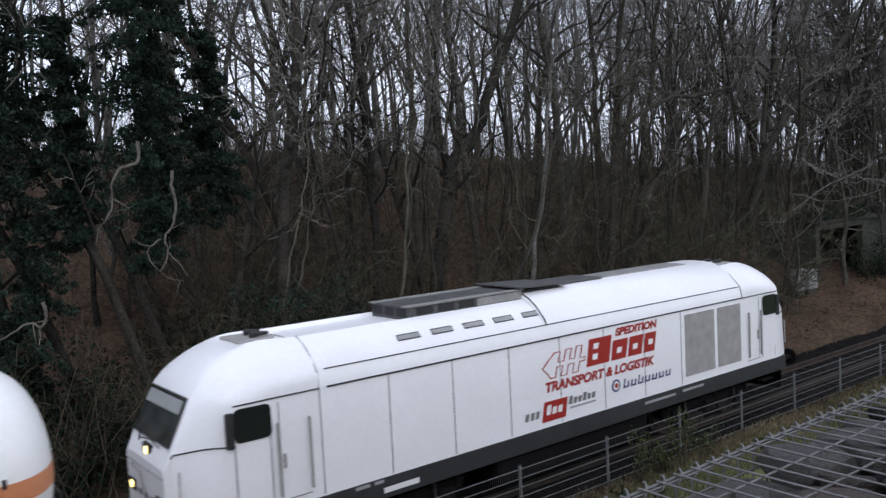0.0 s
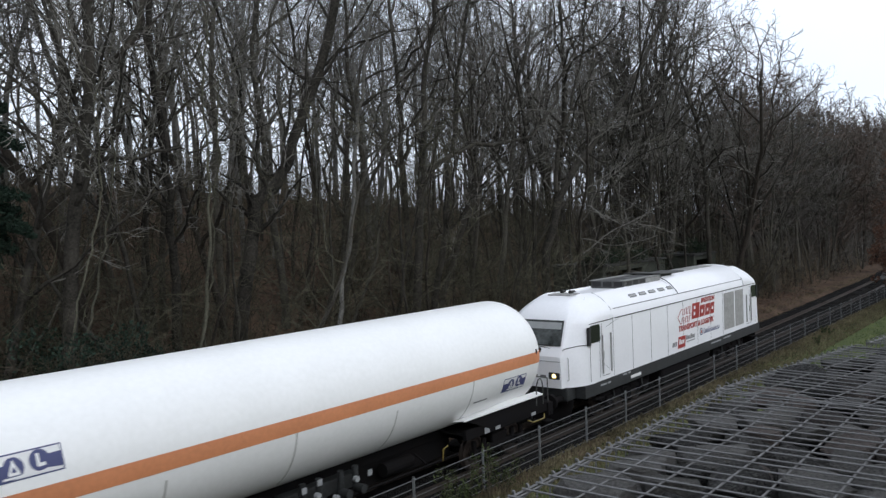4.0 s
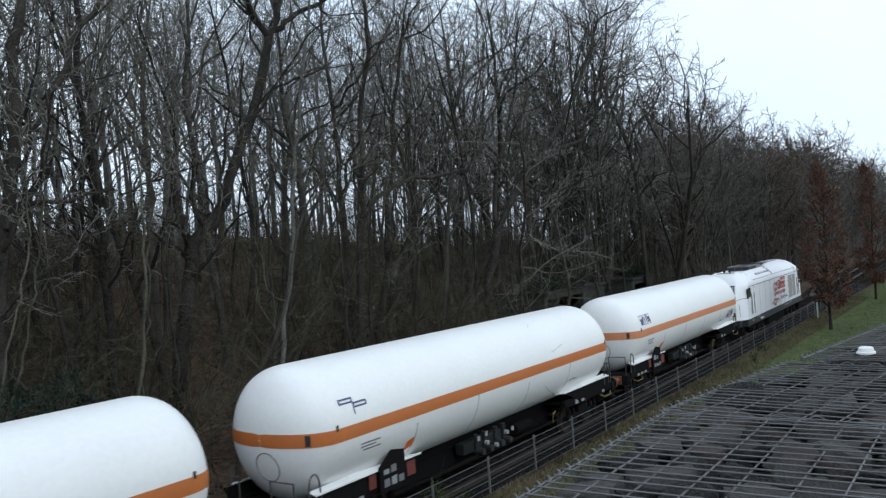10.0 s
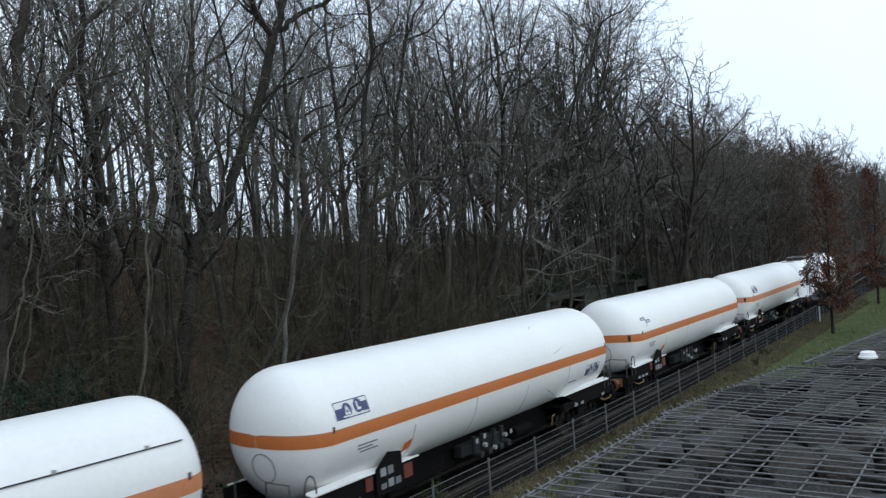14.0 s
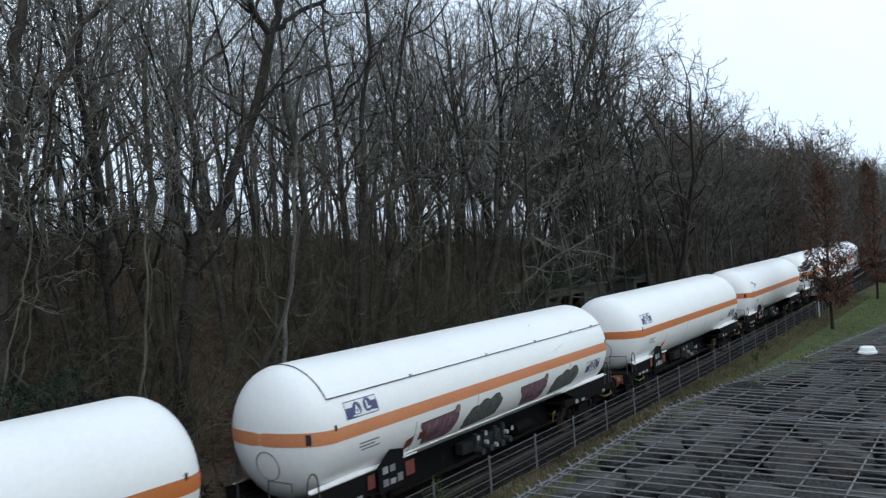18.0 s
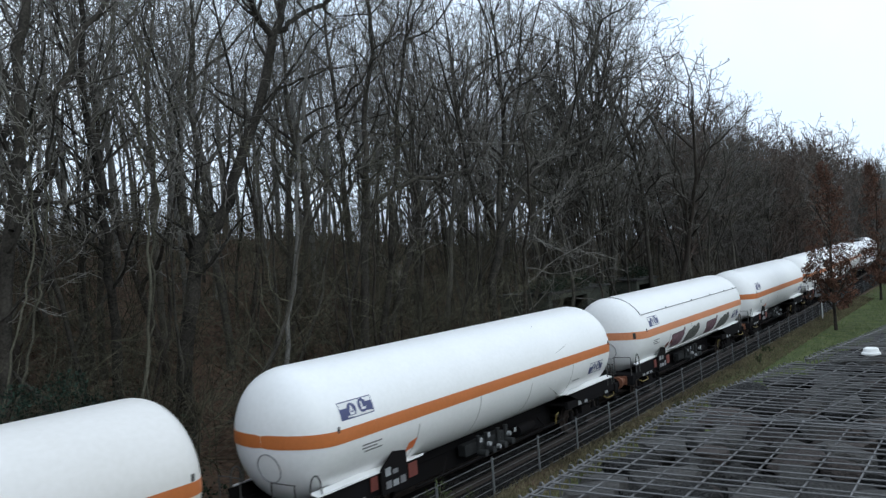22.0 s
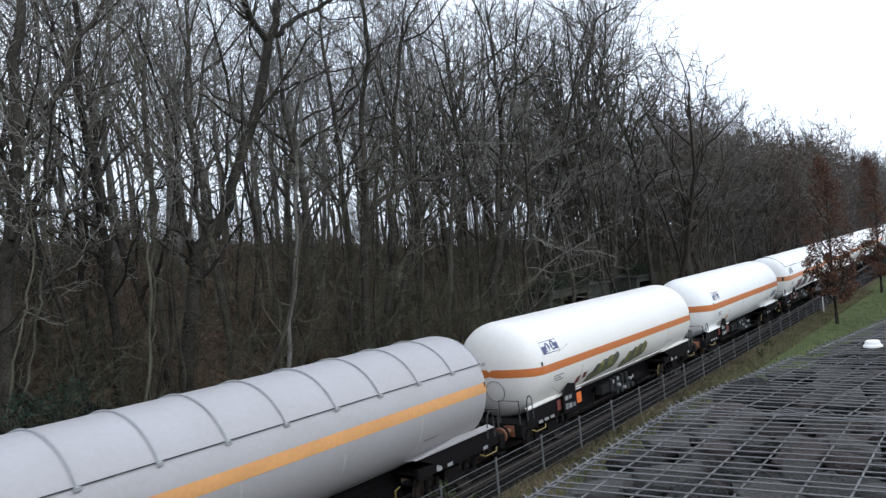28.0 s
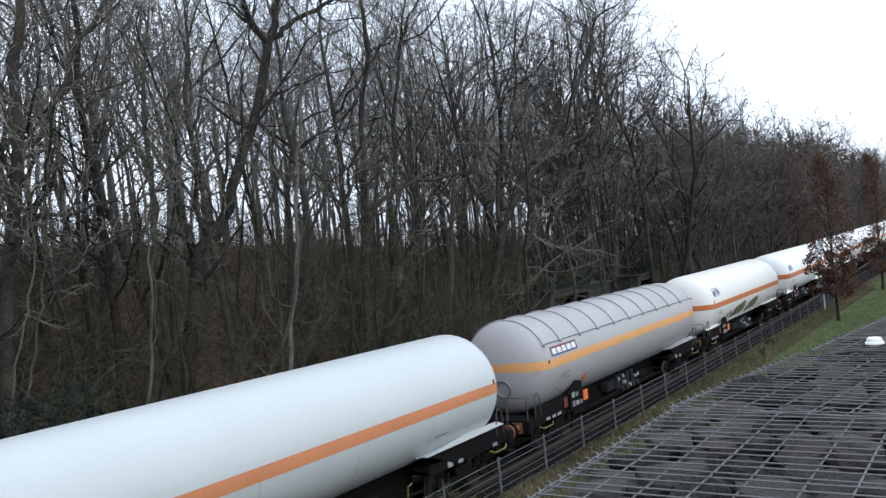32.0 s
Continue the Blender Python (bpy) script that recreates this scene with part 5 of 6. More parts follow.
def spray_paint(shell, kind):
    """Sprayed pieces on the lower flank: boxy purple ones and grey clouds, or olive letters."""
    q = np.linspace(0, 1, 44)

    def piece(x0, ln, lo, up, colour, edge, label):
        base = part("graffiti_edge", tank_patch([(x0 + ln * t, a - 0.03, b + 0.03) for t, a, b in zip(q, lo, up)], 0.004), edge, shell, label)
        part("graffiti_fill", tank_patch([(x0 + ln * (0.02 + 0.96 * t), a, b) for t, a, b in zip(q, lo, up)], 0.007), colour, base)
        return base

    if kind == "purple":
        for x0 in (-4.2, 1.0):
            lo = np.interp(q, [0, 0.09, 0.12, 0.15, 0.8, 0.93, 1], [2.26, 2.10, 2.04, 1.74, 1.72, 1.82, 2.1])
            up = np.interp(q, [0, 0.75, 0.86, 0.95, 1], [2.31, 2.34, 2.36, 2.34, 2.2])
            g = piece(x0, 1.8, lo, up, GRAF_PINK, GRAF_DARK, "dull purple sprayed graffiti with a dark outline")
            part("graffiti_knob", round_patch(x0 + 1.66, 2.37, 0.135, 0.009), GRAF_DARK, g)
            part("graffiti_knob", round_patch(x0 + 1.66, 2.37, 0.10, 0.012), GRAF_ROSE, g)
            for u, z0, z1 in ((0.32, 1.95, 2.22), (0.62, 2.0, 2.28), (1.02, 1.92, 2.2), (1.3, 1.98, 2.25)):
                part("graffiti_stroke", tank_patch([(x0 + u, z0, z0 + 0.05), (x0 + u + 0.06, z0, z1), (x0 + u + 0.13, z1 - 0.08, z1)], 0.011), GRAF_ROSE, g)
            part("graffiti_stroke", tank_patch([(x0 + 0.5, 1.86, 1.9), (x0 + 1.0, 1.88, 1.93)], 0.011), GRAF_DARK, g)
        for x0 in (-2.02, 3.22):
            lo = np.interp(q, [0, 0.05, 0.9, 1], [1.72, 1.70, 1.80, 2.1])
            up = np.interp(q, [0, 0.12, 0.3, 0.5, 0.7, 0.9, 1], [1.92, 2.10, 2.22, 2.27, 2.30, 2.34, 2.14]) + 0.09 * np.abs(np.sin(q * 10.0))
            g = piece(x0, 1.95, lo, up, GRAF_GREY, GRAF_DARK, "dark grey cloud-shaped sprayed graffiti")
            for u, z in ((0.62, 1.98), (1.1, 2.06), (1.5, 2.1)):
                part("graffiti_stroke", tank_patch([(x0 + u, z - 0.05, z), (x0 + u + 0.1, z + 0.02, z + 0.05), (x0 + u + 0.26, z + 0.06, z + 0.09)], 0.011), GRAF_DARK, g)
    else:
        for x0, ln in ((-3.75, 2.7), (-0.65, 2.55)):
            lo = np.interp(q, [0, 0.1, 0.9, 1], [1.72, 1.70, 1.90, 2.12])
            up = np.interp(q, [0, 0.15, 0.2, 0.5, 0.9, 1], [1.84, 2.00, 2.14, 2.26, 2.36, 2.28]) + 0.03 * np.sin(q * 30)
            g = piece(x0, ln, lo, up, GRAF_GREEN, GRAF_DARK, "olive and yellow sprayed letters shaded with grey")
            for i in range(5):
                x, z = x0 + ln * (0.2 + 0.15 * i), 1.84 + 0.045 * i
                m = (GRAF_GREY, GRAF_LIME)[(i + int(x0 > -1)) % 2]
                part("graffiti_stroke", tank_patch([(x, z, z + 0.16), (x + 0.08, z - 0.02, z + 0.34), (x + 0.2, z + 0.04, z + 0.36), (x + 0.31, z + 0.16, z + 0.34)], 0.011), m, g)
                part("graffiti_stroke", tank_patch([(x + 0.11, z + 0.12, z + 0.15), (x + 0.15, z + 0.11, z + 0.23), (x + 0.2, z + 0.18, z + 0.22)], 0.014), GRAF_DARK, g)


def side_plate(x0, x1, z0, z1, y=-1.3, t=0.012):
    return Shape().box(x0, x1, y - t, y, z0, z1)


def build_wagon(label, paint, stripe, front_mark=True, rear_mark="emblem", lined=False, ribs=False, graffiti="", seed=0, stripe_z=(2.59, 2.895), mark=(-7.25, 3.07), dome=1.04):
    rng = np.random.default_rng(2000 + seed)
    TANK["dome"], inset = dome, 1.04 - dome
    w = thing("tank_wagon", label, "tank wagon", "tank wagons")
    xs, k = tank_xs(), 72
    v = [(x, tank_radius(x) * math.cos(a * 2 * math.pi / k), TZ + tank_radius(x) * math.sin(a * 2 * math.pi / k)) for x in xs for a in range(k)]
    n = len(xs)
    f = [(i * k + j, i * k + (j + 1) % k, (i + 1) * k + (j + 1) % k, (i + 1) * k + j) for i in range(n - 1) for j in range(k)]
    f += [tuple(range(k))[::-1], tuple(range((n - 1) * k, n * k))]
    shell = part("tank", Shape().add(v, f), paint, w, smooth=True)
    for sd in (-1, 1):
        part("stripe", tank_band(*stripe_z, 0.007, sd, rows=4), stripe, shell, "orange stripe round the tank", True)
    for sgn in (-1, 1):
        part("weld_seam", tank_band(TZ - TR * 0.97, TZ + TR * 0.97, 0.0015, -1, sgn * THALF - 0.006, sgn * THALF + 0.006, 16), LINE_GREY if ribs else paint, shell, smooth=True)
    for x in (-4.4, -1.5, 1.5, 4.4):
        part("weld_seam", tank_band(TZ - TR * 0.97, TZ + TR * 0.97, 0.0015, -1, x - 0.008, x + 0.008, 16), paint, shell, smooth=True)
    for x in (-4.4, -1.5, 1.5, 4.4):
        part("grimy_weld", tank_band(TZ - 1.42, TZ - 0.22 - 0.1 * math.sin(x), 0.003, -1, x - 0.022, x + 0.022, 10), GRIME, shell, smooth=True)
    if ribs:  # sunshield hoops over the upper half
        for x in [-7.4] + [-6.22 + 1.535 * i for i in range(10)]:
            a = np.linspace(radians(27), radians(153), 22)
            R = tank_radius(x) + 0.022
            part("hoop", Shape().tube([(x, -R * math.cos(q), TZ + R * math.sin(q)) for q in a], 0.022, 6), LINE_GREY, shell)
            part("hoop_foot", Shape().box(x - 0.06, x + 0.06, -1.47, -1.40, 3.39, 3.47, 0.01), LINE_GREY, shell)
        part("shield_edge", tank_band(3.45, 3.475, 0.03, -1, -7.35, 7.6), SEAM, shell)
    if lined:
        part("shield_edge", tank_band(3.53, 3.555, 0.03, -1, -7.42, 7.4), SEAM, shell)
        a = np.linspace(radians(31), radians(149), 24)
        part("shield_edge", Shape().tube([(-7.42, -(tank_radius(-7.42) + 0.012) * math.cos(q), TZ + (tank_radius(-7.42) + 0.012) * math.sin(q)) for q in a], 0.014, 6), SEAM, shell)
        for x in (-4.3, -0.6, 2.4, 5.0, 6.7):
            part("bracket", Shape().box(x - 0.03, x + 0.03, -1.375, -1.30, 3.53, 3.60, 0.008), LINE_GREY, shell)
    if rear_mark == "emblem":
        emblem(shell, *mark, 1.14, 0.39)
    elif rear_mark == "bars":
        for dx, dz in ((-7.17, 3.36), (-6.73, 3.24)):
            mk = part("emblem_field", tank_patch([(dx, dz, dz + 0.125), (dx + 0.48, dz + 0.0, dz + 0.125)], 0.005), BLUE, shell, "small dark blue emblem panel")
            part("emblem_bar", tank_patch([(dx + 0.05, dz + 0.04, dz + 0.085), (dx + 0.43, dz + 0.04, dz + 0.085)], 0.008), WHITETXT, mk)
        part("emblem_bar", tank_patch([(-6.75, 3.1, 3.24), (-6.71, 3.1, 3.36)], 0.005), BLUE, shell)
    elif rear_mark == "block":
        part("name_panel", tank_patch([(-7.12, 3.03, 3.33), (-6.15, 3.03, 3.33), (-5.2, 3.03, 3.33)], 0.005), RUSTRED, shell, "red and blue name panel with white bars")
        part("name_panel", tank_patch([(-7.12, 3.03, 3.12), (-6.15, 3.03, 3.2), (-5.2, 3.03, 3.33)], 0.008), BLUE, shell)
        for i in range(5):
            x = -7.03 + i * 0.36
            part("name_bar", tank_patch([(x, 3.09, 3.27), (x + 0.28, 3.09, 3.27)], 0.011), WHITETXT, shell)
    if front_mark:
        emblem(shell, 5.8, 2.0, 1.1, 0.38)
    # faint stencilled notices
    for x0, z0, ln in ((-6.6, 2.36, 0.7), (-6.6, 2.28, 0.55), (-6.5, 2.2, 0.65), (4.6, 1.95, 0.6), (-7.9, 3.0, 0.0)):
        if ln:
            part("stencil_bar", tank_patch([(x0, z0, z0 + 0.035), (x0 + ln, z0, z0 + 0.035)], 0.004, 1), GREYTXT, shell)
    part("stencil_bar", Shape().box(-8.165 + inset, -8.135 + inset, -0.6, -0.1, 3.06, 3.09), GREYTXT, shell)
    part("marker", Shape().box(-7.42, -7.36, -1.565, -1.54, 2.84, 2.98, 0.01), SEAM, shell)
    part("marker", Shape().box(7.36, 7.42, -1.565, -1.54, 2.84, 2.98, 0.01), SEAM, shell)
    if seed in (1, 2, 4):
        part("end_plate", tank_band(2.62, 2.86, 0.014, -1, -8.0 + inset, -7.93 + inset), SEAM, shell, "dark plate across the stripe")
    part("placard", tank_patch([(-4.72, 1.74, 2.0), (-4.42, 1.82, 2.08)], 0.01), PLACARD if not graffiti else RUSTRED, shell, "orange hazard placard")
    if graffiti:
        spray_paint(shell, graffiti)
        ys = tank_radius(0) + 0.012
        part("belly_rail", Shape().tube([(x, -math.sqrt(ys * ys - (z - TZ) ** 2), z) for x, z in ((-4.9, 1.60), (0.0, 1.58), (4.9, 1.60))], 0.022, 6, True), paint, shell, "white rail along the belly")
        part("red_mark", tank_patch([(-4.2, 1.9, 2.1), (-3.9, 1.9, 2.1)], 0.009), RUSTRED, shell)
    # frame and saddles
    frame_ob = part("underframe", Shape().box(-8.55, 8.55, -0.35, 0.35, 0.95, 1.22, 0.02), DARK, w)
    # dark box added to fill the gap below the tank as shade would
    part("shade_filler", Shape().box(-4.9, 4.9, -0.28, 0.28, 0.42, 0.96, 0.02), DARK, w)
    part("pipe_run", Shape().tube([(-5.0, 0.75, 0.95), (-2.0, 0.8, 0.78), (2.0, 0.8, 0.78), (5.0, 0.75, 0.95)], 0.12, 8, True), DARK, w)
    for sgn in (-1, 1):
        e = Shape()
        x0, x1 = sorted((sgn * 4.4, sgn * 8.5))
        for sd in (-1, 1):
            y0, y1 = sorted((sd * 1.12, sd * 1.24))
            e.box(x0, x1, y0, y1, 1.0, 1.26, 0.01)
            e.plate([(sgn * 4.3, sd * 1.27, 1.56), (sgn * 8.2, sd * 1.27, 1.56), (sgn * 8.2, sd * 1.27, 1.12), (sgn * 5.4, sd * 1.27, 1.12)], 0.02, (0, -sd, 0))
        e.box(*sorted((sgn * 8.35, sgn * 8.62)), -1.3, 1.3, 0.86, 1.24, 0.02)
        e.box(x0, x1, -1.12, 1.12, 1.12, 1.18)
        part("end_frame", e, DARK, w)
        for sd in (-1, 1):
            sk = Shape()
            a, b, c = (4.2, 6.4, 8.0) if sgn > 0 else (-4.1, -6.4, -8.0)
            wo = 1.22 if graffiti else 1.33
            zt = lambda yy: TZ - math.sqrt(TR * TR - yy * yy)
            v = [(a, sd * 0.95, zt(0.95)), (b, sd * 1.12, zt(1.12)), (c, sd * 1.12, zt(1.12) - 0.02), (c, sd * wo, 1.575), (a, sd * wo, 1.575), (b, sd * wo, 1.575)]
            fc = [(0, 4, 5, 1), (1, 5, 3, 2)]
            sk.add(v, fc if sgn * sd > 0 else [q[::-1] for q in fc])
            sk.add([(x, y - sd * 0.012, z - 0.006) for x, y, z in v], [q[::-1] for q in fc] if sgn * sd > 0 else fc)
            if ribs and sgn < 0 and sd < 0:
                continue
            part("saddle_skirt", sk, paint, w)
            part("skirt_rim", Shape().box(*sorted((a, c)), *sorted((sd * (wo - 0.03), sd * (wo + 0.015))), 1.565 if graffiti else 1.55, 1.59), paint, w)
        # bogie with two wheelsets
        bx = sgn * 6.15
        bg_ = Shape()
        for sd in (-1, 1):
            y0, y1 = sorted((sd * 0.93, sd * 1.07))
            bg_.box(bx - 0.75, bx + 0.75, y0, y1, 0.42, 0.62, 0.02)
            for d in (-0.9, 0.9):
                bg_.box(bx + d - 0.3, bx + d + 0.3, y0, y1, 0.38, 0.60, 0.03)
                bg_.box(bx + d - 0.14, bx + d + 0.14, *sorted((sd * 0.9, sd * 1.16)), 0.34, 0.60, 0.04)
                for dd in (-0.22, 0.22):
                    bg_.tube([(bx + d + dd, sd * 1.0, 0.58), (bx + d + dd, sd * 1.0, 0.82)], 0.07, 10, True)
            bg_.box(bx - 0.35, bx + 0.35, y0, y1, 0.60, 0.86, 0.03)
        bg_.box(bx - 0.2, bx + 0.2, -1.0, 1.0, 0.5, 0.9, 0.03)
        part("bogie_frame", bg_, DARK, w)
        for d in (-0.9, 0.9):
            wheelset(w, bx + d)
        for sd in (-1, 1):
            part("buffer", buffer_shape(sgn * 8.62, sd * 0.875, sgn), SKIN if (sgn < 0) == (sd < 0) else DARK, w)
            st = Shape()
            for z in (0.42, 0.72):
                st.box(*sorted((sgn * 8.1, sgn * 8.45)), *sorted((sd * 1.2, sd * 1.42)), z, z + 0.03)
            for x in (8.1, 8.45):
                st.tube([(sgn * x, sd * 1.36, 0.42), (sgn * x, sd * 1.3, 1.0)], 0.014, 6)
            part("step", st, DARK, w)
            hr = [(sgn * 8.5, sd * 1.2, 1.24), (sgn * 8.5, sd * 1.2, 1.95), (sgn * 8.5, sd * 0.5, 1.95), (sgn * 8.5, sd * 0.5, 1.24)]
            part("handrail", Shape().tube(hr, 0.02, 6), RAILING, w)
            hoop = [(sgn * (7.95 + 0.17 * math.cos(q)), sd * 1.27, 1.72 + 0.30 * math.sin(q)) for q in np.linspace(0, math.pi, 9)]
            part("grab_hoop", Shape().tube([(sgn * 8.12, sd * 1.27, 1.27)] + hoop + [(sgn * 7.74, sd * 1.27, 1.27)], 0.02, 6), RAILING, w)
            part("handrail", Shape().tube([(sgn * 8.05, sd * 1.34, 0.98), (sgn * 7.9, sd * 1.42, 0.9), (sgn * 7.3, sd * 1.42, 0.9), (sgn * 7.15, sd * 1.34, 0.98)], 0.02, 6), YELLOW, w, "yellow grab rail")
        part("coupling_hook", Shape().box(*sorted((sgn * 8.6, sgn * 9.18)), -0.06, 0.06, 0.95, 1.13, 0.02), DARK, w)
        part("platform", Shape().box(*sorted((sgn * 7.9, sgn * 8.62)), -1.15, 1.15, 1.243, 1.275), DARK, w)
        part("brake_hose", Shape().tube([(sgn * 8.62, -0.35, 0.9), (sgn * 8.8, -0.36, 0.75), (sgn * 8.98, -0.3, 0.5), (sgn * 9.15, -0.2, 0.62)], 0.025, 8), SEAM, w)
        hatch_r, hatch_w = (0.27, 0.04) if ribs else (0.33, 0.012)
        ring = [(-0.12 + hatch_r * math.cos(q), 2.14 + hatch_r * math.sin(q)) for q in np.linspace(0, 6.283, 32)]
        part("end_hatch", Shape().tube([(sgn * (dome_x(math.hypot(y, z - TZ)) + hatch_w * 0.6), y, z) for y, z in ring], hatch_w, 8), GREYTXT, w)
    # boxes, plates and valves hung under the flank
    part("plate_box", Shape().plate([(-5.85, -1.345, 1.0), (-4.85, -1.345, 1.0), (-4.85, -1.345, 1.86), (-5.35, -1.345, 1.95), (-5.85, -1.345, 1.62)], 0.03, (0, -1, 0)), DARK, w, "dark bracket with data plates")
    for i in range(5):
        x = -5.7 + (i % 3) * 0.28
        z = 1.12 + (i // 3) * 0.3
        part("data_plate", side_plate(x, x + 0.2, z, z + rng.uniform(0.1, 0.2), -1.378), LINE_GREY if i % 2 else GREYTXT, w)
    part("placard", side_plate(-4.78, -4.43, 1.15, 1.5, -1.35, 0.02), PLACARD if ribs or seed == 6 else RUSTRED, w, "hazard placard on the frame")
    part("red_plate", side_plate(-6.18, -5.93, 1.18, 1.5, -1.3, 0.02), RUSTRED, w)
    for x in (-7.4, -7.0, -6.6):
        part("data_plate", side_plate(x, x + 0.26, 1.02, 1.2, -1.245), LINE_GREY, w)
    for x in (5.2, 5.7, 7.5):
        part("data_plate", side_plate(x, x + 0.22, 1.02, 1.18, -1.245), LINE_GREY, w)
    vb = Shape()
    for x in (-0.9, -0.45, 0.2, 0.65):
        vb.tube([(x, -0.95, 1.3), (x, -0.95, 0.75)], 0.07, 12, True)
        vb.tube([(x, -0.95, 0.82), (x, -1.22, 0.82)], 0.10, 14, True)
    vb.box(-1.2, 1.0, -0.7, -0.4, 0.72, 1.05, 0.03)
    part("valve", vb, FRAME_GREY, w, "dark grey discharge valves under the tank")
    for x, z in ((-0.72, 1.05), (0.42, 1.1), (-0.2, 0.86)):
        part("valve_cap", Shape().tube([(x, -1.16, z), (x, -1.26, z)], 0.065, 14, True), LINE_GREY, w)
    for x, z in ((-1.05, 1.14), (-0.62, 1.2), (0.9, 1.02)):
        part("valve_plate", side_plate(x, x + 0.13, z, z + 0.13, -1.1), LINE_GREY, w)
    part("brake_cylinder", Shape().tube([(1.9, -0.6, 0.8), (2.9, -0.6, 0.8)], 0.17, 14, True), DARK, w)
    part("air_tank", Shape().tube([(-3.4, 0.5, 0.85), (-1.9, 0.5, 0.85)], 0.2, 14, True), DARK, w)
    rod = Shape()
    rod.tube([(-4.2, -1.1, 0.72), (4.2, -1.1, 0.72)], 0.03, 6)
    rod.tube([(-3.0, -1.1, 0.72), (-2.6, -1.0, 1.1)], 0.025, 6)
    rod.tube([(3.0, -1.1, 0.72), (2.6, -1.0, 1.1)], 0.025, 6)
    part("brake_rod", rod, DARK, w)
    part("lever", Shape().tube([(3.4, -1.25, 0.75), (3.4, -1.28, 1.05), (3.55, -1.3, 1.1)], 0.02, 6), YELLOW, w)
    return w


def loft(sections):
    """Skin over cross-sections given as half outlines from sill to ridge, mirrored in y."""
    v, f = [], []
    m = None
    for x, half in sections:
        ring = [(x, -y, z) for y, z in half] + [(x, y, z) for y, z in half[::-1] if y > 1e-6]
        m = len(ring)
        v += ring
    for i in range(len(sections) - 1):
        for j in range(m - 1):
            f.append((i * m + j, (i + 1) * m + j, (i + 1) * m + j + 1, i * m + j + 1))
    return v, f, m


def build_loco():
    lo = thing("locomotive", "white diesel locomotive with red lettering and a dark grey sill", "locomotive")
    Z0 = 1.37
    main = [(1.43, Z0), (1.435, 2.4), (1.43, 3.28), (1.37, 3.59), (1.05, 3.93), (0.70, 4.11), (0.63, 4.03), (0.0, 4.04)]
    secs = [(-6.62, main), (-3, main), (0.3, main), (3, main), (6.47, main)]
    v, f, m = loft(secs)
    body = part("body", Shape().add(v, f), LOCO_WHITE, lo, smooth=True)

    def cab(s):
        B = [(1.43, Z0), (1.435, 2.60), (1.43, 3.28), (1.36, 3.57), (1.02, 3.90), (0.62, 4.13), (0.56, 4.09), (0.0, 4.10)]
        C = [(1.43, Z0), (1.43, 2.62), (1.40, 3.27), (1.25, 3.52), (1.02, 3.72), (0.72, 3.88), (0.52, 3.92), (0.0, 3.93)]
        D = [(1.29, Z0), (1.24, 2.64), (1.06, 3.22), (0.98, 3.34), (0.92, 3.40), (0.86, 3.44), (0.45, 3.46), (0.0, 3.47)]
        E = [(1.00, Z0), (0.98, 2.58), (0.96, 2.61), (0.95, 2.625), (0.93, 2.635), (0.90, 2.64), (0.45, 2.65), (0.0, 2.65)]
        F = [(0.95, Z0), (0.94, 2.28), (0.92, 2.31), (0.90, 2.325), (0.87, 2.335), (0.84, 2.34), (0.42, 2.35), (0.0, 2.35)]
        nose = 0.12 if s > 0 else 0.0
        key = [(6.472 if s > 0 else 6.62, main), (7.5, B), (8.2 + nose * 0.6, C), (8.69 + nose, D), (9.09 + nose, E), (9.24 + nose, F)]
        # shoulders: round the section between the flank and the roof, then bow the lines from section to section
        grid = []
        for x, half in key:
            pts = np.array([(x, *q) for q in half])
            fine = [pts[0], pts[1], pts[2]]
            for i in range(2, len(pts) - 1):
                p0, p1, p2, p3 = pts[max(i - 1, 0)], pts[i], pts[i + 1], pts[min(i + 2, len(pts) - 1)]
                if i >= len(pts) - 3:
                    fine.append(p2)
                    continue
                for u in (1 / 3, 2 / 3, 1.0):
                    fine.append(0.5 * (2 * p1 + (p2 - p0) * u + (2 * p0 - 5 * p1 + 4 * p2 - p3) * u * u + (3 * p1 - p0 - 3 * p2 + p3) * u ** 3))
            grid.append(np.array(fine))
        grid = np.array(grid)
        rows_ = []
        for i in range(len(grid) - 1):
            p0, p1, p2, p3 = grid[max(i - 1, 0)], grid[i], grid[i + 1], grid[min(i + 2, len(grid) - 1)]
            for u in np.linspace(0, 1, 7)[:-1]:
                if i < 3:
                    rows_.append(0.5 * (2 * p1 + (p2 - p0) * u + (2 * p0 - 5 * p1 + 4 * p2 - p3) * u * u + (3 * p1 - p0 - 3 * p2 + p3) * u ** 3))
                else:
                    rows_.append(p1 + (p2 - p1) * u)
        rows_.append(grid[-1])
        v, f, m = loft([(s * float(r_[0, 0]), [(float(q[1]), float(q[2])) for q in r_]) for r_ in rows_])
        f = [q if s > 0 else q[::-1] for q in f]
        f.append(tuple(range((len(rows_) - 1) * m, len(rows_) * m))[::s])
        c = part("cab", Shape().add(v, f), LOCO_WHITE, lo, smooth=True)
        smooth_mesh(c.data, 40)
        # windscreen, lying on the raked front
        out = 0.02
        pts = [(s * (9.085 + out + nose), -0.86, 2.68), (s * (9.085 + out + nose), 0.86, 2.68), (s * (8.715 + out + nose), 0.82, 3.41), (s * (8.715 + out + nose), -0.82, 3.41)]
        part("windscreen", Shape().plate(pts if s > 0 else pts[::-1], 0.01, (s, 0, 0.5)), SCREEN, c, "large raked dark windscreen")
        part("windscreen_seal", Shape().tube(pts + pts[:1], 0.020, 6), SEAM, c)
        # paler band across the upper third of the windscreen
        lo_, hi_ = 0.66, 0.94
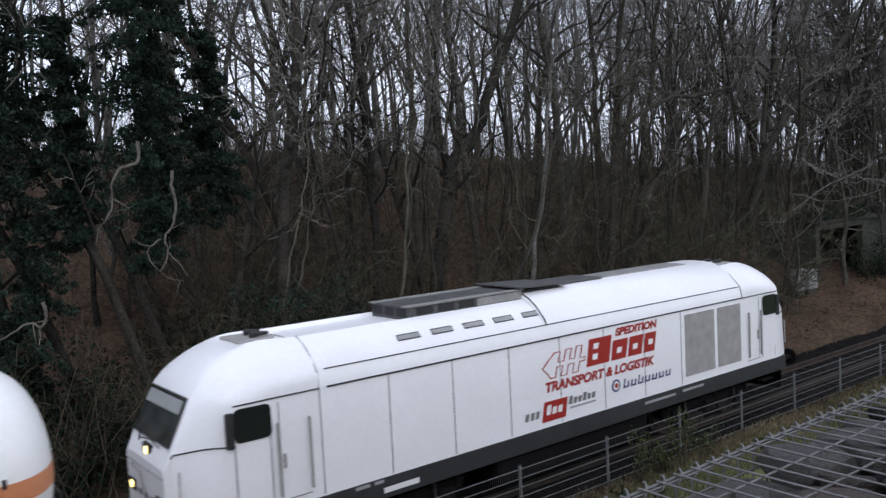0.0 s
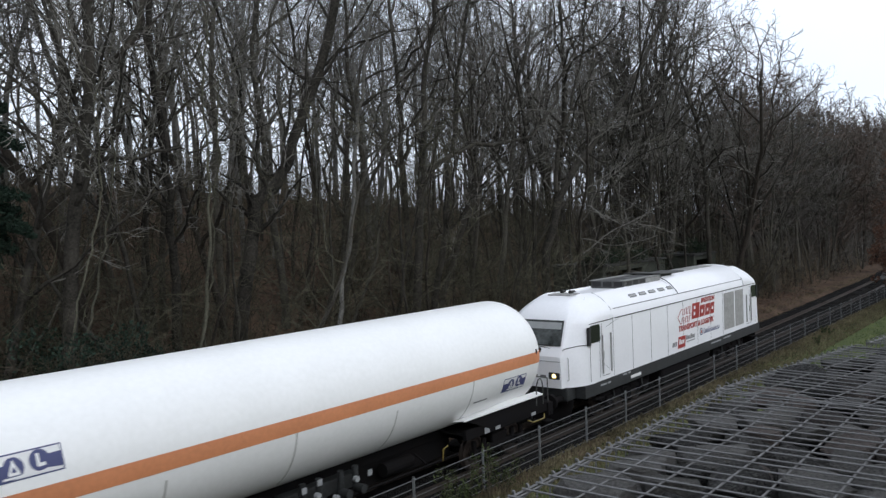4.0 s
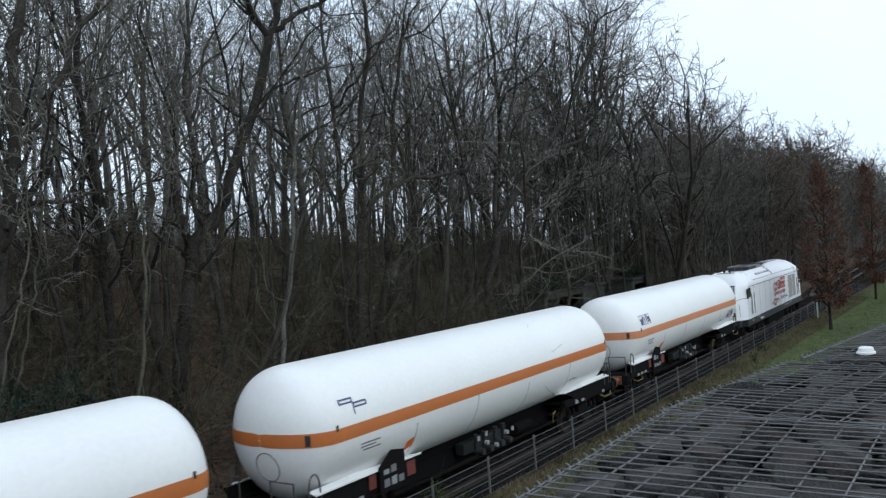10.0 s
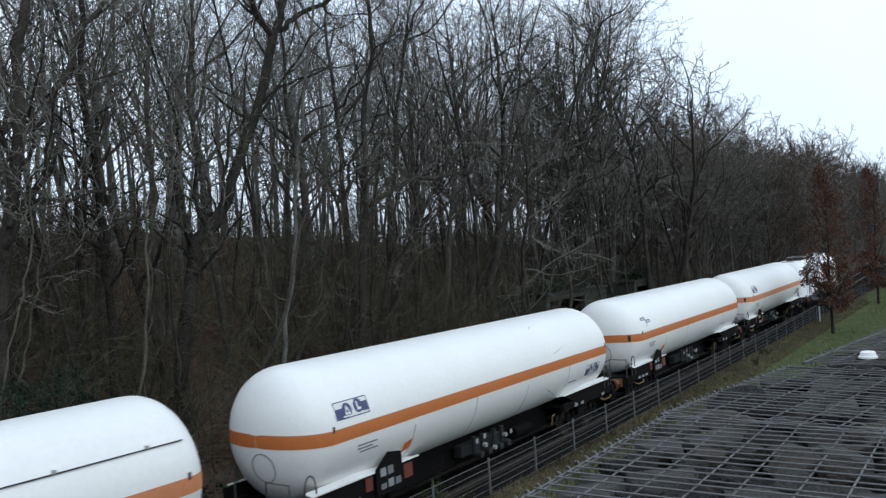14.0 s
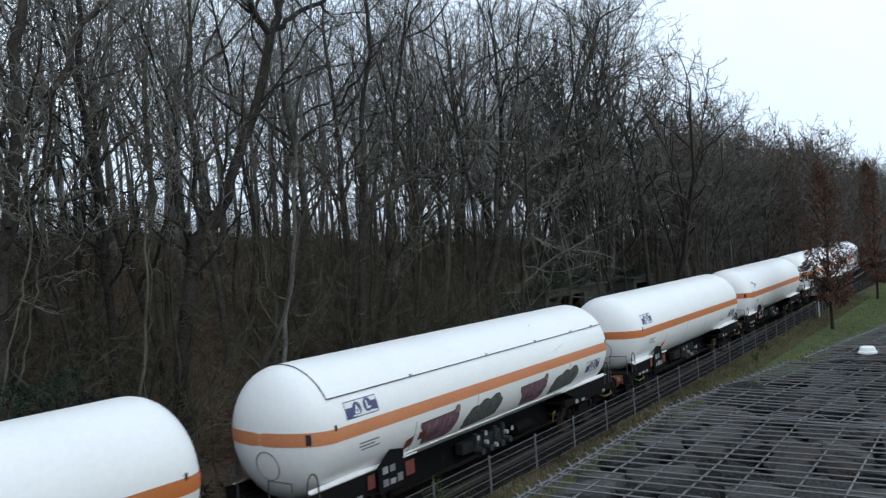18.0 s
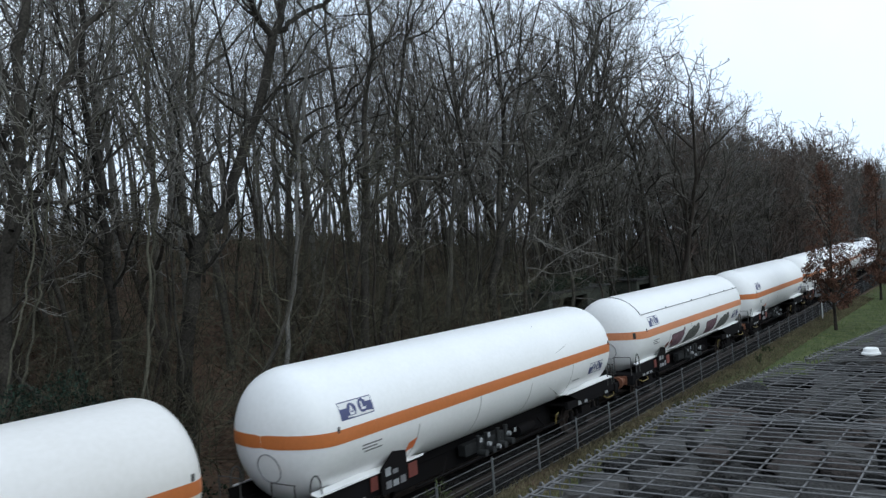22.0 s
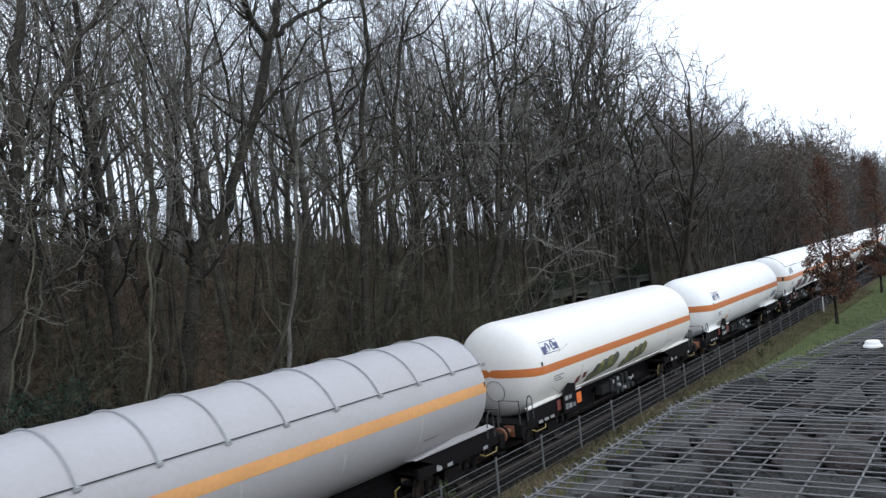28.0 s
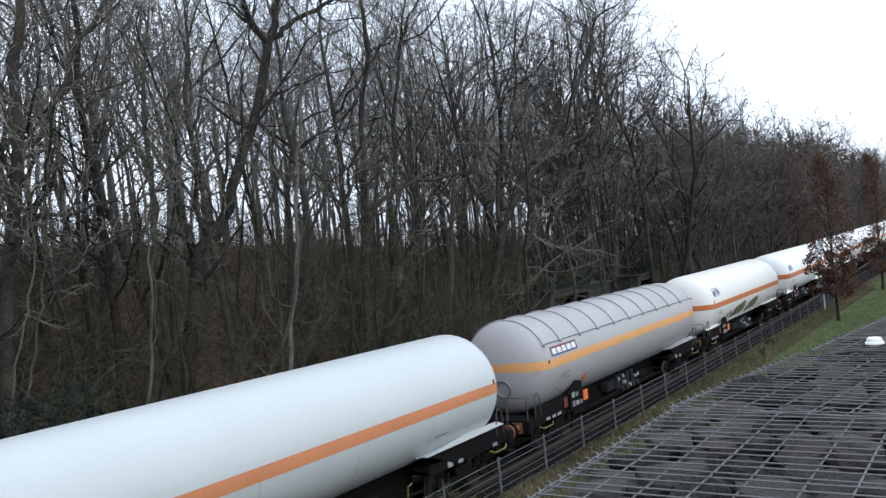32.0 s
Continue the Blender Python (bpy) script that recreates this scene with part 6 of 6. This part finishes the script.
        band_pts = [(s * (9.085 - 0.37 * q + 0.034 + nose), w, 2.68 + 0.73 * q) for q, w in ((lo_, -0.79), (lo_, 0.79), (hi_, 0.78), (hi_, -0.78))]
        part("pale_band", Shape().plate(band_pts if s > 0 else band_pts[::-1], 0.004, (s, 0, 0.5)), PALE_BAND, c, "pale band in the top of the windscreen")
        part("wiper", Shape().tube([(s * (9.16 + nose), 0.45, 2.56), (s * (9.11 + nose), 0.5, 2.72), (s * 8.98, 0.62, 2.98)], 0.013, 5), SEAM, c)
        for y, z, lit in ((-0.70, 1.75, s < 0), (0.70, 1.75, s < 0), (0.0, 2.49, s < 0)):
            x = nose + (9.245 if z < 2.3 else 9.18)
            part("lamp_housing", Shape().box(*sorted((s * (x - 0.06), s * (x + 0.012))), y - 0.2, y + 0.2, z - 0.11, z + 0.11, 0.02), SEAM, c)
            part("headlamp", Shape().tube([(s * (x + 0.005), y, z), (s * (x + 0.03), y, z)], [0.075, 0.06], 16, True), LAMP if lit else GRILLE, c, "glowing warm headlamp" if lit else "")
        side = [(s * (float(r_[1, 0]) + 0.004), float(r_[1, 1]) + 0.006, float(r_[1, 2])) for r_ in rows_[12:-5]]
        part("nose_line", Shape().tube([(x, -y, z) for x, y, z in side] + [(s * (9.10 + nose), 0.0, 2.645)] + [(x, y, z) for x, y, z in side[::-1]], 0.013, 5), SEAM, c)
        for sd in (-1, 1):
            part("gutter", Shape().tube([(s * float(r_[2, 0]), sd * (float(r_[2, 1]) + 0.006), float(r_[2, 2])) for r_ in rows_[:13]], 0.014, 5), SEAM, c)
        part("nose_joint", Shape().tube([(s * (9.25 + nose), -0.93, 2.2), (s * (9.25 + nose), 0.93, 2.2)], 0.012, 5), LINE_GREY, c)
        part("grab_rail", Shape().tube([(s * (9.24 + nose), 0.6, 2.14), (s * (9.30 + nose), 0.55, 2.16), (s * (9.30 + nose), 0.05, 2.13), (s * (9.30 + nose), 0.0, 1.95), (s * (9.24 + nose), 0.0, 1.72)], 0.014, 6), GRILLE, c)
        for y in (-1, 1):
            part("grab_rail", Shape().tube([(s * (9.02 + nose), y * 1.06, 2.3), (s * (9.05 + nose), y * 1.11, 2.28), (s * (9.06 + nose), y * 1.12, 1.62), (s * (9.04 + nose), y * 1.06, 1.6)], 0.013, 6), GRILLE, c)
        for y in (-0.3, 0.0, 0.3):
            part("number_bar", Shape().box(*sorted((s * (9.235 + nose), s * (9.247 + nose))), y - 0.1, y + 0.1, 1.66, 1.76), GREYTXT, c)
        for sd in (-1, 1):
            Y, fit = sd * 1.437, 0.15 if s < 0 else 0.0
            def pl(name, x0, x1, z0, z1, mt, t=0.004, lab="", y_off=0.0):
                a, b = sorted((Y + sd * y_off, Y + sd * (y_off + t)))
                return part(name, Shape().box(*sorted((s * (x0 + fit), s * (x1 + fit))), a, b, z0, z1, 0.0), mt, c, lab)
            bm = Shape()
            wx0, wx1, wz0, wz1 = 7.47 + fit * 0.6, 8.13 + fit * 0.6, 2.66, 3.22
            cor = []
            for cx, cz, a0 in ((wx1 - .1, wz1 - .1, 0), (wx0 + .1, wz1 - .1, 90), (wx0 + .1, wz0 + .1, 180), (wx1 - .1, wz0 + .1, 270)):
                for q in range(0, 91, 30):
                    cor.append((s * (cx + 0.1 * math.cos(radians(a0 + q))), 0, cz + 0.1 * math.sin(radians(a0 + q))))
            yy = sd * 1.44
            part("side_window", bm.plate([(x, yy - (0.0 if z < 3 else sd * 0.004), z) for x, _, z in cor], 0.02, (0, sd, 0)), GLASS, c, "dark cab side window")
            part("mirror", Shape().box(*sorted((s * (8.14 + fit * 0.6), s * (8.27 + fit * 0.6))), *sorted((sd * 1.40, sd * 1.49)), 2.60, 3.18, 0.015), SEAM, c)
            pl("door_seam", 7.43, 7.445, 1.5, 3.2, JOINT)
            pl("door_seam", 8.06, 8.075, 1.45, 2.62, JOINT)
            pl("door_seam", 7.26, 7.275, 1.5, 3.2, JOINT)
            pl("door_seam", 6.72, 7.26, 1.5, 1.515, JOINT)
            pl("handrail", 6.70, 6.73, 1.6, 2.85, GRILLE, 0.05, "", 0.02)
            pl("handrail", 7.30, 7.33, 1.6, 2.85, GRILLE, 0.05, "", 0.02)
            pl("door_handle", 7.18, 7.22, 2.05, 2.3, GRILLE, 0.03)
        part("roof_plate", Shape().box(*sorted((s * 6.9, s * 7.6)), -0.42, 0.42, 4.08, 4.135, 0.01), GRILLE, c)
        part("horn", Shape().tube([(s * 6.95, -0.25, 4.19), (s * 7.3, -0.25, 4.20)], [0.03, 0.06], 10, True), SEAM, c)
        part("horn", Shape().tube([(s * 6.95, 0.1, 4.19), (s * 7.25, 0.1, 4.20)], [0.03, 0.06], 10, True), SEAM, c)
        return c

    for s in (-1, 1):
        cab(s)
        part("roof_seam", Shape().tube([(6.47 if s > 0 else -6.62, (1 if y > 0 else -1) * abs(y), z) for y, z in [(-a, b + 0.004) for a, b in main[2:]] + [(a, b + 0.004) for a, b in main[-2:1:-1]]], 0.016, 5), LINE_GREY, body)

    for sd in (-1, 1):
        Y = sd * 1.437

        def sp(name, x0, x1, z0, z1, mt, t=0.004, lab="", parent=body):
            return part(name, Shape().box(x0, x1, *sorted((Y, Y + sd * t)), z0, z1), mt, parent, lab)
        sp("gutter", -6.47, 6.47, 3.27, 3.30, SEAM, 0.012)
        part("roof_line", Shape().tube([(-6.47, sd * 1.372, 3.59), (6.47, sd * 1.372, 3.59)], 0.012, 5), SEAM, body)
        for x in (-6.62, -5.17, -3.66, -2.16, -0.66, 0.79, 2.24, 3.70):
            sp("panel_joint", x - 0.008, x + 0.008, 1.40, 3.27, JOINT)
        for x0, x1 in ((3.86, 5.14), (5.28, 6.36)):
            g = sp("grille", x0, x1, 1.58, 3.16, GRILLE, 0.006, "grey louvred intake grille")
            gs = Shape()
            for z in np.arange(1.62, 3.14, 0.045):
                gs.box(x0 + 0.03, x1 - 0.03, *sorted((Y + sd * 0.006, Y + sd * 0.010)), z, z + 0.02)
            part("louvres", gs, GRILLE, g)
        for i in range(5):
            x0 = -4.72 + i * 0.82
            a, b = Vector((0, sd * 1.18, 3.792)), Vector((0, sd * 1.10, 3.877))
            off = Vector((0, sd * 0.006, 0.008))
            pts = [Vector((x0, 0, 0)) + a + off, Vector((x0 + 0.52, 0, 0)) + a + off, Vector((x0 + 0.52, 0, 0)) + b + off, Vector((x0, 0, 0)) + b + off]
            slot = part("vent_slot", Shape().plate(pts if sd < 0 else pts[::-1], 0.004, (0, sd, 1.0)), ROOF_LIGHT, body)
            part("slot_frame", Shape().tube(pts + pts[:1], 0.012, 4), SEAM, slot)
    # roof equipment
    rb = part("radiator_box", Shape().box(-4.1, -0.95, -0.67, 0.67, 4.0, 4.31, 0.03), ROOF_DARK, lo, "dark roof-mounted cooling box")
    for sd in (-1, 1):
        part("side_panel", Shape().box(-2.3, -1.0, *sorted((sd * 0.665, sd * 0.682)), 4.12, 4.28), ROOF_LIGHT, rb)
        part("edge_strip", Shape().box(-4.14, -0.95, *sorted((sd * 0.50, sd * 0.71)), 4.305, 4.33), ROOF_LIGHT, rb)
        for x0 in (-3.9, -3.35, -2.8):
            part("side_vent", Shape().box(x0, x0 + 0.42, *sorted((sd * 0.665, sd * 0.676)), 4.13, 4.28), SEAM, rb)
    for y in (-0.43, 0.0, 0.43):
        part("end_vent", Shape().box(-4.112, -4.095, y - 0.17, y + 0.17, 4.10, 4.28), SEAM, rb)
    for x in (-3.5, -2.5, -1.6):
        part("fan_ring", Shape().tube([(x, 0, 4.30), (x, 0, 4.32)], [0.42, 0.40], 24, True), ROOF_DARK, rb)
    # raised engine-room roof behind the exhaust
    hump = [(1.372, 3.60), (1.30, 3.72), (1.08, 3.96), (0.86, 4.12), (0.62, 4.225), (0.34, 4.265), (0.0, 4.275)]
    v, f, m = loft([(-1.02, [(y * 0.985, z - 0.03) for y, z in hump]), (-0.94, hump), (6.38, hump), (6.46, [(y * 0.985, z - 0.03) for y, z in hump])])
    f += [tuple(range(m))[::-1], tuple(range(3 * m, 4 * m))]
    hr_ = part("raised_roof", Shape().add(v, f), LOCO_WHITE, lo, smooth=True)
    part("roof_seam", Shape().tube([(-0.96, -y - 0.004, z + 0.004) for y, z in hump] + [(-0.96, y + 0.004, z + 0.004) for y, z in hump[-2::-1]], 0.014, 5), SEAM, hr_)
    part("exhaust_well", Shape().box(-0.95, 0.25, -0.62, 0.62, 4.2, 4.285, 0.01), SEAM, lo)
    part("exhaust_lip", Shape().plate([(-1.15, -0.78, 4.36), (-1.15, 0.78, 4.36), (0.45, 0.72, 4.29), (0.45, -0.72, 4.29)][::-1], 0.03, (0, 0, 1)), ROOF_DARK, lo, "sooty lip over the exhaust")
    # grey exhaust stain on the raised roof, laid on as a thin plate
    part("roof_stain", Shape().box(1.2, 5.4, -0.42, 0.30, 4.255, 4.285, 0.01), ROOF_LIGHT, lo)
    part("silencer", Shape().box(0.5, 1.9, -0.5, 0.5, 4.25, 4.30, 0.02), ROOF_DARK, lo)
    for x in (5.9, 6.1, 6.25):
        part("antenna", Shape().box(x - 0.06, x + 0.06, -0.1, 0.1, 4.09, 4.27, 0.02), SEAM, lo)
    # sill, bogies, tank
    sl = part("sill", Shape().box(-8.62, 8.62, -1.44, 1.44, 0.97, 1.368, 0.015), FRAME_GREY, lo, "dark grey frame sill")
    for s in (-1, 1):
        part("sill_end", Shape().box(*sorted((s * 8.6, s * 9.15)), -1.1, 1.1, 0.95, 1.38, 0.05), FRAME_GREY, lo)
        part("plough", Shape().plate([(s * 8.85, -1.15, 0.95), (s * 8.85, 1.15, 0.95), (s * 9.0, 1.05, 0.25), (s * 9.0, -1.05, 0.25)], 0.03, (s, 0, 0.2)), DARK, lo)
        part("coupling_hook", Shape().box(*sorted((s * 9.0, s * 9.7)), -0.06, 0.06, 0.95, 1.13, 0.02), DARK, lo)
        for sd in (-1, 1):
            part("buffer", buffer_shape(s * 9.05, sd * 0.875, s, 0.8), DARK, lo)
            st = Shape()
            for z in (0.45, 0.8):
                st.box(*sorted((s * 7.4, s * 7.95)), *sorted((sd * 1.25, sd * 1.44)), z, z + 0.04)
            part("step", st, DARK, lo)
        bx = s * 5.18
        bg_ = Shape()
        for sd in (-1, 1):
            bg_.box(bx - 1.9, bx + 1.9, *sorted((sd * 0.98, sd * 1.14)), 0.55, 0.80, 0.03)
            for d in (-1.4, 0.0, 1.4):
                bg_.box(bx + d - 0.2, bx + d + 0.2, *sorted((sd * 0.95, sd * 1.24)), 0.36, 0.70, 0.04)
                for dd in (-0.32, 0.32):
                    bg_.tube([(bx + d + dd, sd * 1.1, 0.62), (bx + d + dd, sd * 1.1, 0.96)], 0.09, 12, True)
        bg_.box(bx - 1.9, bx + 1.9, -0.5, 0.5, 0.6, 0.95, 0.03)
        part("bogie_frame", bg_, DARK, lo)
        for d in (-1.4, 0.0, 1.4):
            wheelset(lo, bx + d, 0.5)
        for d in (-1.1, 1.1):
            part("sand_pipe", Shape().tube([(bx + d, -1.2, 0.95), (bx + d, -1.24, 0.6), (bx + d + 0.1, -0.9, 0.25)], 0.03, 6), FRAME_GREY, lo)
    part("fuel_tank", Shape().box(-2.5, 2.5, -1.3, 1.3, 0.32, 1.0, 0.12), DARK, lo)
    part("sill_plate", side_plate(-5.4, -4.6, 1.08, 1.18, -1.44, 0.012), WHITETXT, lo, "white plate on the sill")
    for x0, x1, z in ((-7.6, -7.2, 1.2), (-7.1, -6.9, 1.2), (-6.0, -5.7, 1.28), (-5.6, -5.4, 1.28), (2.2, 3.4, 1.2), (3.7, 4.6, 1.22)):
        part("stencil_bar", side_plate(x0, x1, z, z + 0.06, -1.44, 0.004), LINE_GREY, lo)
    # signwriting on both flanks
    for sd in (-1, 1):
        Y = sd * 1.437
        def flat(name, poly, mt, off=0.004, lab=""):
            pts = [(x if sd < 0 else 1.9 - x, Y + sd * off, z) for x, z in poly]
            return part(name, Shape().plate(pts, 0.003, (0, sd, 0)), mt, body, lab)
        sl_ = 0.2
        def slab(x0, x1, z0, z1, mt, name="logo_block", off=0.004):
            return flat(name, [(x0, z0), (x1, z0), (x1 + sl_ * (z1 - z0), z1), (x0 + sl_ * (z1 - z0), z1)], mt, off)
        # company mark: solid slanted blocks
        for x0, x1, z0, z1 in ((0.18, 0.95, 2.47, 3.08), (1.02, 1.55, 2.47, 2.93), (1.62, 2.13, 2.47, 2.93), (2.2, 2.62, 2.47, 2.93)):
            slab(x0, x1, z0, z1, RED)
        for x0, z0 in ((0.38, 2.6), (0.42, 2.84), (1.22, 2.62), (1.80, 2.62), (2.38, 2.64)):
            slab(x0, x0 + 0.17, z0, z0 + 0.13, LOCO_WHITE, "logo_gap", 0.008)
        zig = [(-1.20, 2.66), (-1.02, 2.50), (-0.98, 2.42), (-0.82, 2.42), (-0.76, 2.64), (-0.58, 2.64), (-0.64, 2.42), (-0.46, 2.42), (-0.40, 2.64), (-0.22, 2.64), (-0.28, 2.42), (-0.1, 2.42), (-0.04, 2.64), (0.12, 2.64), (0.14, 2.72), (-0.02, 2.72), (0.06, 3.0), (-0.12, 3.0), (-0.2, 2.74), (-0.36, 2.74), (-0.28, 2.98), (-0.46, 2.98), (-0.54, 2.74), (-0.72, 2.74), (-0.64, 2.96), (-0.82, 2.96), (-0.96, 2.86), (-1.20, 2.66)]
        part("logo_outline", Shape().tube([(x if sd < 0 else 1.9 - x, Y + sd * 0.004, z) for x, z in zig], 0.014, 4), RED, body)
        for text, x, z, size, bold in (("SPEDITION", 1.20, 3.03, 0.245, 0.011), ("TRANSPORT & LOGISTIK", -1.16, 2.14, 0.285, 0.012)):
            me = words(text, size, RED, shear=0.2, bold=bold)
            want = {"SPEDITION": 1.55, "TRANSPORT & LOGISTIK": 3.74}[text]
            xs_ = [q.co.x for q in me.vertices]
            me.transform(Matrix.Diagonal((want / (max(xs_) - min(xs_)), 1, 1, 1)))
            ob = part("lettering", me, None, body, "red slanted lettering")
            ob.matrix_basis = pose(x, Y - 0.004, z) if sd < 0 else pose(1.9 - x, Y + 0.004, z, 0, 0, 180)
        slab(-1.28, -0.55, 1.50, 1.93, RED)
        for i, x0 in enumerate((-1.15, -0.97, -0.79)):
            slab(x0, x0 + 0.13, 1.64, 1.79 + (0.06 if i == 0 else 0), WHITETXT, "logo_bar", 0.008)
        for x0 in (-1.78, -1.62, -1.47):
            slab(x0, x0 + 0.1, 1.62, 1.78, GREYTXT, "logo_bar")
        for i in range(6):
            slab(-0.44 + i * 0.15, -0.33 + i * 0.15, 1.74, 1.87 + (0.05 if i in (0, 3) else 0), GREYTXT, "logo_bar")
        slab(-0.40, 0.45, 1.64, 1.68, LINE_GREY, "logo_bar")
        cx, cz = 1.17, 1.86
        part("logo_ring", Shape().tube([(cx if sd < 0 else 1.9 - cx, Y, cz), (cx if sd < 0 else 1.9 - cx, Y + sd * 0.006, cz)], 0.15, 24, True), BLUE, body)
        part("logo_dot", Shape().tube([(cx if sd < 0 else 1.9 - cx, Y, cz), (cx if sd < 0 else 1.9 - cx, Y + sd * 0.009, cz)], 0.105, 20, True), WHITETXT, body)
        part("logo_dot", Shape().tube([(cx if sd < 0 else 1.9 - cx, Y, cz), (cx if sd < 0 else 1.9 - cx, Y + sd * 0.012, cz)], 0.06, 16, True), RED, body)
        for i in range(7):
            z1 = 1.97 if i in (0, 2) else 1.90
            x0 = 1.42 + i * 0.265
            for a, b, c2, d in ((x0, x0 + 0.05, 1.75, z1), (x0 + 0.05, x0 + 0.2, 1.75, 1.79), (x0 + 0.15, x0 + 0.2, 1.79, 1.90)):
                slab(a, b, c2, d, BLUE, "logo_bar")
    return lo


# ---------------------------------------------------------------- build
build_ground()
build_track()
build_trackside()
loco = build_loco()
WHITE_LABEL = "white gas tank wagon with an orange stripe"
wagons = [
    build_wagon("white gas tank wagon with a faded orange stripe and blue emblem", TANK_WHITE, ORANGE_FADED, seed=1),
    build_wagon(WHITE_LABEL + " and small blue bars", TANK_WHITE, ORANGE, False, "bars", seed=2),
    build_wagon(WHITE_LABEL + " and blue emblem", TANK_WHITE, ORANGE, seed=3),
    build_wagon("white tank wagon with sunshield and purple graffiti", TANK_WHITE, ORANGE_FADED, lined=True, graffiti="purple", seed=4, mark=(-7.0, 3.0), dome=0.99),
    build_wagon(WHITE_LABEL + " and blue emblem", TANK_WHITE, ORANGE, seed=5),
    build_wagon("yellowed white tank wagon with olive graffiti", TANK_CREAM, ORANGE, False, "emblem", graffiti="olive", seed=6, stripe_z=(2.57, 2.83), mark=(-7.15, 3.16), dome=0.86),
    build_wagon("grey tank wagon with hooped sunshield and pale stripe", TANK_GREY, ORANGE_PALE, False, "block", ribs=True, seed=7, stripe_z=(2.68, 2.96), dome=0.84),
    build_wagon("cool white tank wagon with a faded orange stripe", TANK_BLUE, ORANGE_FADED, False, "", seed=8, stripe_z=(2.58, 2.87)),
]
WAGON_X = (-5.55, -24.11, -42.76, -61.40, -80.18, -98.88, -117.13, -135.35)
build_fence()
build_row_tree(56.6, 9.25, 10.6, 71)
build_row_tree(79.0, 9.2, 12.2, 72)
build_row_tree(99.0, 8.9, 10.5, 73)
build_grass()
build_ivy()
build_brush()
build_forest()
build_gabions()


def travel(t):
    """Metres that the train has gone after t seconds."""
    return 4.363 * t + 0.01523 * t * t - 0.0002306 * t ** 3


def motions():
    times = [2.0 * i for i in range(17)]
    walk(loco, [(t, on_track(13.41 + travel(t))) for t in times])
    for wagon, x in zip(wagons, WAGON_X):
        walk(wagon, [(t, on_track(x + travel(t))) for t in times])
    # every wheelset rolls with its vehicle
    for vehicle in [loco] + wagons:
        for axle in [o for o in vehicle.children if o.name.startswith("wheelset")]:
            p = axle.location.copy()
            walk(axle, [(i * 4 / 30, pose(p.x, p.y, p.z, 0, math.degrees(travel(i * 4 / 30) / p.z), 0)) for i in range(241)])


motions()
